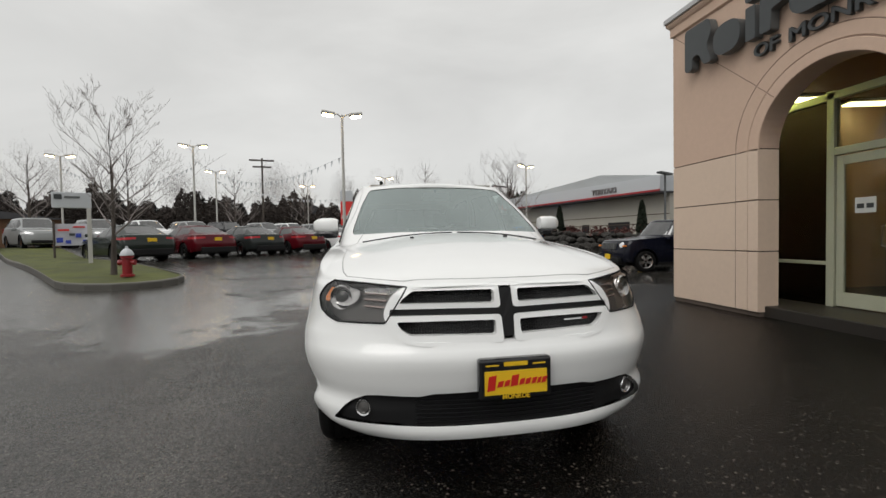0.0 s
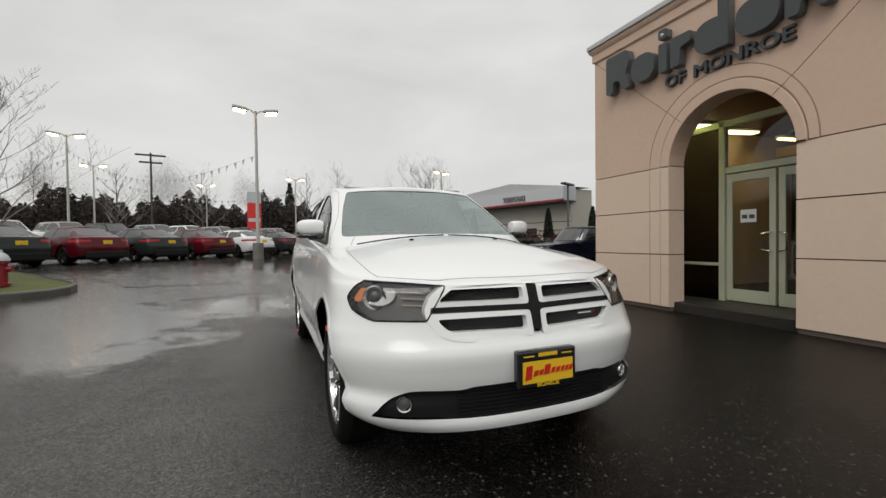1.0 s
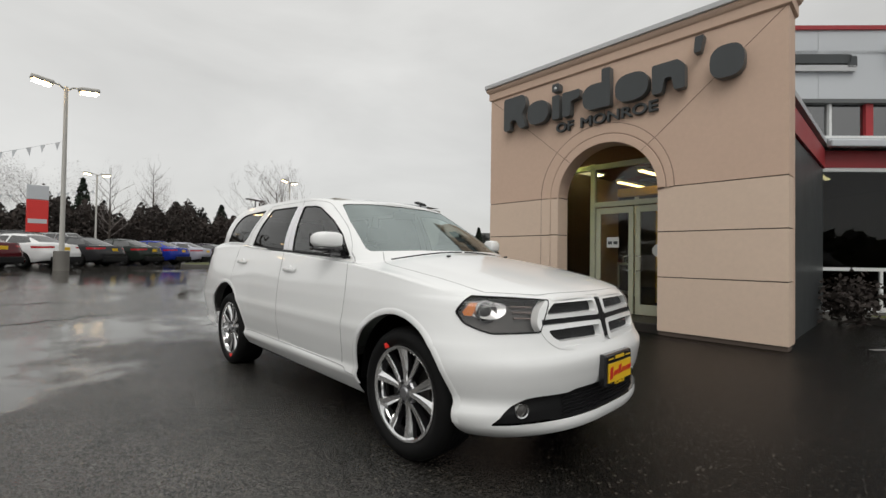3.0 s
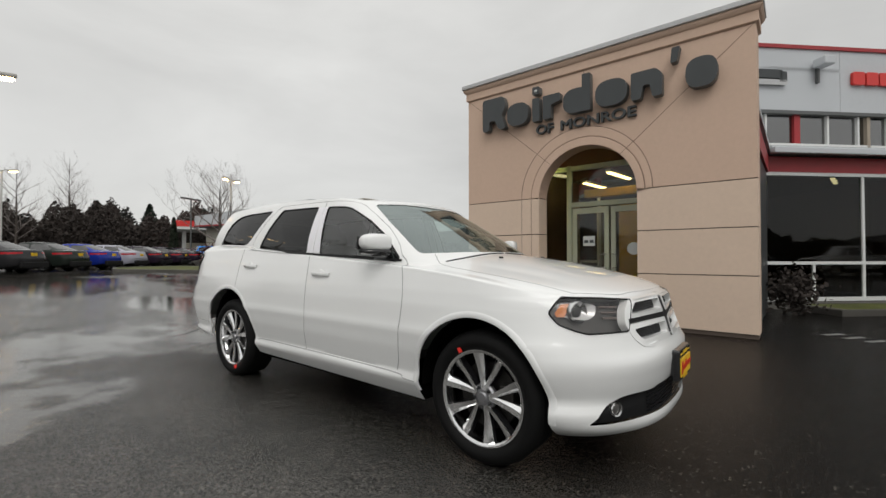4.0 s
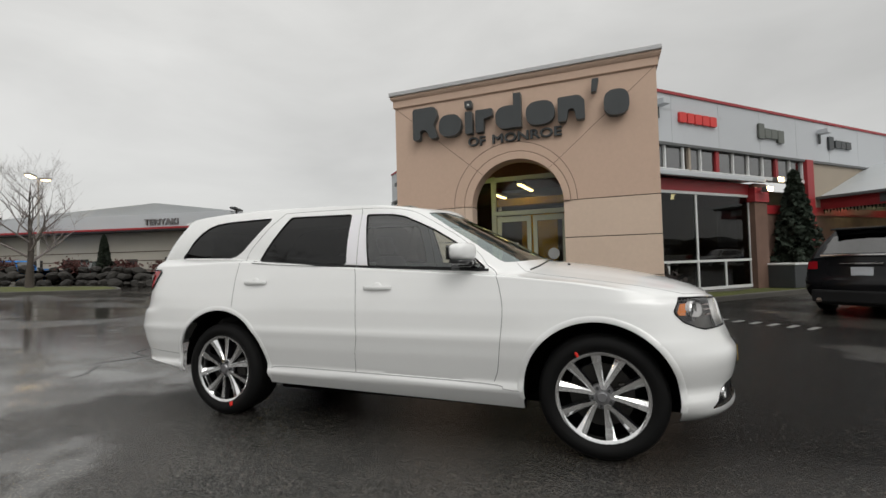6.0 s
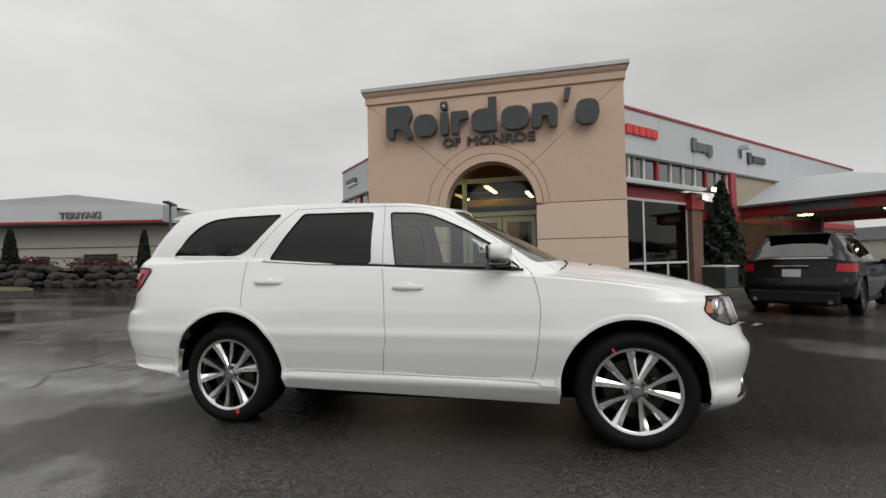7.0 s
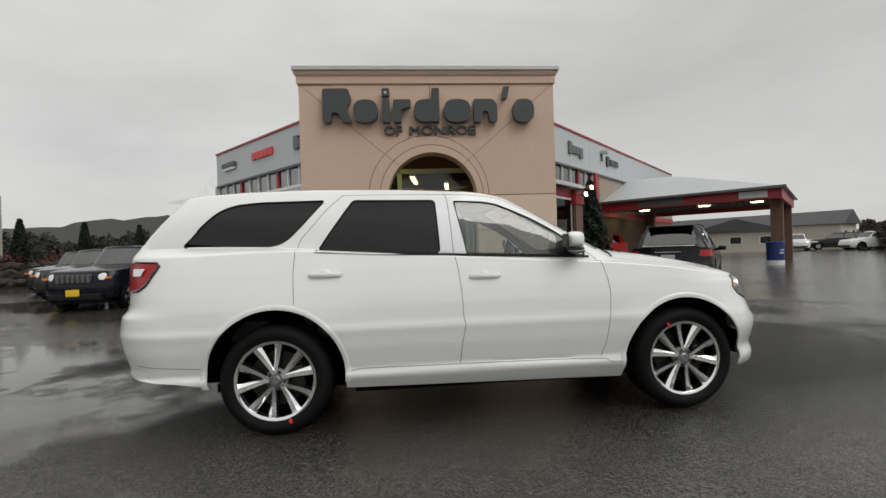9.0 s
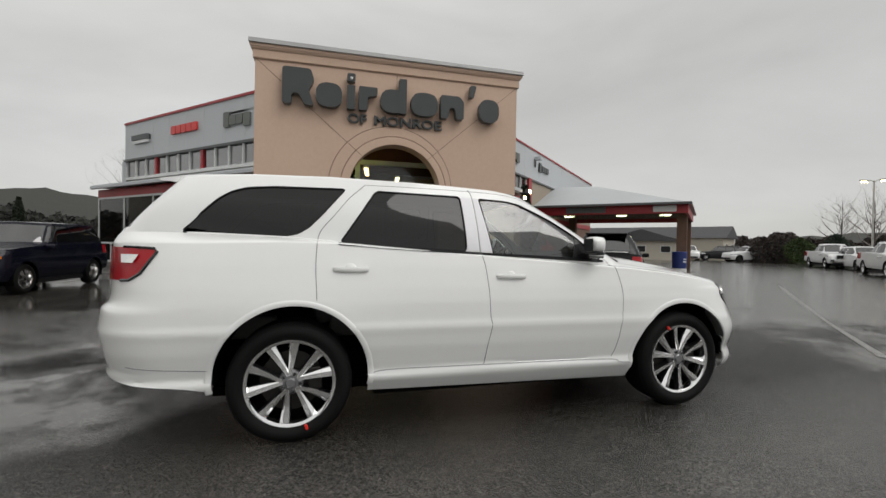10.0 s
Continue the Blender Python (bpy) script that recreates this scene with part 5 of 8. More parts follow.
# headlamps
AMBER_DARK = material("brown_lamp_reflector", (0.34, 0.27, 0.25), 0.25, 0.5, vary=0.2)
for sgn in (1, -1):
    q = quads_mesh(DQ["headlight"], (sgn,))
    face_outwards(q, MID)
    for v in q.verts:
        v.co -= v.normal * 0.055
    lamp = part("headlamp", q, LAMP_DARK, car, "smoked headlamp with silver reflector and amber corner", smooth=60)
    q = quads_mesh(DQ["headlight"], (sgn,))
    face_outwards(q, MID)
    # black outline stands in for the dark gap round the lamp
    rim = bmesh.new()
    for e in q.edges:
        if len(e.link_faces) == 1:
            tube(rim, [v.co + v.normal * 0.0015 for v in e.verts], 0.0045, 5)
    part("lamp_gap_outline", rim, CAR_BLACK, lamp)
    ob = part("lens", q, LENS, lamp, smooth=60)
    ob.visible_shadow = False
    p = on_nose(0.762, 0.908, -0.058)
    m = Matrix.Translation((p.x * sgn, p.y, p.z)) @ Matrix.Rotation(radians(90), 4, "X") @ Matrix.Rotation(radians(25 * sgn), 4, "Y")
    q = bmesh.new()
    lathe(q, [(0.036, 0.0), (0.048, 0.012), (0.058, 0.022), (0.062, 0.016), (0.062, -0.01)], 24, m)
    part("projector_ring", q, CHROME, lamp, smooth=40)
    q = bmesh.new()
    lathe(q, [(0.0, 0.020), (0.018, 0.016), (0.034, 0.004)], 24, m)
    part("projector", q, GLOSS_BLACK, lamp, smooth=60)
    q = bmesh.new()
    bowl = rounded([(0.838, 0.945), (0.832, 0.885), (0.745, 0.866), (0.690, 0.895), (0.672, 0.950), (0.75, 0.960)], 0.03)
    vs = [q.verts.new((lambda v: (v.x * sgn, v.y, v.z))(on_nose(x, z, -0.040))) for x, z in bowl]
    mid = q.verts.new((lambda v: (v.x * sgn, v.y, v.z))(on_nose(0.757, 0.912, -0.075)))
    for k in range(len(vs)):
        q.faces.new((vs[k], vs[(k + 1) % len(vs)], mid))
    part("reflector", q, CLEAR_LENS, lamp)
    q = bmesh.new()
    for k in range(3):
        z = 0.935 - 0.030 * k
        tube(q, [(sgn * v.x, v.y, v.z) for v in (on_nose(0.545 + 0.010 * k, z - 0.006, -0.044), on_nose(0.655, z, -0.044))], 0.006, 6)
    part("lamp_fin", q, AMBER_DARK, lamp, smooth=60)
    q = bmesh.new()
    a = [on_side(u, z, -0.02) for u, z in ((-0.416, 0.905), (-0.428, 0.888), (-0.462, 0.888), (-0.478, 0.955), (-0.438, 0.955))]
    q.faces.new([q.verts.new((v.x * sgn, v.y, v.z)) for v in a])
    part("amber_marker", q, AMBER, lamp)
    # tail lamps
    q = quads_mesh(DQ["tail_lamp"], (sgn,), 0)
    face_outwards(q, MID)
    for v in q.verts:
        v.co += v.normal * 0.006
    tail = part("tail_lamp", q, RED_LENS, car, "red wraparound tail lamp", smooth=60)
    q = bmesh.new()
    a = [on_side(u, z, 0.020) for u, z in ((3.895, 1.195), (3.925, 1.145), (4.0, 1.145), (4.01, 1.195))]
    q.faces.new([q.verts.new((v.x * sgn, v.y, v.z)) for v in a])
    part("reversing_lens", q, CLEAR_LENS, tail)
    q = bmesh.new()
    ring = [on_side(u, z, 0.006) for u, z in ((4.0, 1.238), (3.90, 1.236), (3.812, 1.231), (3.795, 1.215), (3.832, 1.156), (3.878, 1.085), (3.94, 1.045), (4.0, 1.04))]
    tube(q, [(v.x * sgn, v.y, v.z) for v in ring], 0.009, 5)
    part("lamp_edge", q, GLOSS_BLACK, tail, smooth=60)

# dealer plate on the bumper
plate = part("dealer_plate", boxes(((-0.17, -0.883, 0.470), (0.17, -0.835, 0.655)), bevel=0.012), GLOSS_BLACK, car, "black framed yellow dealer plate")
part("plate_panel", boxes(((-0.145, -0.888, 0.497), (0.145, -0.882, 0.602))), PLATE_YELLOW, plate)
q = bmesh.new()
for x0, x1, z0, z1 in ((-0.135, -0.10, 0.515, 0.585), (-0.09, -0.065, 0.53, 0.56), (-0.058, -0.035, 0.532, 0.562), (-0.028, 0.005, 0.532, 0.584), (0.012, 0.034, 0.536, 0.566), (0.04, 0.062, 0.536, 0.566), (0.07, 0.09, 0.537, 0.567), (0.096, 0.112, 0.537, 0.567), (0.117, 0.138, 0.538, 0.568)):
    vs = [(x0, z0), (x1, z0 + 0.004), (x1 + 0.008, z1), (x0 + 0.008, z1 - 0.004)]
    prism(q, vs, 0.002, Matrix(((1, 0, 0, 0), (0, 0, -1, -0.8885), (0, 1, 0, 0), (0, 0, 0, 1))))
part("script_bar", q, PLATE_RED, plate)
part("upper_bar", boxes(((-0.055, -0.8855, 0.622), (0.055, -0.883, 0.640)), ((-0.14, -0.8855, 0.624), (-0.08, -0.883, 0.630)), ((0.08, -0.8855, 0.624), (0.14, -0.883, 0.630))), PLATE_YELLOW, plate)
me = text_mesh("MONROE", 0.030, 0.002, 0.0006)
me.materials.append(PLATE_YELLOW)
ob = new("lettering", me)
ob.parent = plate
ob.matrix_basis = pose(0, -0.8845, 0.476, 90)

# door handles, mirrors, wipers, spoiler, roof seams
for sgn in (1, -1):
    for u0 in (1.540, 2.672):
        q = bmesh.new()
        z0 = 1.067 if u0 < 2 else 1.113
        line = [on_side(u0 + d, z0, o) for d, o in ((-0.115, 0.002), (-0.09, 0.020), (0, 0.024), (0.09, 0.020), (0.115, 0.002))]
        rows = []
        for p in line:
            rows.append([(sgn * (p.x + dx), p.y, p.z + dz) for dx, dz in ((-0.012, -0.014), (0.002, -0.013), (0.007, 0.0), (0.002, 0.013), (-0.012, 0.014), (-0.012, -0.014))])
        sheet(q, rows)
        bmesh.ops.recalc_face_normals(q, faces=q.faces)
        face_outwards(q, (sgn * 0.5, u0, z0))
        part("door_handle", q, WHITE_PAINT, car, smooth=60)
        q = bmesh.new()
        lathe(q, [(0.0, 0.002), (0.035, 0.001), (0.04, -0.004)], 16, Matrix.Translation((sgn * on_side(u0, z0).x, u0, z0)) @ Matrix.Rotation(radians(90 * sgn), 4, "Y"))
        part("handle_recess", q, WHITE_PAINT, car, smooth=60)
    # mirror: white cap over black base and arm
    def mirror_body(z0, z1, grow, name, mat, parent):
        q = bmesh.new()
        rows = []
        for k in range(9):
            t = k / 8
            x = 0.852 + 0.190 * t
            s = (1 - (2 * t - 0.9) ** 4 * 0.35) * grow
            f = 0.045 * t
            ring = []
            for j in range(17):
                a = 2 * math.pi * j / 16
                ca, sa = math.cos(a), math.sin(a)
                e = lambda w: math.copysign(abs(w) ** 0.6, w)
                ring.append((sgn * x, 0.87 + f + 0.068 * s * e(ca) - 0.02, (z0 + z1) / 2 + (z1 - z0) / 2 * s * e(sa)))
            rows.append(ring)
        sheet(q, rows)
        for row in (rows[0], rows[-1]):
            q.faces.new([q.verts.new(p) for p in row[:-1]])
        bmesh.ops.remove_doubles(q, verts=q.verts, dist=0.0005)
        bmesh.ops.recalc_face_normals(q, faces=q.faces)
        return part(name, q, mat, parent, smooth=50)
    cap = mirror_body(1.246, 1.368, 1.0, "door_mirror", WHITE_PAINT, car)
    cap["label"] = "white capped door mirror"
    mirror_body(1.218, 1.262, 0.97, "mirror_base", GLOSS_BLACK, cap)
    q = bmesh.new()
    prism(q, [(0.77, 1.17), (0.99, 1.185), (0.955, 1.36), (0.90, 1.31)], 0.012, Matrix(((0, 0, sgn, sgn * 0.872), (1, 0, 0, 0), (0, 1, 0, 0), (0, 0, 0, 1))))
    for v in q.verts:
        v.co.x += sgn * (on_side(v.co.y, v.co.z).x - 0.872 - 0.004)
    part("mirror_sail", q, GLOSS_BLACK, cap)
    q = boxes(((sgn * 0.86, 0.80, 1.205), (sgn * 0.96, 0.90, 1.252)), bevel=0.012)
    part("mirror_arm", q, GLOSS_BLACK, cap)
    q = boxes(((sgn * 0.92, 0.950, 1.256), (sgn * 1.035, 0.957, 1.352)), bevel=0.003)
    part("mirror_glass", q, GLOSS_BLACK, cap)

q = bmesh.new()
rows = []
for i in range(25):
    x = -0.53 + 1.06 * i / 24
    e = 1 - (x / 0.66) ** 4
    z1, z2 = on_top(abs(x), 3.60, 0.003).z, on_top(abs(x), 3.70, 0.006).z
    rows.append([(x, 3.60, z1 - 0.01), (x, 3.62, z1), (x, 3.74, z2), (x, 3.86 + 0.06 * e, z2 - 0.028), (x, 3.86 + 0.055 * e, z2 - 0.042), (x, 3.74, z2 - 0.055)])
sheet(q, rows)
for row in (rows[0], rows[-1]):
    q.faces.new([q.verts.new(p) for p in row])
bmesh.ops.remove_doubles(q, verts=q.verts, dist=0.0003)
bmesh.ops.recalc_face_normals(q, faces=q.faces)
part("spoiler", q, WHITE_PAINT, car, smooth=60)


def glass_foot(x):
    """Where the windscreen meets the bonnet at x."""
    return 0.40 + 0.46 * (1 - math.cos(math.asin(min(1, abs(x) / 0.842) ** 1.7)) ** 0.588)


for x0, x1 in ((-0.66, -0.02), (0.02, 0.66)):
    q = bmesh.new()
    tube(q, [on_top(x0 + (x1 - x0) * t, glass_foot(x0 + (x1 - x0) * t) - 0.012, 0.003) for t in (0, 0.2, 0.4, 0.6, 0.8, 1)], 0.006, 6)
    part("wiper", q, CAR_BLACK, car)
for x, u in ((-0.33, 0.22), (0.33, 0.22)):
    q = bmesh.new()
    p = on_top(x, u, 0.002)
    box(q, (p.x - 0.012, p.y - 0.01, p.z - 0.004), (p.x + 0.012, p.y + 0.01, p.z + 0.008))
    part("washer_jet", q, CAR_BLACK, car)

# cabin inside
q = boxes(((-0.78, 0.75, 0.95), (0.78, 1.05, 1.17)), bevel=0.05)
part("dashboard", q, SEAT_CLOTH, car)
for lo_c, hi_c in (((-0.85, 0.6, 0.50), (0.85, 2.44, 0.56)), ((-0.55, 2.44, 0.50), (0.55, 3.85, 0.56))):
    part("cabin_floor", boxes((lo_c, hi_c)), SEAT_CLOTH, car)
for sgn in (1, -1):
    for u0, u1, z0, z1 in ((0.6, 2.44, 0.5, 1.14), (2.44, 3.7, 0.94, 1.2)):
        part("door_lining", boxes(((sgn * 0.84, u0, z0), (sgn * 0.86, u1, z1))), SEAT_CLOTH, car)
q = bmesh.new()
lathe(q, [(0.185 + 0.016 * math.cos(2 * math.pi * k / 8), 0.016 * math.sin(2 * math.pi * k / 8)) for k in range(9)], 28, pose(-0.38 * -1, 1.10, 1.10, -62))
part("steering_wheel", q, SEAT_CLOTH, car, smooth=60)
SEATS = [(x, u) for u in (1.45, 2.35, 3.2) for x in (-0.40, 0.40)]
for x, u in SEATS:
    q = bmesh.new()
    box(q, (x - 0.25, u - 0.05, 0.62), (x + 0.25, u + 0.45, 0.78), bevel=0.04)
    box(q, (-0.25, -0.07, 0), (0.25, 0.07, 0.62), pose(x, u + 0.46, 0.72, -18), bevel=0.05)
    seat = part("seat", q, SEAT_CLOTH, car, smooth=40)
    q = bmesh.new()
    box(q, (-0.13, -0.05, 0.66), (0.13, 0.05, 0.84), pose(x, u + 0.46, 0.72, -18), bevel=0.04)
    part("head_restraint", q, SEAT_CLOTH, seat, smooth=40)
q = bmesh.new()
tube(q, [(0, 1.22, 1.63), (0, 1.16, 1.58)], 0.01)
box(q, (-0.13, 1.13, 1.53), (0.13, 1.16, 1.60), bevel=0.012)
part("rear_view_mirror", q, GLOSS_BLACK, car)
part("headlining", boxes(((-0.58, 1.4, 1.69), (0.58, 3.7, 1.70))), CABIN_TAN, car)


# ---- wheels ----
def wheel(parent, x, u, z, sgn, radius, rim, width, style, spin=0.0):
    """A road wheel whose outer face looks along sgn * x."""
    m = Matrix.Translation((x, u, z)) @ Matrix.Rotation(radians(90 * sgn), 4, "Y") @ Matrix.Rotation(spin, 4, "Z")
    q = bmesh.new()
    w = width
    prof = [(rim - 0.004, -0.012), (rim + 0.010, 0.004), (rim + 0.035, 0.016), (radius - 0.055, 0.018), (radius - 0.028, 0.008), (radius - 0.010, -0.012), (radius - 0.002, -0.035)]
    grooves = []
    for g in range(5):
        y = -0.05 - (w - 0.10) * g / 4
        grooves += [(radius, y + 0.012), (radius, y - 0.006), (radius - 0.007, y - 0.008), (radius - 0.007, y - 0.014)] if style else [(radius, y)]
    prof += grooves + [(radius - 0.002, -w + 0.02), (radius - 0.05, -w), (rim, -w + 0.01)]
    lathe(q, prof, 56 if style else 28, m)
    bmesh.ops.recalc_face_normals(q, faces=q.faces)
    hub = part("wheel", q, TYRE, parent, "black tyre on polished alloy wheel", smooth=35)
    q = bmesh.new()
    lathe(q, [(rim - 0.024, -0.03), (rim - 0.020, -0.006), (rim - 0.010, 0.0), (rim, 0.002), (rim + 0.003, -0.006), (rim, -0.015), (rim - 0.012, -0.03), (rim - 0.03, -0.10), (rim - 0.03, -w + 0.02)], 56 if style else 28, m)
    bmesh.ops.recalc_face_normals(q, faces=q.faces)
    part("rim", q, ALLOY if style != 2 else ALLOY_DARK, hub, smooth=35)
    q = bmesh.new()
    lathe(q, [(0.0, -0.085), (rim * 0.70, -0.085), (rim * 0.70, -0.11), (0.0, -0.11)], 28, m)
    part("brake_disc", q, DISC, hub)
    # plain disc added to darken the gaps between the spokes
    q = bmesh.new()
    lathe(q, [(0.0, -0.13), (rim - 0.02, -0.13)], 24, m)
    part("spoke_gap_disc", q, LINER, hub)
    q = bmesh.new()
    if style == 1:
        pocket = bmesh.new()
        for k in range(5):
            a0 = 2 * math.pi * k / 5
            for d in (-1, 1):
                p0 = Vector((0.048, 0.0, 0))
                p0.rotate(Euler((0, 0, a0 + d * radians(4))))
                p1 = Vector((rim - 0.008, 0, 0))
                p1.rotate(Euler((0, 0, a0 + d * radians(19.5))))
                dirv = (p1 - p0).normalized()
                nrm = Vector((dirv.y, -dirv.x, 0)) * d
                rows, base = [], []
                for t in (0, 0.15, 0.35, 0.6, 0.85, 1.0):
                    c = p0.lerp(p1, t)
                    hw = 0.010 + 0.007 * t
                    bev = 0.004 + 0.024 * t ** 1.3
                    zc = -0.016 - 0.012 * math.sin(math.pi * t) + 0.012 * t
                    edge = [c - nrm * (hw + 0.003) + Vector((0, 0, zc - 0.008)), c - nrm * hw + Vector((0, 0, zc)), c + nrm * hw + Vector((0, 0, zc - 0.002)), c + nrm * (hw + bev) + Vector((0, 0, zc - 0.006 - 0.016 * t))]
                    rows.append(edge)
                    base.append([edge[0], edge[0] - Vector((0, 0, 0.045)), edge[3] - Vector((0, 0, 0.03)), edge[3]])
                sheet(q, [[m @ v for v in r] for r in rows])
                sheet(pocket, [[m @ v for v in r] for r in base])
        bmesh.ops.recalc_face_normals(q, faces=q.faces)
        part("spokes", q, ALLOY, hub, smooth=15)
        part("spoke_pocket", pocket, ALLOY_DARK, hub)
        q = bmesh.new()
        lathe(q, [(0.0, -0.008), (0.026, -0.008), (0.030, -0.011), (0.034, -0.02), (0.070, -0.024), (0.078, -0.035), (0.080, -0.06)], 30, m)
        part("hub_cap", q, ALLOY_GREY, hub, smooth=30)
        for k in range(5):
            a = 2 * math.pi * (k + 0.5) / 5
            q = bmesh.new()
            lathe(q, [(0.0, -0.006), (0.008, -0.008), (0.011, -0.014), (0.011, -0.035)], 6, m @ Matrix.Translation((0.057 * math.cos(a), 0.057 * math.sin(a), 0)))
            part("wheel_nut", q, GLOSS_BLACK, hub, smooth=30)
        q = bmesh.new()
        box(q, (0.10, -0.075, -0.12), (0.19, 0.075, -0.045), m @ Matrix.Rotation(-spin + (math.pi if sgn < 0 else 0), 4, "Z") @ Matrix.Rotation(radians(95), 4, "Z"), bevel=0.012)
        part("brake_caliper", q, DISC, hub)
    else:
        for k in range(5):
            a0 = 2 * math.pi * k / 5
            for d in ((0,) if style == 0 else (-0.16, 0.16)):
                rows = []
                for t in (0, 0.5, 1.0):
                    r = 0.03 + (rim - 0.04) * t
                    hw = 0.035 + 0.012 * t if style == 0 else 0.02 + 0.006 * t
                    c = Vector((r * math.cos(a0 + d), r * math.sin(a0 + d), -0.012))
                    nrm = Vector((-math.sin(a0 + d), math.cos(a0 + d), 0))
                    rows.append([c - nrm * hw - Vector((0, 0, 0.05)), c - nrm * hw, c + nrm * hw, c + nrm * hw - Vector((0, 0, 0.05))])
                sheet(q, [[m @ v for v in r] for r in rows])
        bmesh.ops.recalc_face_normals(q, faces=q.faces)
        part("spokes", q, ALLOY, hub, smooth=15)
    return hub


for sgn in (-1, 1):
    for u, sp in ((0.018, radians(-10)), (3.036, radians(12))):
        hub = wheel(car, sgn * 0.900, u, 0.386, sgn, 0.386, 0.278, 0.265, 1, sp)
        if sgn < 0:
            q = bmesh.new()
            a = radians(28 if u < 1 else 200)
            zz, uu = 0.386 + 0.295 * math.cos(a), u + 0.295 * math.sin(a)
            box(q, (-0.012, -0.008, -0.016), (0.012, 0.008, 0.016), pose(-0.916, uu, zz, math.degrees(-a)), bevel=0.003)
            part("tyre_mark", q, RED_TAG, hub)

# ---- other parked vehicles ----
def spec(nose, tail, width, hood, belt, deck, cowl_u, cowl_z, back_u, back_z, roof_u0, roof_u1, roof_z, roof_w, df=0.6, dr=0.35, pr=3.4, bottom=0.24, drop=0.05, res=(12, 34, 8)):
    """A plainer body from a few lengths, in the same terms as the white car's."""
    w = width / 2
    return {"res": res, "rows": (8, 5), "mid": hood * 0.9, "df": df, "dr": dr, "pf": 2.8, "pr": pr,
            "nose": [(bottom, nose + 0.10), (bottom + 0.1, nose + 0.02), (0.5, nose), (0.62, nose + 0.01), (hood * 0.9, nose + 0.06), (hood, nose + 0.13)],
            "width": [(bottom, w - 0.07), (bottom + 0.12, w - 0.03), (0.5, w - 0.01), (0.75, w), (belt, w - 0.03), (belt + 0.2, w - 0.06)],
            "tail": [(bottom, tail - 0.16), (bottom + 0.15, tail - 0.03), (0.55, tail), (0.66, tail), (0.75, tail - 0.05), (deck, tail - 0.10 - drop)],
            "shoulder": [(nose, hood), (nose + 0.5, hood + 0.04), (cowl_u, belt - 0.02), (back_u - 0.6, belt + 0.04), (back_u, deck - 0.03), (tail, deck)],
            "bottom": [(nose, bottom + 0.02), (0, bottom), (tail - 0.6, bottom + 0.02), (tail, bottom + 0.12)],
            "flare": [(-0.5, 0), (0, 0.012), (0.5, 0), (2.2, 0), (2.7, 0.012), (3.3, 0)],
            "shelf_rows": 7, "cabin_rows": 9, "roof_rows": 4,
            "cabin": {"uf0": cowl_u, "w0": w - 0.05, "ur0": back_u, "df0": 0.6, "dr0": 0.3, "pf": 2.4, "pr": 3.0, "uf1": roof_u0, "w1": roof_w, "ur1": roof_u1, "df1": 0.35, "dr1": 0.2,
                      "cowl": cowl_z, "tailz": back_z, "taper": [(0, 1.0), (back_u - 1.0, 1.0), (back_u, 0.95)],
                      "rail": [(roof_u0, roof_z - 0.05), ((roof_u0 + roof_u1) / 2, roof_z - 0.03), (roof_u1, roof_z - 0.05)], "hood": 0.65, "dome": 0.0, "bulge": 0.025, "crown": 0.03}}


def paint(name, c, rough=0.16):
    return material(name, c, rough, 0.0, vary=0.04, scale=2, coat=0.0, fine=0.01, spec=0.28)


DARK_GLASS = glass_material("dark_car_glass", (0.30, 0.38, 0.36), see=0.22, ior=2.5)
PAINTS = {"dark_green": paint("dark_green_car_paint", (0.018, 0.024, 0.020)), "red": paint("deep_red_car_paint", (0.085, 0.005, 0.009)), "grey": paint("dark_grey_green_car_paint", (0.022, 0.026, 0.025)),
          "white": paint("plain_white_car_paint", (0.72, 0.73, 0.73)), "charcoal": paint("charcoal_car_paint", (0.028, 0.028, 0.030)), "blue": paint("royal_blue_car_paint", (0.012, 0.030, 0.26)),
          "silver": paint("pale_lavender_car_paint", (0.36, 0.36, 0.42)), "purple": paint("dark_purple_car_paint", (0.022, 0.014, 0.026)), "black": paint("black_car_paint", (0.008, 0.008, 0.009)),
          "navy": paint("navy_car_paint", (0.005, 0.006, 0.013)), "bright_blue": paint("bright_blue_car_paint", (0.02, 0.20, 0.60)), "light_grey": paint("light_grey_car_paint", (0.30, 0.31, 0.31)), "bright_red": paint("bright_red_car_paint", (0.45, 0.012, 0.012))}
PLATE_WHITE = material("white_plate", (0.55, 0.57, 0.60), 0.5, vary=0.1)


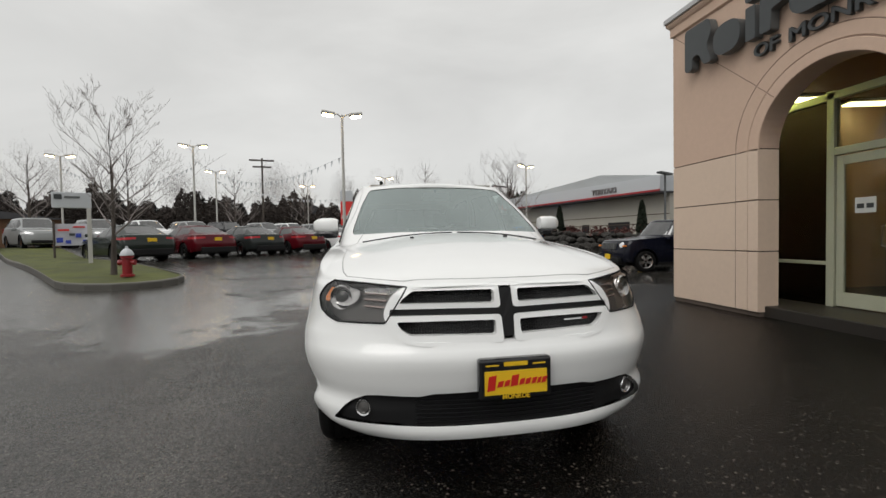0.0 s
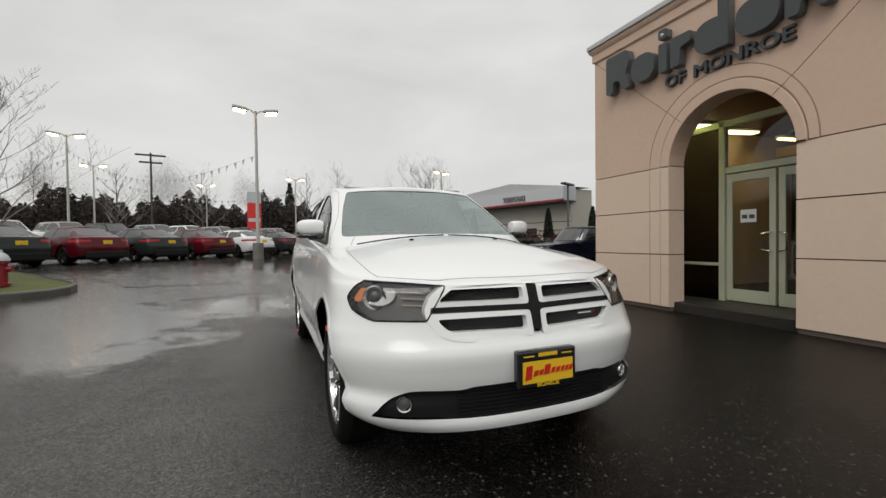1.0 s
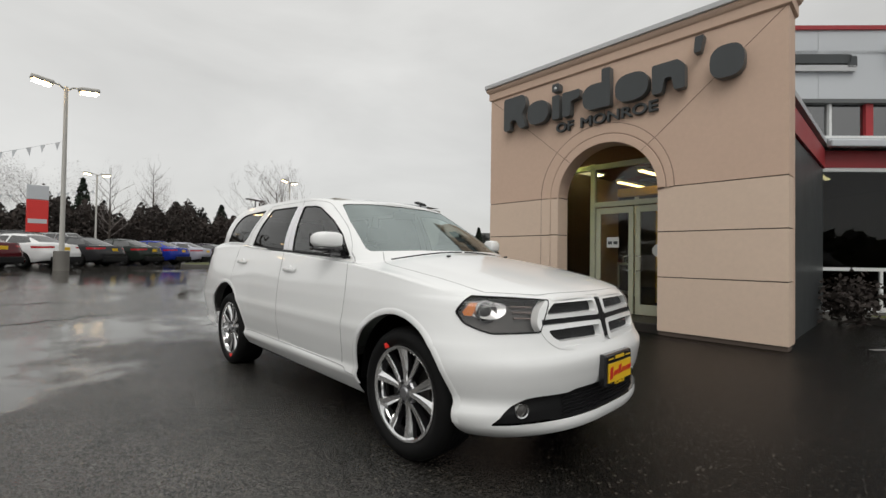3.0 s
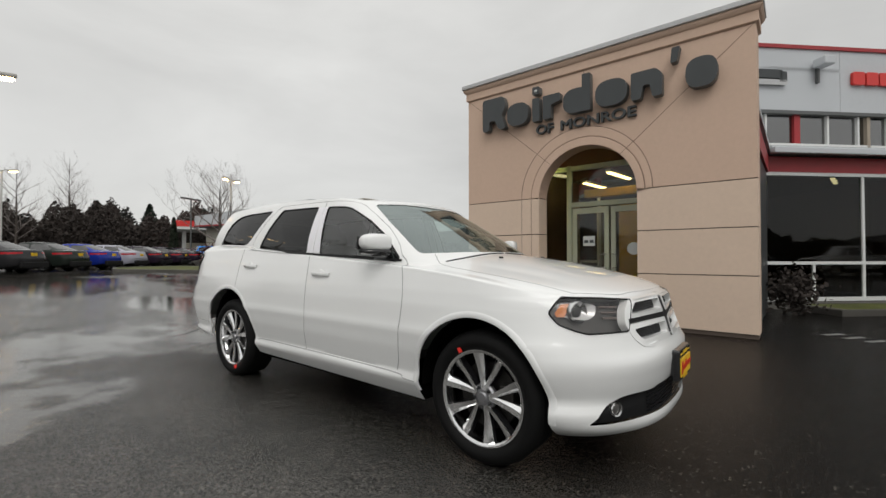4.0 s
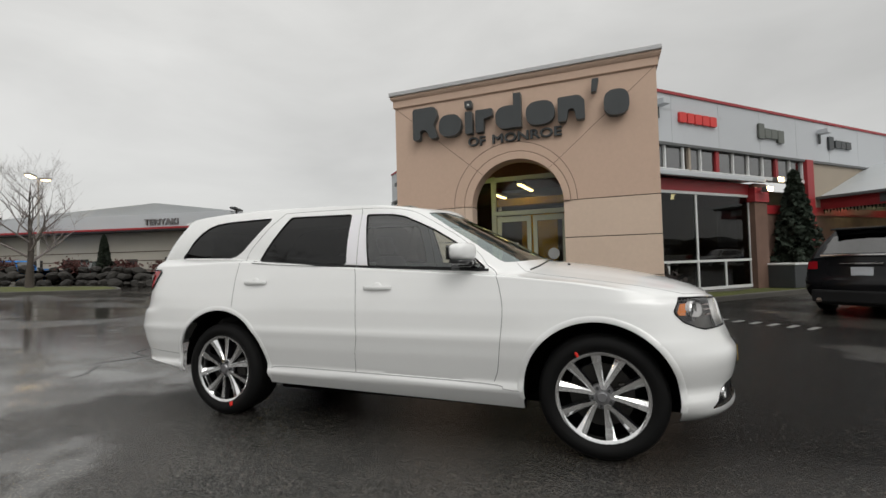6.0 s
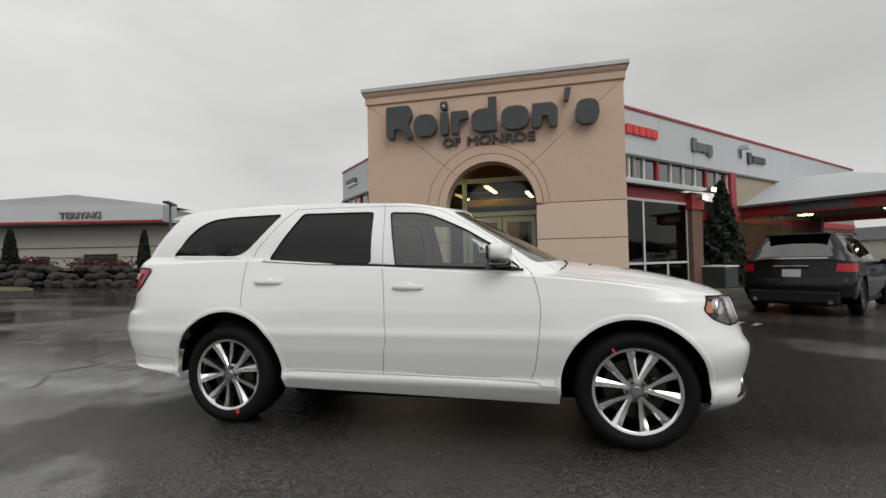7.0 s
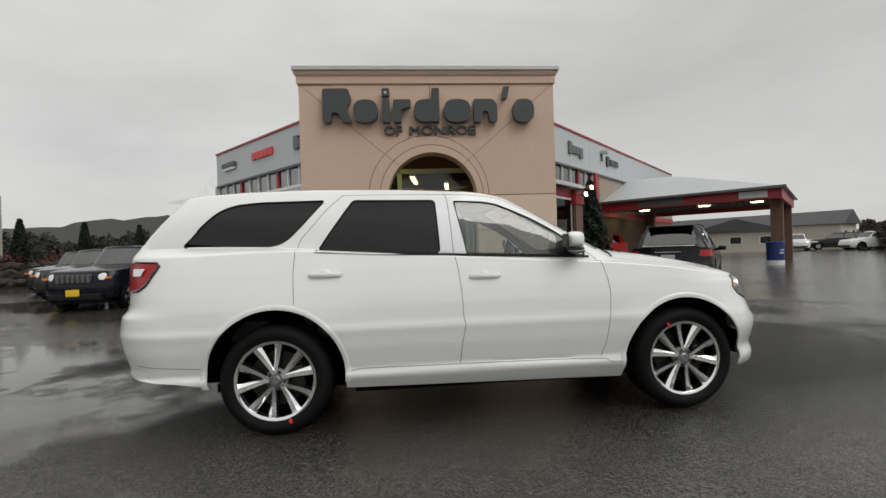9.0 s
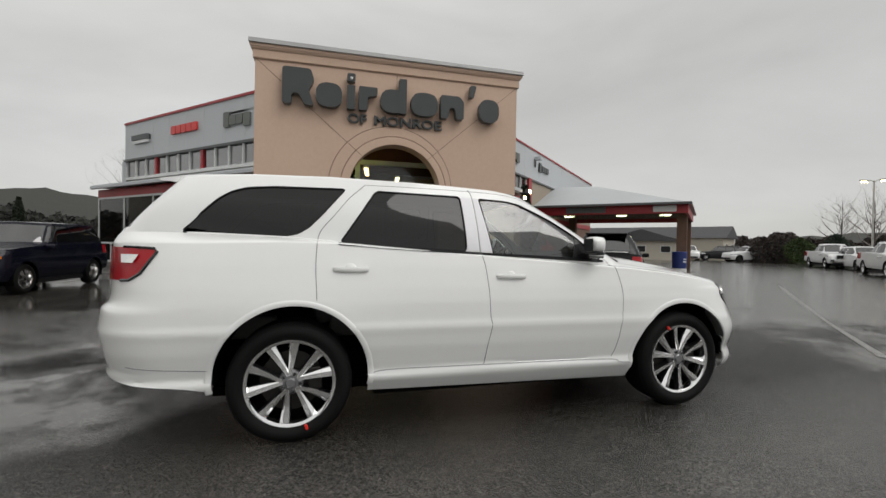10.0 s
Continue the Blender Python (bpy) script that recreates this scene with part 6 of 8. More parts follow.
def vehicle(name, label, sp, paint_key, side_windows, screen_poly, back_poly, base, tyre_r, rim_r, tail_poly, head_poly, plate_z, plate_mat=None, front_plate=None, black_to=0.0, style=2, group=""):
    """A parked vehicle with body, glass, lamps, wheels and plates; u = 0 is the front axle."""
    t = thing(name, label, "car", group=group)
    grids = shell(sp)
    feats = [("arch", "flank", [("uz", circle(0, tyre_r, tyre_r + 0.055, 20))], is_flank), ("arch", "flank", [("uz", circle(base, tyre_r, tyre_r + 0.055, 20))], is_flank),
             ("arch", "flank", [("uz", [(-tyre_r - 0.05, -0.1), (tyre_r + 0.05, -0.1), (tyre_r + 0.05, tyre_r), (-tyre_r - 0.05, tyre_r)])], is_flank),
             ("arch", "flank", [("uz", [(base - tyre_r - 0.05, -0.1), (base + tyre_r + 0.05, -0.1), (base + tyre_r + 0.05, tyre_r), (base - tyre_r - 0.05, tyre_r)])], is_flank)]
    mid_u = base / 2
    back_from = max(mid_u, max(p[0] for poly in side_windows for p in poly) - 0.62)
    feats.append(("screen", "cabin", [("xz", screen_poly)], lambda v: v.y < mid_u))
    feats.append(("back", "cabin", [("xz", back_poly)], lambda v: v.y > back_from and v.x < 0.62))
    for k, poly in enumerate(side_windows):
        feats.append(("side%d" % k, "cabin", [("uz", rounded(poly, 0.05, 3))], lambda v: v.x > 0.45))
    feats.append(("tail", "flank", [("xz", tail_poly)], lambda v: v.y > base + 0.4))
    feats.append(("head", "flank", [("xz", head_poly)], lambda v: v.y < -0.1))
    dq = cut(grids, feats)
    centre = (0, mid_u, 0.7)

    def add(nm, key, mat, shift=0.0, sides=(1, -1), lab=""):
        if not dq.get(key):
            return None
        q = quads_mesh(dq[key], sides)
        face_outwards(q, centre)
        for v in q.verts:
            v.co += v.normal * shift
        return part(nm, q, mat, t, lab, smooth=50)
    add("body", "paint", PAINTS[paint_key])
    add("windscreen", "screen", DARK_GLASS, -0.003)
    add("rear_window", "back", DARK_GLASS, -0.003)
    for k in range(len(side_windows)):
        for sgn in (1, -1):
            add("side_window", "side%d" % k, DARK_GLASS, -0.004, (sgn,))
    for sgn in (1, -1):
        add("tail_lamp", "tail", RED_LENS, 0.004, (sgn,))
        add("headlamp", "head", CLEAR_LENS, 0.004, (sgn,))
    w = max(v for _, v in sp["width"])
    n0, t0 = min(v for _, v in sp["nose"]), max(v for _, v in sp["tail"])
    part("underbody", boxes(((-w + 0.28, n0 + 0.25, 0.2), (w - 0.28, t0 - 0.25, 0.5)), ((-w + 0.06, tyre_r + 0.1, 0.2), (w - 0.06, base - tyre_r - 0.1, 0.3))), CAR_BLACK, t)
    part("cabin_trim", boxes(((-w + 0.12, 0.6, 0.45), (w - 0.12, base + 0.3, 0.9)), bevel=0.05), SEAT_CLOTH, t)
    part("rear_bumper_trim", boxes(((-w + 0.22, t0 - 0.12, 0.26), (w - 0.22, t0 + 0.012, 0.50)), bevel=0.03), CAR_BLACK, t)
    part("front_intake", boxes(((-w + 0.25, n0 - 0.012, 0.30), (w - 0.25, n0 + 0.12, 0.46)), bevel=0.03), CAR_BLACK, t)
    if plate_mat:
        tl = table(sp["tail"], plate_z)
        part("rear_plate", boxes(((-0.155, tl - 0.02, plate_z - 0.08), (0.155, tl + 0.02, plate_z + 0.08)), bevel=0.006), plate_mat, t)
    if front_plate:
        part("front_plate", boxes(((-0.155, n0 - 0.04, 0.40), (0.155, n0 - 0.012, 0.56)), bevel=0.006), front_plate, t)
    for sgn in (1, -1):
        part("door_mirror", boxes(((sgn * (w - 0.03), 0.62, 0.98), (sgn * (w + 0.17), 0.74, 1.11)), bevel=0.03), PAINTS[paint_key], t, smooth=50)
        part("door_handle", boxes(((sgn * (w - 0.02), 1.62, 0.86), (sgn * (w + 0.015), 1.82, 0.89)), bevel=0.008), PAINTS[paint_key], t)
        for u in (0.0, base):
            wheel(t, sgn * (w - 0.03), u, tyre_r, sgn, tyre_r, rim_r, 0.21, style)
            q = bmesh.new()
            r = tyre_r + 0.05
            sheet(q, [[(sgn * x, u + r * math.cos(radians(a)), tyre_r + r * math.sin(radians(a))) for x in (w - 0.01, w - 0.30)] for a in range(-20, 201, 20)])
            part("wheel_arch_liner", q, LINER, t)
    return t


def repaint(ob, key):
    for c in ob.children:
        if c.name.split(".")[0] in ("body", "door_mirror", "door_handle"):
            c.material_slots[0].link = "OBJECT"
            c.material_slots[0].material = PAINTS[key]


SEDAN = spec(-0.92, 3.90, 1.87, 0.74, 0.95, 1.02, 0.55, 0.97, 3.42, 1.07, 1.38, 2.45, 1.46, 0.56, df=0.7, dr=0.45, pr=2.9)
SEDAN_SIDE = [[(2.02, 0.98), (1.98, 1.35), (1.50, 1.35), (1.05, 1.10), (0.88, 0.97)], [(3.05, 1.08), (2.65, 1.33), (2.06, 1.36), (2.09, 0.99)]]
sedan = vehicle("sedan", "dark green sedan with yellow dealer plate on wet lot", SEDAN, "dark_green", SEDAN_SIDE, [(-0.2, 0.99), (0.66, 1.0), (0.5, 1.38), (-0.2, 1.41)], [(-0.2, 1.10), (0.60, 1.10), (0.47, 1.37), (-0.2, 1.40)],
                2.74, 0.335, 0.225, [(0.52, 0.86), (0.99, 0.83), (0.99, 0.92), (0.50, 0.935)], [(0.50, 0.62), (0.99, 0.66), (0.99, 0.76), (0.60, 0.72)], 0.82, PLATE_YELLOW, group="row of parked sedans")
REAR = Vector((0.724, -0.69))
ROW = [("dark_green", -0.5), ("red", 2.35), ("grey", 5.2), ("red", 8.1), ("white", 11.1), ("charcoal", 14.15), ("dark_green", 17.4), ("blue", 20.4), ("silver", 23.5), ("purple", 26.9), ("purple", 30.2), ("purple", 33.5), ("purple", 36.8)]
WORDS = {"dark_green": "dark green", "red": "deep red", "grey": "dark grey-green", "white": "white", "charcoal": "charcoal", "blue": "royal blue", "silver": "pale lavender-silver", "purple": "dark purple"}
for i, (key, k) in enumerate(ROW):
    rx, ry = 0.88 * (-8.9 + 0.69 * k), 0.88 * (20.5 + 0.724 * k)
    hx, hy = rx - 3.92 * REAR.x, ry - 3.92 * REAR.y
    m = pose(hx, hy, gz(rx, ry), 0, 0, -133.6)
    if i == 0:
        sedan.matrix_basis = m
        ob = sedan
    else:
        ob = copy_thing(sedan, m)
        repaint(ob, key)
    ob["label"] = WORDS[key] + " sedan with yellow dealer plate on wet lot"

CROSS = spec(-0.90, 3.78, 1.88, 0.92, 1.08, 1.12, 0.55, 1.10, 3.62, 1.16, 1.20, 3.30, 1.70, 0.60, dr=0.30)
CROSS_SIDE = [[(1.90, 1.13), (1.88, 1.58), (1.35, 1.57), (1.00, 1.33), (0.85, 1.12)], [(2.80, 1.16), (2.72, 1.57), (1.95, 1.58), (1.97, 1.13)], [(3.35, 1.22), (3.15, 1.54), (2.80, 1.56), (2.87, 1.18)]]
cross = vehicle("parked_suv", "silver-grey SUV parked in a far row", CROSS, "light_grey", CROSS_SIDE, [(-0.2, 1.13), (0.66, 1.13), (0.54, 1.60), (-0.2, 1.63)], [(-0.2, 1.20), (0.62, 1.20), (0.52, 1.56), (-0.2, 1.58)],
                2.75, 0.36, 0.235, [(0.62, 0.90), (0.99, 0.88), (0.99, 1.10), (0.66, 1.10)], [(0.55, 0.74), (0.99, 0.76), (0.99, 0.88), (0.60, 0.88)], 0.80, PLATE_WHITE, group="far rows of SUVs")
first = True
for k, key in ((-4.0, "white"), (-1.0, "light_grey"), (2.2, "light_grey"), (5.0, "white"), (8.2, "light_grey"), (11.0, "charcoal"), (14.5, "light_grey"), (17.2, "white"), (20.5, "light_grey"), (24.0, "charcoal"), (27.5, "light_grey")):
    rx, ry = 0.9 * (-8.9 + 0.69 * k) - 0.724 * 11.5, 0.9 * (20.5 + 0.724 * k) + 0.69 * 11.5
    m = pose(rx, ry, gz(rx, ry) + 0.05, 0, 0, 46.4)
    ob = cross if first else copy_thing(cross, m)
    if first:
        ob.matrix_basis = m
    first = False
    repaint(ob, key)
    ob["label"] = {"white": "white SUV", "light_grey": "silver-grey SUV", "charcoal": "charcoal SUV"}[key] + " parked in a far row"
for x, y, a, key, lab in ((-19.5, 30.5, 60, "white", "white SUV beside the grass island"), (-23.0, 36.0, 60, "white", "white SUV parked near the brown building"), (16.3, 41.5, 80, "bright_blue", "bright blue hatchback behind the bare tree"), (19.5, 37.5, 100, "dark_green", "dark green SUV below the rock wall"),
                          (36.4, -33.4, -130, "white", "white SUV far across the lot"), (32.9, -35.5, 168, "white", "white SUV at the edge of the lot"), (38.0, -37.1, 140, "charcoal", "charcoal SUV at the edge of the lot"), (17.4, -29.8, -130, "white", "white crossover in the far row")):
    ob = copy_thing(cross, pose(x, y, gz(x, y), 0, 0, a))
    repaint(ob, key)
    ob["label"] = lab

# dark luxury SUV, tail towards the white car
BIG = spec(-0.92, 3.86, 1.93, 0.90, 1.06, 1.12, 0.50, 1.08, 3.70, 1.16, 1.15, 3.25, 1.70, 0.60, dr=0.42, pr=2.7, bottom=0.28)
BIG_SIDE = [[(1.95, 1.12), (1.92, 1.56), (1.30, 1.54), (0.95, 1.30), (0.80, 1.10)], [(2.90, 1.16), (2.70, 1.56), (1.99, 1.57), (2.01, 1.13)], [(3.45, 1.24), (3.15, 1.50), (2.86, 1.54), (3.00, 1.18)]]
dark_suv = vehicle("luxury_suv", "black luxury SUV with red tail lamps", BIG, "black", BIG_SIDE, [(-0.2, 1.11), (0.68, 1.11), (0.54, 1.58), (-0.2, 1.62)], [(-0.2, 1.20), (0.68, 1.20), (0.54, 1.55), (-0.2, 1.58)],
                   2.855, 0.375, 0.24, [(0.68, 0.90), (0.99, 0.88), (0.99, 1.04), (0.70, 1.05)], [(0.50, 0.72), (0.99, 0.74), (0.99, 0.88), (0.60, 0.88)], 0.86, PLATE_WHITE, style=2)
dark_suv.matrix_basis = pose(9.89, -4.17, 0, 0, 0, 50.5)
part("bright_strip", boxes(((-0.60, 3.70, 1.150), (0.60, 3.80, 1.182)), bevel=0.006), CHROME, dark_suv)
part("badge_bar", boxes(((-0.30, 3.80, 1.00), (0.30, 3.83, 1.02))), CHROME, dark_suv)
part("roof_spoiler", boxes(((-0.55, 3.15, 1.655), (0.55, 3.42, 1.69)), bevel=0.012), PAINTS["black"], dark_suv)
for sgn in (1, -1):
    q = bmesh.new()
    cyl(q, 0.045, 0.045, (sgn * 0.62, 3.70, 0.30), (sgn * 0.62, 3.90, 0.30), 14)
    part("tailpipe", q, CHROME, dark_suv)
    q = bmesh.new()
    tube(q, [(sgn * 0.60, 1.1, 1.68), (sgn * 0.615, 1.4, 1.715), (sgn * 0.61, 2.9, 1.715), (sgn * 0.58, 3.15, 1.68)], 0.014, 6)
    part("roof_rail", q, CAR_BLACK, dark_suv)

# boxy compact 4x4s, noses to the lane
BOXY = spec(-0.78, 3.42, 1.76, 0.98, 1.10, 1.12, 0.52, 1.12, 3.36, 1.15, 0.95, 3.12, 1.66, 0.64, df=0.38, dr=0.20, pr=5.0, bottom=0.30, drop=0.0)
BOXY_SIDE = [[(1.72, 1.15), (1.70, 1.55), (1.10, 1.55), (0.80, 1.15)], [(2.55, 1.16), (2.52, 1.55), (1.78, 1.56), (1.80, 1.15)], [(3.20, 1.17), (3.12, 1.53), (2.62, 1.55), (2.66, 1.17)]]
boxy = vehicle("boxy_compact_suv", "navy boxy compact SUV with yellow front plate", BOXY, "navy", BOXY_SIDE, [(-0.2, 1.15), (0.70, 1.15), (0.60, 1.56), (-0.2, 1.58)], [(-0.2, 1.20), (0.64, 1.20), (0.58, 1.54), (-0.2, 1.56)],
               2.635, 0.34, 0.22, [(0.66, 0.85), (0.99, 0.85), (0.99, 1.08), (0.66, 1.08)], circle(0.61, 0.86, 0.085, 14), 0.8, None, PLATE_YELLOW, style=0, group="boxy SUVs by the showroom")
part("slotted_grille", boxes(*[((-0.40 + 0.12 * k, -0.80, 0.72), (-0.33 + 0.12 * k, -0.66, 0.92)) for k in range(7)], bevel=0.01), SIGN_EDGE, boxy)
for sgn in (1, -1):
    part("amber_marker", boxes(((sgn * 0.70, -0.70, 0.80), (sgn * 0.80, -0.60, 0.85)), bevel=0.01), AMBER, boxy)
boxy.matrix_basis = pose(8.3, 12.9, 0.0, 0, 0, -92)
ob = copy_thing(boxy, pose(11.35, 15.7, gz(11.35, 15.7), 0, 0, -88))
repaint(ob, "charcoal")
ob["label"] = "charcoal boxy compact SUV with yellow front plate"
ob = copy_thing(boxy, pose(14.5, 18.5, gz(14.5, 18.5), 0, 0, -86))
repaint(ob, "grey")
ob["label"] = "grey boxy compact SUV with yellow front plate"

# pickups
PICK = spec(-0.98, 4.75, 2.0, 1.05, 1.22, 1.30, 0.62, 1.24, 2.75, 1.28, 1.25, 2.55, 1.90, 0.66, df=0.40, dr=0.15, pr=6.0, bottom=0.40, drop=0.0)
PICK_SIDE = [[(1.72, 1.28), (1.70, 1.76), (1.30, 1.76), (0.92, 1.28)], [(2.50, 1.30), (2.42, 1.76), (1.78, 1.77), (1.80, 1.28)]]
pickup = vehicle("pickup_truck", "white crew-cab pickup truck on wet lot", PICK, "white", PICK_SIDE, [(-0.2, 1.27), (0.74, 1.27), (0.62, 1.78), (-0.2, 1.81)], [(-0.2, 1.34), (0.68, 1.34), (0.60, 1.74), (-0.2, 1.76)],
                 3.55, 0.40, 0.25, [(0.80, 0.85), (0.99, 0.85), (0.99, 1.25), (0.80, 1.25)], [(0.60, 0.82), (0.99, 0.82), (0.99, 1.00), (0.60, 1.00)], 0.7, None, None, style=0, group="far pickups")
part("front_bumper", boxes(((-0.92, -1.06, 0.50), (0.92, -0.92, 0.72)), bevel=0.03), CHROME, pickup)
part("front_grille", boxes(((-0.56, -0.995, 0.76), (0.56, -0.90, 1.02)), bevel=0.02), CAR_BLACK, pickup)
pickup.matrix_basis = pose(11.5, -22.5, 0, 0, 0, -135)
ob = copy_thing(pickup, pose(24.5, -8.4, 0, 0, 0, 66))
repaint(ob, "bright_red")
ob["label"] = "bright red pickup truck under the drive canopy"
ob = copy_thing(pickup, pose(20.2, -31.2, 0, 0, 0, -130))
ob["label"] = "white pickup truck in the far row"

# ---- lot furniture, planting, distance ----
BARK = material("wet_bark", (0.075, 0.062, 0.052), 0.85, vary=0.3, scale=10, bump=0.4)
TWIG = material("brown_twigs", (0.20, 0.175, 0.165), 0.9, vary=0.25)
NEEDLE = material("dark_conifer_needles", (0.026, 0.040, 0.025), 0.85, vary=0.45, scale=3)
WOOD_DARK = material("dark_winter_woods", (0.017, 0.016, 0.013), 0.95, vary=0.5, scale=0.4)
WOOD_BROWN = material("brown_winter_woods", (0.046, 0.036, 0.031), 0.95, vary=0.4, scale=0.4)
HILL = material("forested_hill", (0.034, 0.035, 0.030), 0.95, vary=0.35, scale=0.5, bump=1.0, bump_scale=1.5)
CYPRESS = material("clipped_cypress", (0.014, 0.022, 0.010), 0.85, vary=0.4, scale=5)
ROCK = material("dark_wet_rock", (0.024, 0.022, 0.019), 0.85, vary=0.45, scale=5, bump=0.6, bump_scale=25, per_object=0.5)
HEDGE_RED = material("reddish_shrub", (0.085, 0.030, 0.025), 0.9, vary=0.4, scale=6)
POLE_GREY = material("pale_pole_paint", (0.46, 0.45, 0.42), 0.5, vary=0.1)
CREAM = material("cream_siding", (0.48, 0.44, 0.37), 0.8, vary=0.08, scale=2)
BEIGE_BLOCK = material("beige_block_wall", (0.42, 0.40, 0.35), 0.85, vary=0.08, scale=2)
ROOF_DARK = material("dark_shingle_roof", (0.07, 0.07, 0.075), 0.85, vary=0.2, scale=6)
HYDRANT_RED = material("red_hydrant_paint", (0.22, 0.008, 0.012), 0.4, vary=0.15)
NAVY_WRAP = material("navy_vinyl_wrap", (0.015, 0.03, 0.14), 0.35, vary=0.1)
LINE_WHITE = material("worn_white_road_paint", (0.22, 0.22, 0.21), 0.5, vary=0.6, scale=30)
CRACK = material("tar_seam", (0.008, 0.008, 0.008), 0.25, vary=0.2)
rng = random.Random(7)


def island(name, outline, label, top=GRASS):
    """A kerbed island with planted top; outline in plan, counter-clockwise."""
    t = thing(name, label, "kerb island", kind="structure")
    q = bmesh.new()
    n = len(outline)
    c = Vector((sum(p[0] for p in outline) / n, sum(p[1] for p in outline) / n))
    def ring(k, dz):
        return [q.verts.new(((lambda p: (p.x, p.y, gz(p.x, p.y) + dz))(c + (Vector(p) - c) * 1.0 + (c - Vector(p)).normalized() * k))) for p in outline]
    r = [ring(0, -0.03), ring(0.0, 0.12), ring(0.02, 0.14), ring(0.15, 0.14), ring(0.16, 0.10)]
    for a, b in zip(r, r[1:]):
        for i in range(n):
            q.faces.new((a[i], a[(i + 1) % n], b[(i + 1) % n], b[i]))
    bmesh.ops.recalc_face_normals(q, faces=q.faces)
    part("kerb", q, KERB, t)
    q = bmesh.new()
    rows = []
    for k in range(7):
        f = k / 6
        rows.append([(lambda p: (p.x, p.y, gz(p.x, p.y) + 0.12 + 0.05 * f + rng.uniform(-0.012, 0.012)))(c + (Vector(p) + (c - Vector(p)).normalized() * 0.155 - c) * (1 - f)) for p in outline + outline[:1]])
    sheet(q, rows)
    bmesh.ops.remove_doubles(q, verts=q.verts, dist=0.03)
    bmesh.ops.recalc_face_normals(q, faces=q.faces)
    part("turf", q, top, t)
    return t


def strip(p0, p1, hw, n=8):
    a, b = Vector(p0), Vector(p1)
    d = (b - a).normalized()
    m = Vector((-d.y, d.x))
    out = []
    for c, s in ((b, 1), (a, -1)):
        for k in range(n + 1):
            t = math.pi * k / n - math.pi / 2
            out.append(tuple(c + (d * math.cos(t) * s + m * math.sin(t) * s) * hw))
    dense = []
    for i, p in enumerate(out):
        q = Vector(out[(i + 1) % len(out)])
        p = Vector(p)
        k = max(1, int((q - p).length / 2))
        dense += [tuple(p.lerp(q, j / k)) for j in range(k)]
    return dense


island("grass_island", strip((-5.75, 11.0), (-18.0, 26.0), 1.2), "narrow grass island with concrete kerb")
island("tree_island", rounded([(3.5, 27.2), (11.5, 25.6), (13.5, 29.5), (9.0, 33.5), (4.5, 31.5)], 1.2), "grass island with concrete kerb round a bare tree")
island("lawn_strip", [tuple((RIGHT @ Vector((a, b, 0)))[:2]) for a, b in ((1.6, -3.15), (3.0, -3.15), (4.5, -3.15), (6.0, -3.15), (7.6, -3.1), (7.6, -2.0), (6.0, -1.98), (4.5, -1.98), (3.0, -1.98), (1.6, -1.98))], "lawn strip with kerb below the showroom windows")


def bare_tree(name, label, x, y, h, spread, seed, trunk_r, z0, twigs=4, depth=5):
    """A leafless tree: tapered trunk, limbs and fine twigs."""
    r = random.Random(seed)
    t = thing(name, label, "tree", Matrix.Translation((x, y, z0)))
    q = bmesh.new()
    pts = [Vector((0, 0, -0.1)), Vector((0.02, 0.01, h * 0.15)), Vector((0.05, -0.02, h * 0.35)), Vector((0.02, 0.03, h * 0.6)), Vector((0, 0, h * 0.85)), Vector((0.05, 0.02, h))]
    tube(q, pts, [trunk_r * 1.25, trunk_r, trunk_r * 0.8, trunk_r * 0.5, trunk_r * 0.25, trunk_r * 0.06], 8)
    part("trunk", q, BARK, t, smooth=60)
    q = bmesh.new()
    def branch(p, d, length, rad, level):
        steps = 4
        line, rr = [p], [rad]
        for k in range(steps):
            d = (d + Vector((r.uniform(-0.18, 0.18), r.uniform(-0.18, 0.18), r.uniform(-0.02, 0.16)))).normalized()
            p = p + d * length / steps
            line.append(p)
            rr.append(max(0.0022, rad * (1 - 0.8 * (k + 1) / steps)))
        tube(q, line, rr, 4 if level > 1 else 5)
        if level < depth - 2:
            for k in range(twigs):
                i = r.randint(1, steps)
                a = r.uniform(0, 2 * math.pi)
                side = Vector((math.cos(a), math.sin(a), r.uniform(0.0, 0.7)))
                branch(line[i], (d * 0.9 + side * 0.8).normalized(), length * r.uniform(0.4, 0.65), rr[i] * 0.75, level + 1)
    n = int(10 + h)
    for k in range(n):
        f = 0.24 + 0.70 * k / n
        a = k * 2.4 + r.uniform(-0.3, 0.3)
        up = 0.55 + 0.5 * f
        d = Vector((math.cos(a), math.sin(a), up)).normalized()
        branch(Vector((0.03, 0, h * f)), d, spread * (1.15 - 0.75 * f), trunk_r * 0.5 * (1.1 - f), 0)
    part("crown", q, TWIG, t, "fine leafless branches")
    return t


bare_tree("bare_street_tree", "slender leafless tree on the grass island", -6.3, 11.65, 3.85, 1.75, 3, 0.058, 0.46)
bare_tree("bare_lot_tree", "leafless spreading tree on kerbed grass island", 9.75, 30.0, 5.4, 3.3, 5, 0.16, 0.45)
for x, y, h, s in ((-16, 55, 9, 11), (-9, 62, 10, 12), (-30, 44, 9, 13), (-26, 52, 11, 14), (4, 66, 11, 15), (-3, 70, 10, 16), (9, 70, 13, 17), (27.3, -46.6, 6, 18), (40, -62, 8, 19), (44, 24, 9, 20)):
    bare_tree("bare_far_tree", "leafless tree standing before the woods", x, y, h, 3.6, s, 0.16, 0.3, twigs=4, depth=4)


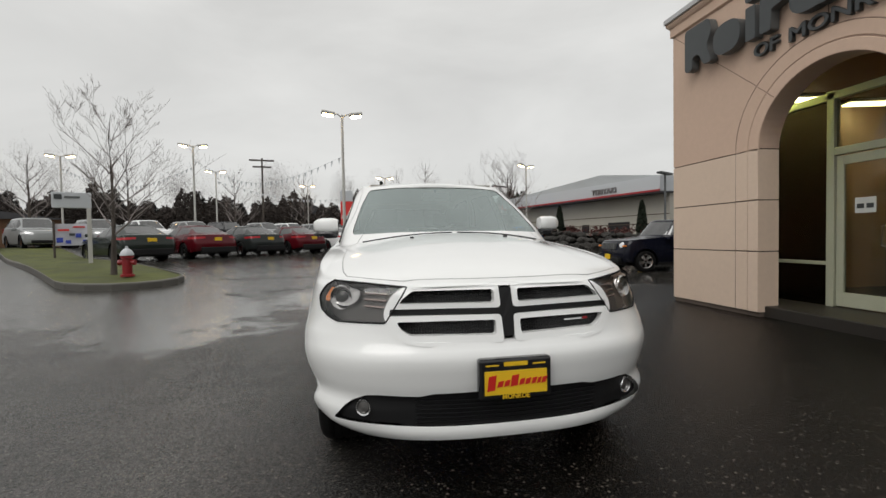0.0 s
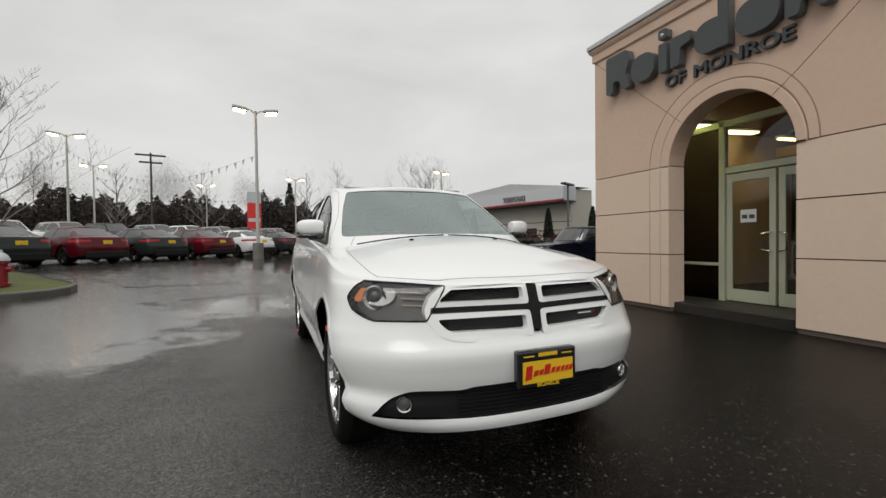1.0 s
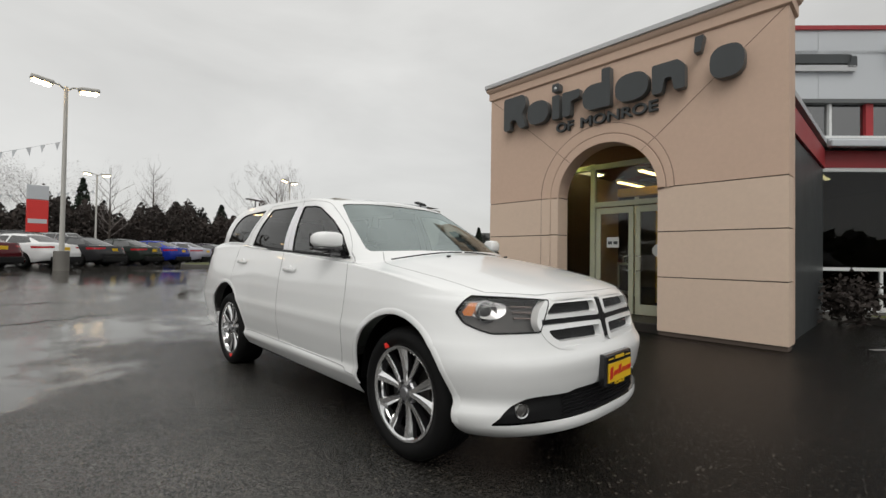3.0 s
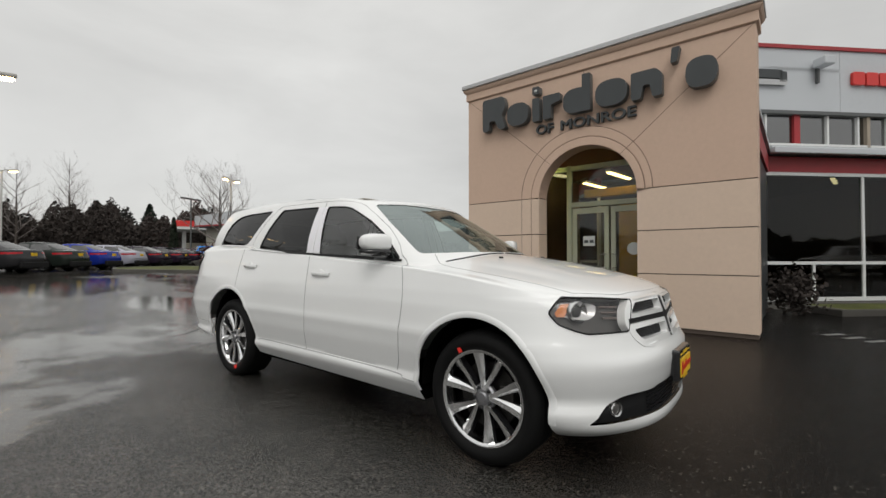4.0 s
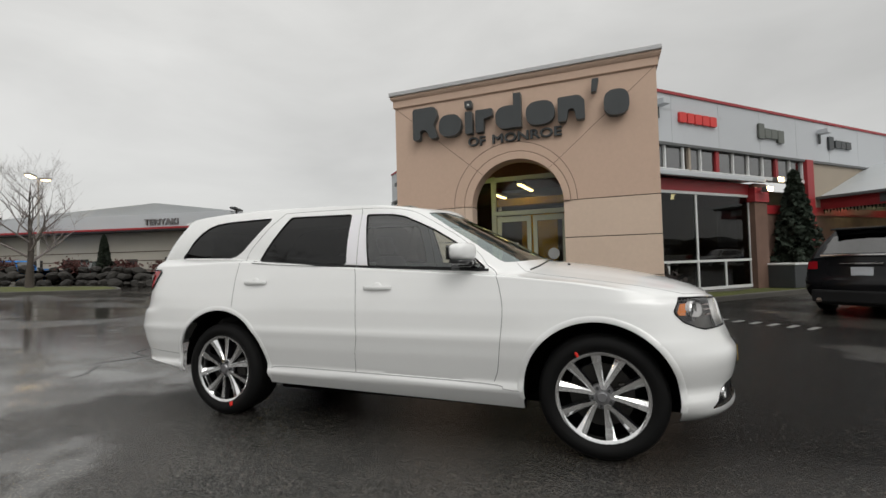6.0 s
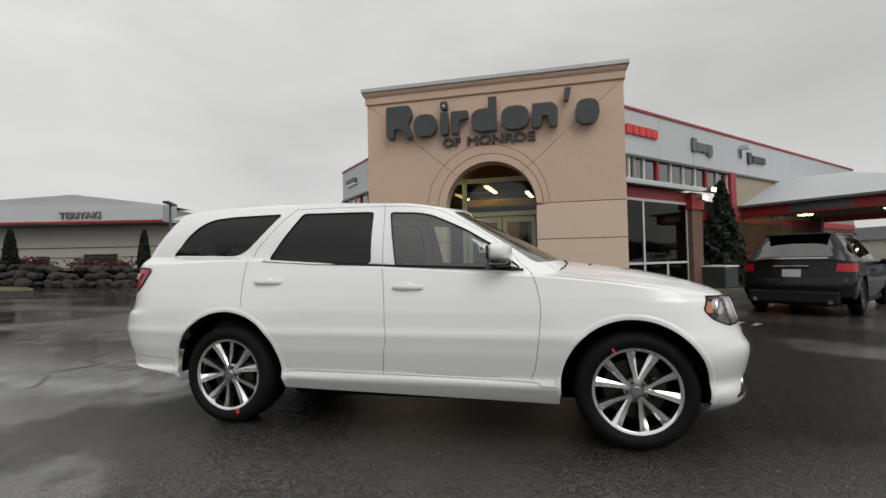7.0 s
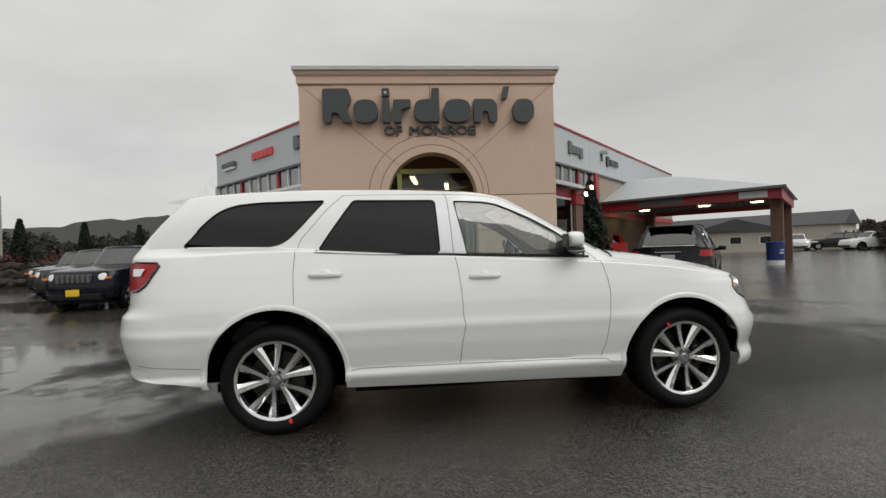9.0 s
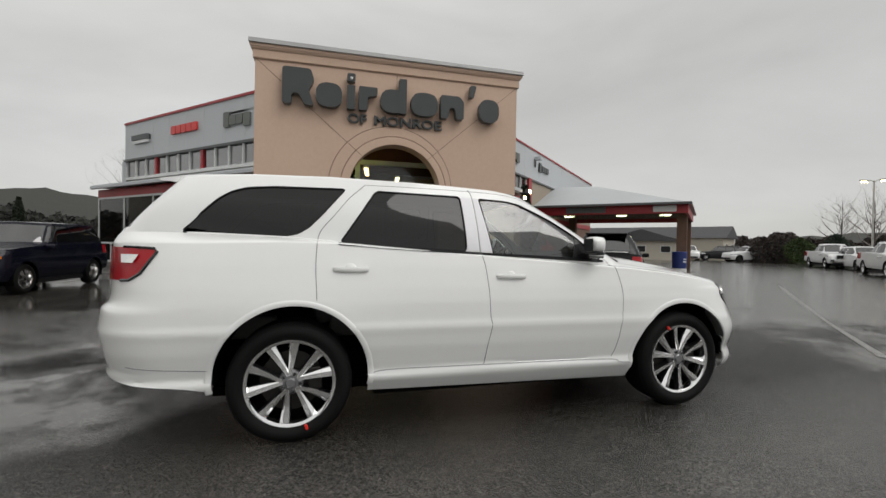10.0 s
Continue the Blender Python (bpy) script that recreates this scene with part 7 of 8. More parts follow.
def leaf_cards(n, place, size, seed):
    """Verts and faces of n small leaf clumps set by place(r) -> centre."""
    r = np.random.RandomState(seed)
    cs = np.array([place(r) for _ in range(n)])
    a = r.normal(size=(n, 3))
    a /= np.linalg.norm(a, axis=1)[:, None]
    b = np.cross(a, r.normal(size=(n, 3)))
    b /= np.linalg.norm(b, axis=1)[:, None]
    s = size * r.uniform(0.5, 1.4, size=(n, 1))
    v = np.stack([cs - a * s, cs + b * s * 0.6, cs + a * s, cs - b * s * 0.6], axis=1).reshape(-1, 3)
    return v.tolist(), [tuple(range(4 * i, 4 * i + 4)) for i in range(n)]


def cards_mesh(name, vf, mat, parent=None, label="", kind=""):
    me = bpy.data.meshes.new(name)
    me.from_pydata(vf[0], [], vf[1])
    me.materials.append(mat)
    ob = new(name, me)
    if parent is not None:
        ob.parent = parent
    return tagged(ob, label, kind=kind)


def conifer(name, label, x, y, h, w, seed, z0=0.3, n=1400, size=0.22, mat=None):
    t = thing(name, label, "tree", Matrix.Translation((x, y, z0)))
    q = bmesh.new()
    tube(q, [(0, 0, -0.1), (0, 0, h * 0.5), (0, 0, h * 0.97)], [0.03 * h * 0.6, 0.015 * h * 0.6, 0.005], 6)
    part("trunk", q, BARK, t)
    tiers = max(7, int(h * 3.6))
    def place(r):
        k = r.randint(0, tiers)
        f = (k + 0.4 * r.uniform(-1, 1)) / tiers
        a = r.uniform(0, 2 * math.pi)
        lobe = 0.75 + 0.25 * math.sin(a * 5 + k * 1.7)
        rad = w * (1 - f) ** 0.85 * lobe * r.uniform(0.15, 1) ** 0.5
        return (rad * math.cos(a), rad * math.sin(a), h * (0.08 + 0.92 * f) - 0.22 * rad)
    cards_mesh("crown", leaf_cards(n, place, size, seed), mat or NEEDLE, t, "drooping dark green needles")
    return t


conifer("showroom_spruce", "dark green spruce beside the showroom pier", 18.1, -4.55, 4.7, 1.25, 31, 0.0, 9000, 0.11)
for x, y, h, w, s in ((-12, 72, 11, 3.0, 2), (2, 76, 15, 3.4, 4), (13, 76, 12, 3.6, 6), (19, 75, 12, 4.4, 7), (26, 74, 12, 4.4, 9)):
    conifer("far_conifer", "dark conifer at the edge of the lot", x, y, 0.72 * h, 0.8 * w, 40 + s, 0.3, 1500, 0.27)


def cypress(x, y, h, z0, seed):
    t = thing("cypress", "narrow clipped dark green cypress above rock wall", "tree", Matrix.Translation((x, y, z0)), "cypress row")
    q = bmesh.new()
    tube(q, [(0, 0, -0.1), (0, 0, h * 0.6)], [0.06, 0.03], 6)
    part("trunk", q, BARK, t)
    def place(r):
        f = r.uniform(0, 1)
        a = r.uniform(0, 2 * math.pi)
        rad = 0.46 * min(1, 0.75 + 1.2 * f) * (1.02 - f) ** 0.62 * r.uniform(0.2, 1) ** 0.35
        return (rad * math.cos(a), rad * math.sin(a), 0.1 + h * f)
    cards_mesh("crown", leaf_cards(3000, place, 0.085, seed), CYPRESS, t)


for i, (x, y, h) in enumerate(((10.8, 41.0, 4.0), (15.4, 33.6, 2.6), (19.2, 28.2, 2.6), (21.6, 26.0, 2.6), (24.6, 24.8, 2.6), (28.0, 23.6, 2.6))):
    cypress(x, y, h, 0.9 if i else 0.3, 60 + i)

# woods all round the lot, past counting
def woods(name, label, az0, az1, r0, r1, h, n, size, mat, seed):
    def place(r):
        a = radians(r.uniform(az0, az1))
        d = r.uniform(r0, r1)
        top = h * (0.78 + 0.12 * math.sin(a * 37 + seed) + 0.09 * math.sin(a * 91 + 2 * seed) + 0.06 * math.sin(a * 233 + seed))
        return (d * math.sin(a), d * math.cos(a), 0.2 + top * r.uniform(0, 1) ** 0.8)
    ob = cards_mesh(name, leaf_cards(n, place, size, seed), mat, None, label, "stuff")
    return tagged(ob, category="woods")


woods("dark_woods", "dark tangled winter woods behind the lot", -62, 24, 78, 92, 9.0, 80000, 0.26, WOOD_DARK, 1)
woods("brown_thicket", "brown leafless thicket behind the lot", -62, 26, 66, 78, 8.3, 120000, 0.20, WOOD_BROWN, 2)
woods("far_woods", "dark woods beyond the road", 24, 80, 120, 150, 8.0, 30000, 0.5, HILL, 3)
woods("hedge_woods", "dark hedge and woods across the lot", 138, 175, 75, 95, 4.0, 34000, 0.28, WOOD_BROWN, 4)
# added behind the viewpoint, never in view, only to be mirrored
woods("unseen_rear_woods", "dark woods on the far side of the lot", 175, 298, 80, 110, 7.0, 8000, 1.2, WOOD_DARK, 5)
# pale like the sky: the haze over these far crowns is in the colour
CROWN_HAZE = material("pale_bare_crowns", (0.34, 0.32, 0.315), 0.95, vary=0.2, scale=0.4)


def bare_crowns(az0, az1, dist, count, n, seed):
    """Far leafless crowns, a haze of fine twigs above the woods."""
    pick = random.Random(seed)
    trees = [(radians(pick.uniform(az0, az1)), pick.uniform(0.95, 1.05) * dist, pick.uniform(8.5, 12.5), pick.uniform(2.2, 3.8)) for _ in range(count)]

    def place(r):
        a, d, z, w = trees[r.randint(0, count)]
        v = r.normal(size=3)
        v *= r.uniform(0, 1) ** 0.5 / np.linalg.norm(v)
        return (d * math.sin(a) + v[0] * w, d * math.cos(a) + v[1] * w, z + v[2] * (w + 1.6) - 0.8 * abs(v[0]))
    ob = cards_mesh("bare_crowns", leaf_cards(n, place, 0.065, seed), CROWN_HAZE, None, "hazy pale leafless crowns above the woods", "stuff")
    return tagged(ob, category="woods")


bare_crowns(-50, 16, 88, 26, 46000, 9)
# closed ring of hills; the stretch out of view is added for reflections
q = bmesh.new()
rows = []
for k in range(7):
    f = k / 6
    rows.append([(lambda a, d: (d * math.sin(a), d * math.cos(a), -1 + f * (15.5 - 9 * math.exp(-((a - 2.4) / 0.45) ** 2) + 24.5 * math.exp(-((a - 0.97) / 0.30) ** 2) + 7 * math.sin(a * 5 + 0.6) + 3 * math.sin(a * 13) + 1.2 * math.sin(a * 61) + 0.8 * math.sin(a * 137))))(radians(-180 + 2 * i * 0.5), 300 + 150 * f) for i in range(361)])
sheet(q, rows)
tagged(part("hills", q, HILL), "low forested hills round the horizon", "hills", kind="structure")


# lot lamps
def lot_lamp(x, y, h, turn, label="tall pale pole with two lit lot lamps", group="lot lamps"):
    t = thing("lot_lamp", label, "street lamp", pose(x, y, gz(x, y), 0, 0, turn), group)
    q = bmesh.new()
    cyl(q, 0.24, 0.24, (0, 0, -0.05), (0, 0, 0.75), 18)
    part("concrete_base", q, CONCRETE, t, smooth=40)
    q = bmesh.new()
    cyl(q, 0.085, 0.06, (0, 0, 0.75), (0, 0, h), 12)
    part("pole", q, POLE_GREY, t, smooth=60)
    for sgn in (1, -1):
        q = bmesh.new()
        tube(q, [(0, 0, h - 0.15), (sgn * 0.2, 0, h + 0.02), (sgn * 0.42, 0, h + 0.05)], 0.035, 8)
        arm = part("arm", q, POLE_GREY, t, smooth=60)
        q = bmesh.new()
        box(q, (-0.33, -0.19, 0), (0.33, 0.19, 0.16), pose(sgn * 0.70, 0, h - 0.02, 0, -8 * sgn), bevel=0.05)
        head = part("lamp_head", q, POLE_GREY, t, smooth=50)
        q = bmesh.new()
        box(q, (-0.27, -0.15, -0.09), (0.27, 0.15, 0.0), pose(sgn * 0.70, 0, h - 0.02, 0, -8 * sgn), bevel=0.04)
        part("lamp_glass", q, LOT_LAMP, head)


for x, y, h, a in ((-1.40, 22.6, 7.05, 8), (14.7, 39.4, 7.4, 30), (-13.5, 36.3, 7.7, 10), (-16.2, 49.5, 7.7, 10), (-8.4, 61.4, 7.6, 0), (-25.7, 41.3, 7.7, 10), (1.8, 53, 7.6, 5), (26.5, -45, 8.2, 30)):
    lot_lamp(x, y, h, a)
for x, y, h, hw in ((15.4, 50.0, 6.9, 1.3), (20.6, 27.6, 5.2, 0.92)):
    t = thing("dark_lot_pole", "unlit dark pole with flat twin heads", "street lamp", pose(x, y, 0.2, 0, 0, 30))
    q = bmesh.new()
    cyl(q, 0.09, 0.07, (0, 0, 0), (0, 0, h), 10)
    part("pole", q, SIGN_EDGE, t, smooth=60)
    part("lamp_head", boxes(((-hw, -0.2, h - 0.02), (hw, 0.2, h + 0.13)), bevel=0.04), SIGN_DARK, t)
t = thing("utility_pole", "dark wooden utility pole with double crossarm", "utility pole", pose(-14.6, 63, 0.3, 0, 0, 12))
q = bmesh.new()
cyl(q, 0.16, 0.11, (0, 0, 0), (0, 0, 12.2), 10)
part("pole", q, BARK, t)
part("crossarm", boxes(((-1.6, -0.08, 11.8), (1.6, 0.08, 12.0))), BARK, t)
part("crossarm", boxes(((-1.2, -0.08, 10.9), (1.2, 0.08, 11.1))), BARK, t)

# pennant strings
q = bmesh.new()
for p0, p1 in (((-13.5, 36.3, 7.6), (-1.40, 22.6, 5.4)), ((-16.2, 49.5, 7.6), (1.8, 53, 7.0)), ((-25.7, 41.3, 7.6), (-13.5, 36.3, 7.0))):
    a, b = Vector(p0), Vector(p1)
    pts = [a.lerp(b, k / 30) - Vector((0, 0, 1.6 * math.sin(math.pi * k / 30))) for k in range(31)]
    tube(q, pts, 0.008, 3)
    for p, r in zip(pts, pts[1:]):
        m = p.lerp(r, 0.5)
        d = (r - p).normalized() * 0.11
        q.faces.new([q.verts.new(m - d), q.verts.new(m + d), q.verts.new(m - Vector((rng.uniform(-0.05, 0.05), 0, 0.32)))])
tagged(part("pennant_strings", q, PANEL_GREY), "strings of small grey pennants between lot lamps", "bunting", kind="stuff")

# hydrant, direction board, banner
hyd = thing("fire_hydrant", "red fire hydrant with pale cap on grass island", "fire hydrant", Matrix.Translation((-5.72, 11.1, 0.41)))
q = bmesh.new()
lathe(q, [(0.0, 0.0), (0.14, 0.0), (0.14, 0.05), (0.10, 0.06), (0.10, 0.42), (0.13, 0.43), (0.13, 0.48), (0.11, 0.49)], 20)
part("barrel", q, HYDRANT_RED, hyd, smooth=40)
q = bmesh.new()
lathe(q, [(0.14, 0.49), (0.14, 0.53), (0.11, 0.59), (0.06, 0.64), (0.03, 0.66), (0.03, 0.71), (0.0, 0.71)], 20)
part("bonnet", q, PANEL_GREY, hyd, "pale grey bonnet", smooth=40)
for a in (0, 90, 180):
    q = bmesh.new()
    d = Vector((math.cos(radians(a)), math.sin(radians(a)), 0))
    cyl(q, 0.06, 0.06, d * 0.08 + Vector((0, 0, 0.33)), d * 0.15 + Vector((0, 0, 0.33)), 12)
    cyl(q, 0.07, 0.07, d * 0.145 + Vector((0, 0, 0.33)), d * 0.175 + Vector((0, 0, 0.33)), 8)
    part("outlet", q, HYDRANT_RED, hyd)
board = thing("direction_board", "white direction board on white post", "sign", pose(-8.72, 15.04, 0.48, 0, 0, 28))
part("post", boxes(((-0.055, -0.055, -0.1), (0.055, 0.055, 1.80)), bevel=0.01), POLE_GREY, board)
part("board", boxes(((-0.86, -0.05, 1.80), (0.07, 0.05, 2.28)), bevel=0.02), PANEL_GREY, board)
part("emblem", boxes(((-0.80, -0.065, 2.06), (-0.62, -0.052, 2.21))), SIGN_DARK, board)
part("word_bar", boxes(((-0.56, -0.065, 2.10), (-0.20, -0.052, 2.16))), SIGN_EDGE, board)
BANNER = material("white_vinyl_banner", (0.55, 0.55, 0.60), 0.5, vary=0.1)
ban = thing("vinyl_banner", "white banner with blue and red patches on stakes", "banner", pose(-12.3, 20.2, 0.5, 0, 0, 28))
for x in (-0.58, 0.58):
    q = bmesh.new()
    cyl(q, 0.04, 0.04, (x, 0, 0), (x, 0, 1.6), 8)
    part("stake", q, BARK, ban)
q = bmesh.new()
sheet(q, [[(x, 0.05 * math.sin(x * 4 + z * 3), z) for x in [-0.58 + 0.1 * k for k in range(13)]] for z in [0.62 + 0.09 * k for k in range(11)]])
part("cloth", q, BANNER, ban)
BLUE_PATCH = material("blue_banner_print", (0.03, 0.06, 0.40), 0.5, vary=0.1)
for x0, x1, z0, z1, m_ in ((-0.50, -0.30, 0.75, 0.95, BLUE_PATCH), (-0.22, -0.05, 0.70, 0.84, BLUE_PATCH), (0.1, 0.28, 0.95, 1.12, BLUE_PATCH), (0.32, 0.45, 0.72, 0.86, BLUE_PATCH), (-0.45, -0.1, 1.22, 1.30, RED_SIGN), (0.02, 0.40, 1.36, 1.42, RED_SIGN), (-0.1, 0.08, 1.02, 1.12, SIGN_DARK)):
    part("print_patch", boxes(((x0, -0.075, z0), (x1, -0.066, z1))), m_, ban)

# pylon sign
py = thing("pylon_sign", "red and white pylon sign behind the parked row", "sign", pose(-2.2, 41.0, 0.35, 0, 0, 5))
part("post", boxes(((-0.15, -0.1, 0), (0.15, 0.1, 2.2))), POLE_GREY, py)
part("red_box", boxes(((-0.55, -0.2, 2.1), (0.55, 0.2, 4.3)), bevel=0.03), RED_SIGN, py)
part("white_box", boxes(((-0.55, -0.2, 4.32), (0.55, 0.2, 5.3)), bevel=0.03), PANEL_GREY, py)
part("white_stripe", boxes(((-0.48, -0.215, 2.7), (0.48, -0.201, 3.0))), PANEL_GREY, py)

# ---- restaurant building, rock wall ----
TE = Matrix.Translation((19.9, 37.6, 0.9)) @ Matrix.Rotation(math.atan2(-0.97, 0.22), 4, "Z")
teri = thing("restaurant_building", "long beige restaurant building with low gabled front", "building", TE)
part("front_wall", boxes(((-13.0, 0.0, -1.0), (9.0, 0.3, 3.3))), BEIGE_BLOCK, teri)
part("body_block", boxes(((-13.0, 0.3, -1.0), (9.0, 2.6, 4.4))), BEIGE_BLOCK, teri)
for z in (1.05, 1.75):
    part("wall_rail", boxes(((-13.0, -0.03, z), (9.0, 0.0, z + 0.06))), JOINT, teri)
part("canopy_soffit", boxes(((-13.2, -1.2, 3.3), (9.2, 0.3, 3.42))), ROOF_DARK, teri)
part("red_trim", boxes(((-13.2, -1.26, 3.40), (9.2, -1.20, 3.54))), RED_PAINT, teri)
part("sign_band", boxes(((-13.2, -1.2, 3.42), (9.2, 0.3, 4.55))), PANEL_GREY, teri)
q = bmesh.new()
prism(q, [(-13.2, 4.56), (9.2, 4.56), (3.2, 5.36), (2.7, 5.40), (2.2, 5.36)], 3.2, Matrix(((1, 0, 0, 0), (0, 0, 1, -1.0), (0, 1, 0, 0), (0, 0, 0, 1))))
bmesh.ops.recalc_face_normals(q, faces=q.faces)
part("gable_roof", q, GREY_ROOF, teri)
for x in (-9.5, -5.2, 4.0):
    wd = part("window", boxes(((x - 1.2, -0.02, 0.0), (x + 1.2, 0.05, 1.3))), DARK, teri)
part("door", boxes(((-0.6, -0.02, -1.0), (0.4, 0.05, 1.2))), DARK, teri)
me = text_mesh("TERIYAKI", 0.62, 0.1, 0.012)
me.materials.append(material("grey_sign_letters", (0.16, 0.15, 0.15), 0.5, vary=0.1))
ob = new("shop_lettering", me)
tagged(ob, "dark capital letters on pale sign band", "sign")
ob.matrix_basis = TE @ Matrix.Translation((3.6, -1.25, 3.72)) @ Matrix.Rotation(radians(90), 4, "X") @ Matrix.Diagonal((1.12, 1, 1, 1))

wall_pts = [(8.0, 45.0), (11.0, 40.0), (14.0, 33.5), (16.2, 29.5), (18.3, 27.0), (21.0, 24.8), (25.0, 23.4), (31.0, 22.0)]
rock_wall = thing("rock_wall", "dark dry-stacked boulder retaining wall", "rock wall", kind="structure")
stones = []
for s in range(6):
    q = bmesh.new()
    bmesh.ops.create_icosphere(q, subdivisions=2, radius=0.5)
    for v in q.verts:
        n = noise.noise(v.co * 2.2 + Vector((s * 7.1, 0, 0)))
        v.co *= 1 + 0.45 * n
        v.co.z *= 0.72
    me = bpy.data.meshes.new("boulder")
    q.to_mesh(me)
    q.free()
    me.materials.append(ROCK)
    stones.append(me)
line = spline([(x, y, 0) for x, y in wall_pts], 62)
for i, p in enumerate(line):
    for lvl in range(3):
        ob = new("boulder", stones[rng.randint(0, 5)])
        ob.parent = rock_wall
        sc = rng.uniform(0.45, 1.12) * (0.95 - 0.12 * lvl)
        off = Vector((0.35, 0.30, 0)) * lvl
        ob.matrix_basis = Matrix.Translation((p.x + off.x + rng.uniform(-0.2, 0.2), p.y + off.y + rng.uniform(-0.2, 0.2), gz(p.x, p.y) + 0.18 + 0.42 * lvl)) @ Euler((rng.uniform(0, 0.5), rng.uniform(0, 0.5), rng.uniform(0, 6))).to_matrix().to_4x4() @ Matrix.Diagonal((sc, sc, sc, 1))
q = bmesh.new()
sheet(q, [[(p.x + 0.9 + 3.5 * k, p.y + 0.8 + 1.0 * k, gz(p.x, p.y) + 0.95) for k in range(4)] for p in line])
part("terrace", q, BARK, rock_wall)
for i, p in enumerate(line[6::5]):
    sh = thing("shrub", "low reddish winter shrub on the rock wall", "shrub", Matrix.Translation((p.x + 1.0, p.y + 0.9, gz(p.x, p.y) + 0.95)), "rock wall shrubs")
    cards_mesh("foliage", leaf_cards(350, lambda r: tuple(np.array((0.7, 0.7, 0.42)) * r.normal(size=3) * 0.5 + np.array((0, 0, 0.3))), 0.10, 200 + i), HEDGE_RED, sh)
cards = leaf_cards(1100, lambda r: tuple(np.array((0.42, 0.42, 0.40)) * r.normal(size=3) * 0.5 + np.array((0, 0, 0.38))), 0.05, 301)
sh = thing("window_shrub", "brownish low shrub under the showroom window", "shrub", Matrix.Translation((9.05, 1.35, 0.1)))
cards_mesh("foliage", cards, WOOD_BROWN, sh)


def bush_point(r, w, h):
    """A point inside a rounded, uneven bush of width w and height h."""
    a, k, f = r.uniform(0, 2 * math.pi), r.uniform(0, 1) ** 0.5, r.uniform(0, 1)
    rad = 0.5 * w * k * (1 + 0.22 * math.sin(3 * a + 5 * f)) * (1 - f ** 2.6) ** 0.5
    return (rad * math.cos(a), rad * math.sin(a), h * f * (0.92 + 0.08 * math.sin(5 * a)))


GREEN_BUSH = material("dull_green_bush", (0.050, 0.075, 0.022), 0.9, vary=0.4, scale=3)
for i, (x, y, w, h, m_, lab) in enumerate(((31.4, -37.6, 3.0, 2.7, WOOD_BROWN, "tall brown leafless bush at the lot edge"), (30.3, -38.6, 2.9, 2.6, WOOD_BROWN, "brown leafless bush at the lot edge"), (29.0, -39.2, 3.4, 2.6, GREEN_BUSH, "dull green bush at the lot edge"), (25.6, -38.9, 2.6, 2.9, NEEDLE, "dark round evergreen at the lot edge"))):
    sh = thing("lot_edge_shrub", lab, "shrub", Matrix.Translation((x, y, 0)))
    cards_mesh("foliage", leaf_cards(6000, lambda r: bush_point(r, w, h), 0.085, 400 + i), m_, sh)

# red-roofed fuel canopy and brown building in the distance
gas = thing("fuel_canopy", "red and white flat canopy across the road", "canopy", pose(20.6, 57.5, 0.3, 0, 0, -22))
part("roof", boxes(((-4, -4, 4.0), (4, 4, 4.3))), WHITE_FRAME, gas)
part("red_band", boxes(((-4.05, -4.05, 4.3), (4.05, 4.05, 4.95))), RED_SIGN, gas)
for x in (-3, 3):
    part("column", boxes(((x - 0.2, -0.2, 0), (x + 0.2, 0.2, 4.0))), WHITE_FRAME, gas)
part("kiosk", boxes(((-3, 2, 0), (3.5, 3.8, 2.6))), CREAM, gas)
SHED = material("brown_siding", (0.14, 0.075, 0.04), 0.85, vary=0.15)


def house(name, label, m, w, d, h, rise, wall, roof_m, windows=3):
    t = thing(name, label, "house", m)
    part("house_body", boxes(((-w / 2, 0, 0), (w / 2, d, h))), wall, t)
    q = bmesh.new()
    prism(q, [(-w / 2 - 0.4, h), (w / 2 + 0.4, h), (0, h + rise)], d + 0.8, Matrix(((1, 0, 0, 0), (0, 0, 1, -0.4), (0, 1, 0, 0), (0, 0, 0, 1))))
    bmesh.ops.recalc_face_normals(q, faces=q.faces)
    part("roof", q, roof_m, t)
    for k in range(windows):
        x = -w / 2 + w * (k + 0.5) / windows
        wd = part("window", boxes(((x - 0.55, -0.05, h * 0.38), (x + 0.55, 0.02, h * 0.75))), WHITE_FRAME, t)
        part("pane", boxes(((x - 0.47, -0.07, h * 0.41), (x + 0.47, -0.04, h * 0.72))), DARK, wd)
    return t


house("brown_shop", "low brown building beyond the grass island", pose(-40, 44, 0.3, 0, 0, 40), 22, 10, 3.4, 1.6, SHED, ROOF_DARK, 5)
house("gable_house", "cream gabled house behind the drive canopy", pose(38.0, -28.2, 0, 0, 0, -127), 7.5, 9, 2.1, 1.3, CREAM, ROOF_DARK, 3)
house("long_house", "long cream house with dark roof across the road", pose(41.5, -44.5, 0, 0, 0, -58), 7, 22, 2.7, 1.6, CREAM, ROOF_DARK, 2)
house("woods_house", "small house among the woods", pose(-9, 72, 0.3, 0, 0, 10), 9, 8, 4.6, 1.8, CREAM, ROOF_DARK, 2)

# ---- drive-through canopy ----
CN = Matrix(((-0.72, 0.694, 0, 21.1), (-0.694, -0.72, 0, -6.2), (0, 0, 1, 0), (0, 0, 0, 1)))
dc = thing("drive_canopy", "drive-through canopy with red fascia and grey roof", "canopy", CN, kind="structure")
L0, L1, DP = -0.5, 8.5, 9.0
q = bmesh.new()
lo = [(L0 - 0.3, -0.4, 3.62), (L1 + 0.3, -0.4, 3.62), (L1 + 0.3, DP + 0.4, 3.62), (L0 - 0.3, DP + 0.4, 3.62)]
hi_ = [(L0 - 0.3, DP / 2, 5.45), (L1 - 5.3, DP / 2, 5.3)]
vs = [q.verts.new(p) for p in lo] + [q.verts.new(p) for p in hi_]
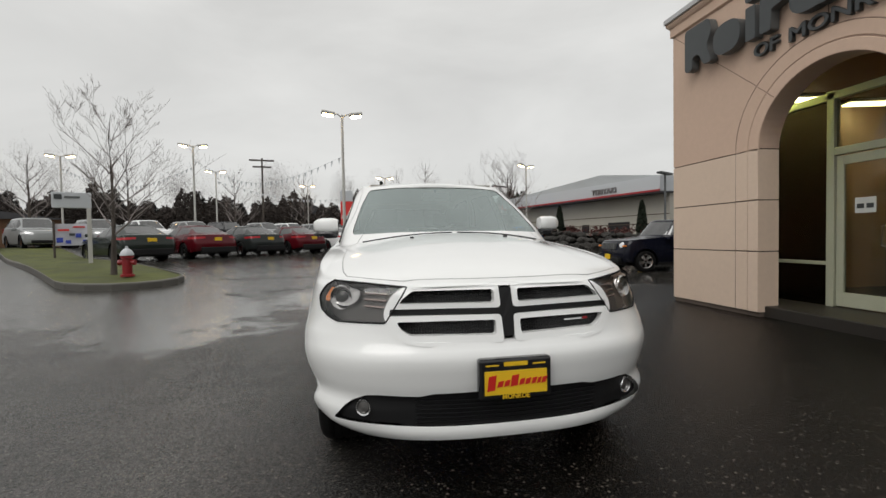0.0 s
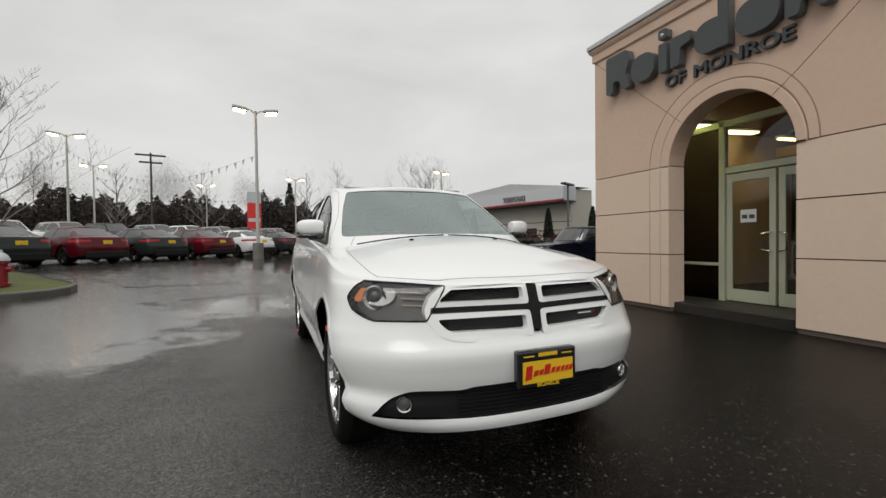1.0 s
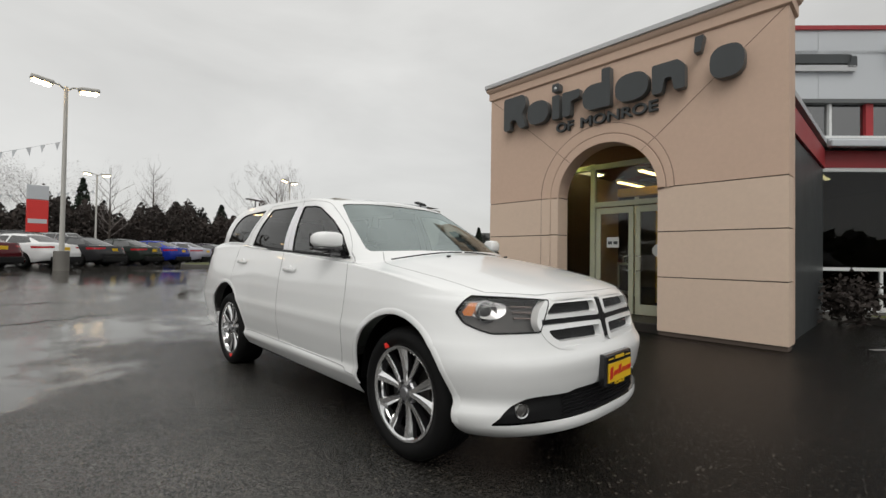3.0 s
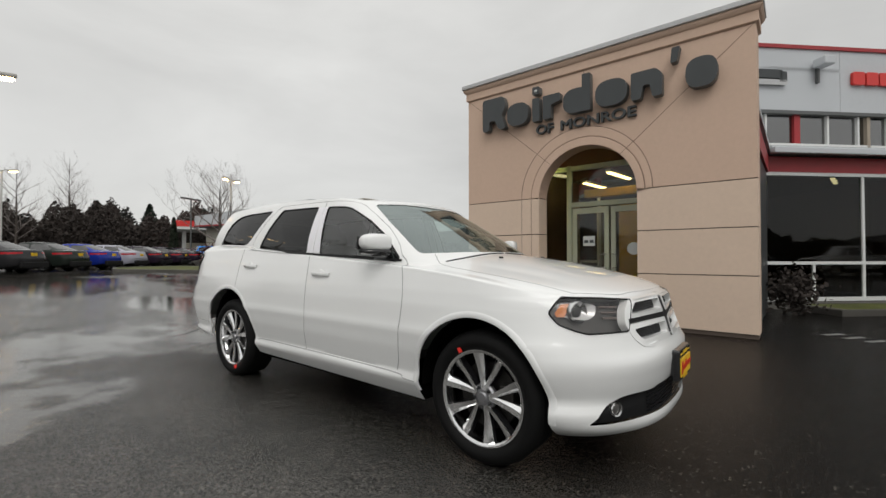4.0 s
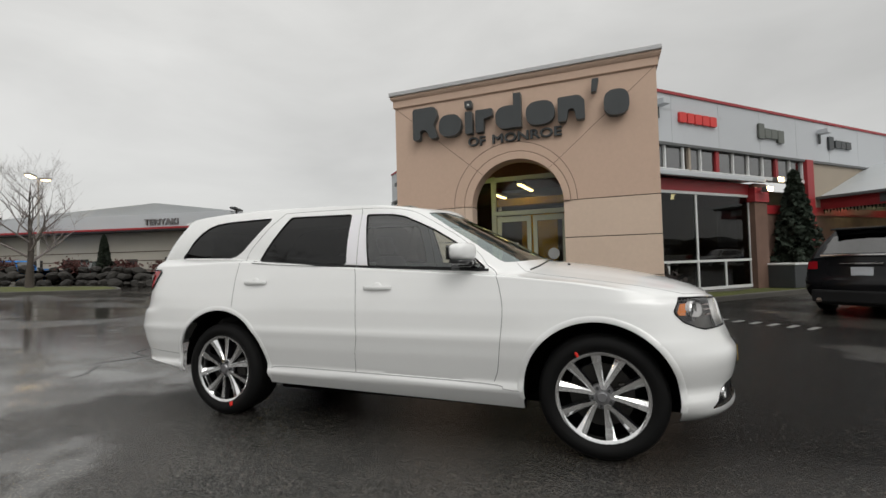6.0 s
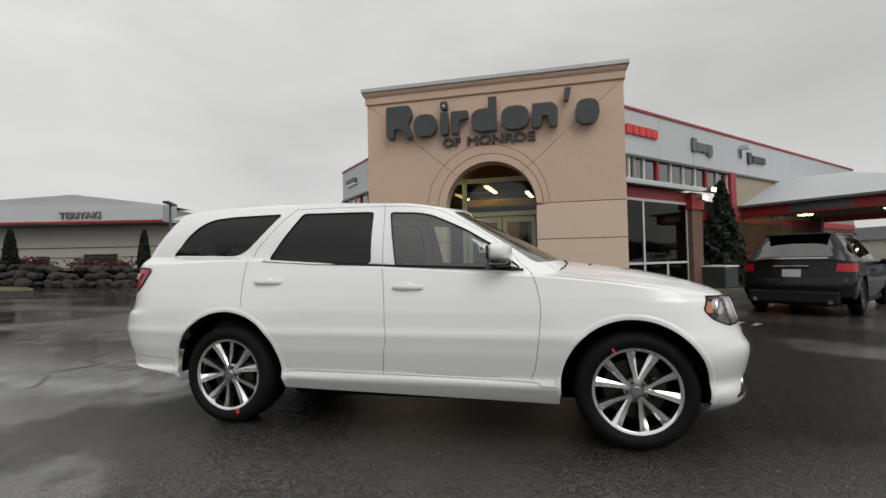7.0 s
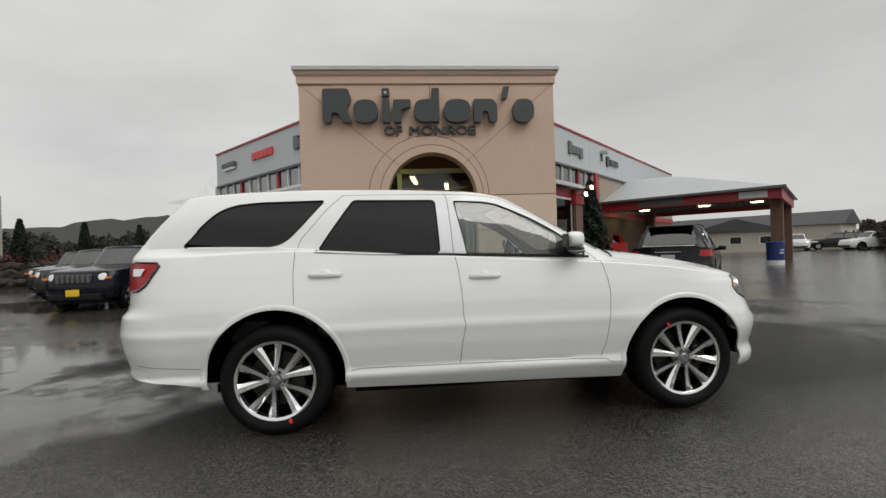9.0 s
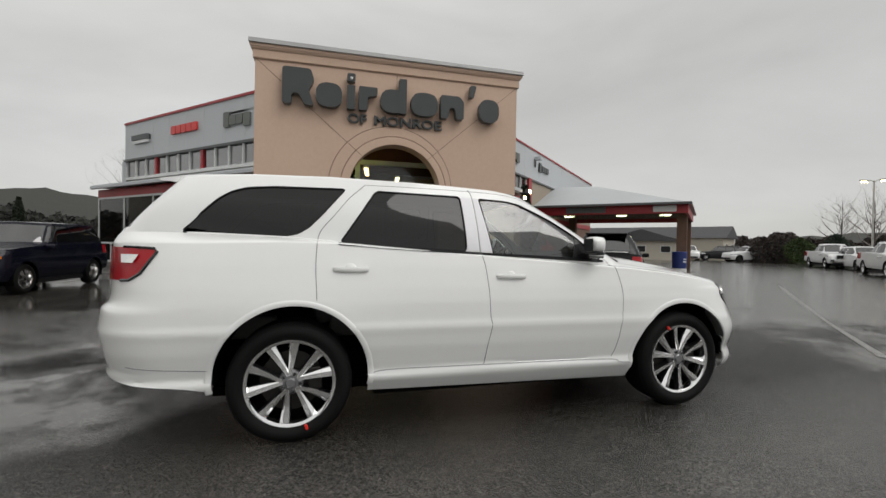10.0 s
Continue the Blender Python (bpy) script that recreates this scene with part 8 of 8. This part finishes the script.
for f in ((0, 1, 5, 4), (1, 2, 5), (2, 3, 4, 5), (3, 0, 4)):
    q.faces.new([vs[i] for i in f])
q.faces.new([q.verts.new((p[0], p[1], 3.60)) for p in lo])
bmesh.ops.recalc_face_normals(q, faces=q.faces)
part("roof", q, GREY_ROOF, dc, "wet pale grey metal roof")
for lo_, hh in (((L0, -0.12, 3.12), (L1, 0.0, 3.60)), ((L1, -0.12, 3.12), (L1 + 0.12, DP, 3.60)), ((L0, DP, 3.12), (L1, DP + 0.12, 3.60))):
    part("red_fascia", boxes((lo_, hh)), RED_PAINT, dc)
part("gutter", boxes(((L0 - 0.3, -0.5, 3.55), (L1 + 0.3, -0.38, 3.68)), bevel=0.02), SIGN_EDGE, dc)
part("fascia_panel", boxes(((2.4, -0.15, 3.2), (4.6, -0.121, 3.55))), SIGN_EDGE, dc)
part("white_banner", boxes(((7.0, -0.16, 3.2), (8.1, -0.121, 3.52))), NOTICE, dc)
for x in (L1 - 0.23, L0 + 1.0):
    for y in ((1.75, DP - 0.6) if x > 0.6 else (DP - 0.6,)):
        part("stone_pier", boxes(((x - 0.25, y, 0), (x + 0.25, y + 0.5, 3.41)), bevel=0.015), BRICK, dc, "brown stone pier")
part("ceiling", boxes(((L0, 0.02, 3.40), (L1, DP, 3.46))), BRICK, dc)
for x in (-2.0, 1.2, 4.6, 7.2):
    for y in (1.6, 5.0):
        q = bmesh.new()
        lathe(q, [(0.0, 3.33), (0.30, 3.34), (0.34, 3.40)], 18)
        bmesh.ops.translate(q, verts=q.verts, vec=(x, y, 0))
        part("canopy_lamp", q, TUBE, dc)
q = bmesh.new()
for k in range(76):
    x = L0 + 0.1 + k * 0.117
    d = 0.10 + 0.14 * ((k * 7) % 5) / 5
    q.faces.new([q.verts.new(p) for p in ((x, -0.02, 3.12), (x + 0.09, -0.02, 3.12), (x + 0.045, -0.02, 3.12 - d))])
part("garland_fringe", q, NEEDLE, dc, "dark evergreen garland fringe")
q = bmesh.new()
lathe(q, [(0.0, 0.0), (0.36, 0.0), (0.36, 0.22)], 20)
can = thing("wrapped_bin", "navy wrapped bin with pale base beside canopy pier", "bin", pose(16.13, -12.87, 0))
part("base", q, NOTICE, can)
q = bmesh.new()
lathe(q, [(0.36, 0.22), (0.37, 1.10), (0.32, 1.13), (0.0, 1.13)], 20)
part("wrap", q, NAVY_WRAP, can, smooth=40)
part("wrap_bar", boxes(((-0.378, -0.09, 0.55), (-0.35, 0.09, 0.62)), ((-0.38, -0.09, 0.70), (-0.35, 0.07, 0.75))), NOTICE, can)
pl_ = thing("planter_box", "dark square planter with pale rim by the pier", "planter", RIGHT @ Matrix.Translation((7.1, -2.45, 0.13)))
part("tub", boxes(((-0.45, -0.4, 0), (0.45, 0.4, 0.72)), bevel=0.02), SIGN_DARK, pl_)
part("rim", boxes(((-0.48, -0.43, 0.72), (0.48, 0.43, 0.78)), bevel=0.01), NOTICE, pl_)

# ---- road paint, tar seams, drain ----
def ground_strip(name, pts, w, mat, label, category, h=0.004, kind="structure"):
    q = bmesh.new()
    P = [Vector((x, y)) for x, y in pts]
    rows = []
    for i, p in enumerate(P):
        d = (P[min(i + 1, len(P) - 1)] - P[max(i - 1, 0)]).normalized()
        m = Vector((-d.y, d.x)) * w / 2 * (1 + 0.3 * math.sin(i * 2.3))
        rows.append([(p.x - m.x, p.y - m.y, gz(p.x, p.y) + h), (p.x + m.x, p.y + m.y, gz(p.x, p.y) + h)])
    sheet(q, rows)
    return tagged(part(name, q, mat), label, category, kind=kind)


ground_strip("lot_line", [(9.0, -10.6), (6.0, -7.2), (2.5, -3.3), (0.4, -1.1)], 0.09, LINE_WHITE, "worn white lot line on asphalt", "road marking")
for k in range(7):
    x, y = 5.3 + 0.17 * k, -0.35 + 0.22 * k
    ground_strip("paint_bar", [(x, y), (x + 0.30, y - 0.22)], 0.09, LINE_WHITE, "worn white painted bar on asphalt", "road marking")
for s, (a, b) in enumerate((((-3.9, 11.7), (-1.6, 12.3)), ((-2.5, 9.6), (0.4, 11.1)), ((-3.0, 9.45), (-2.1, 8.5)), ((-8.2, 18.0), (-4.0, 12.2)), ((-5.4, 16.6), (-3.2, 13.1)), ((2.5, 9.0), (9.0, 10.0)), ((12, 2 - 9), (6, -14)), ((-0.6, 8.4), (4.5, 10.4)))):
    a, b = Vector(a), Vector(b)
    wob = 0.4 if s < 5 else 1.0
    pts = [tuple(a.lerp(b, k / 24) + Vector((0.18 * math.sin(k * 1.9 + s), 0.22 * math.sin(k * 1.3 + 2 * s))) * wob) for k in range(25)]
    ground_strip("tar_seam", pts, 0.15 if s < 5 else 0.05, CRACK, "dark irregular tar seam in wet asphalt", "crack")
ground_strip("drain_slot", [(-1.45, 7.25), (-1.05, 7.55)], 0.10, CRACK, "small dark drain slot in wet asphalt", "drain")
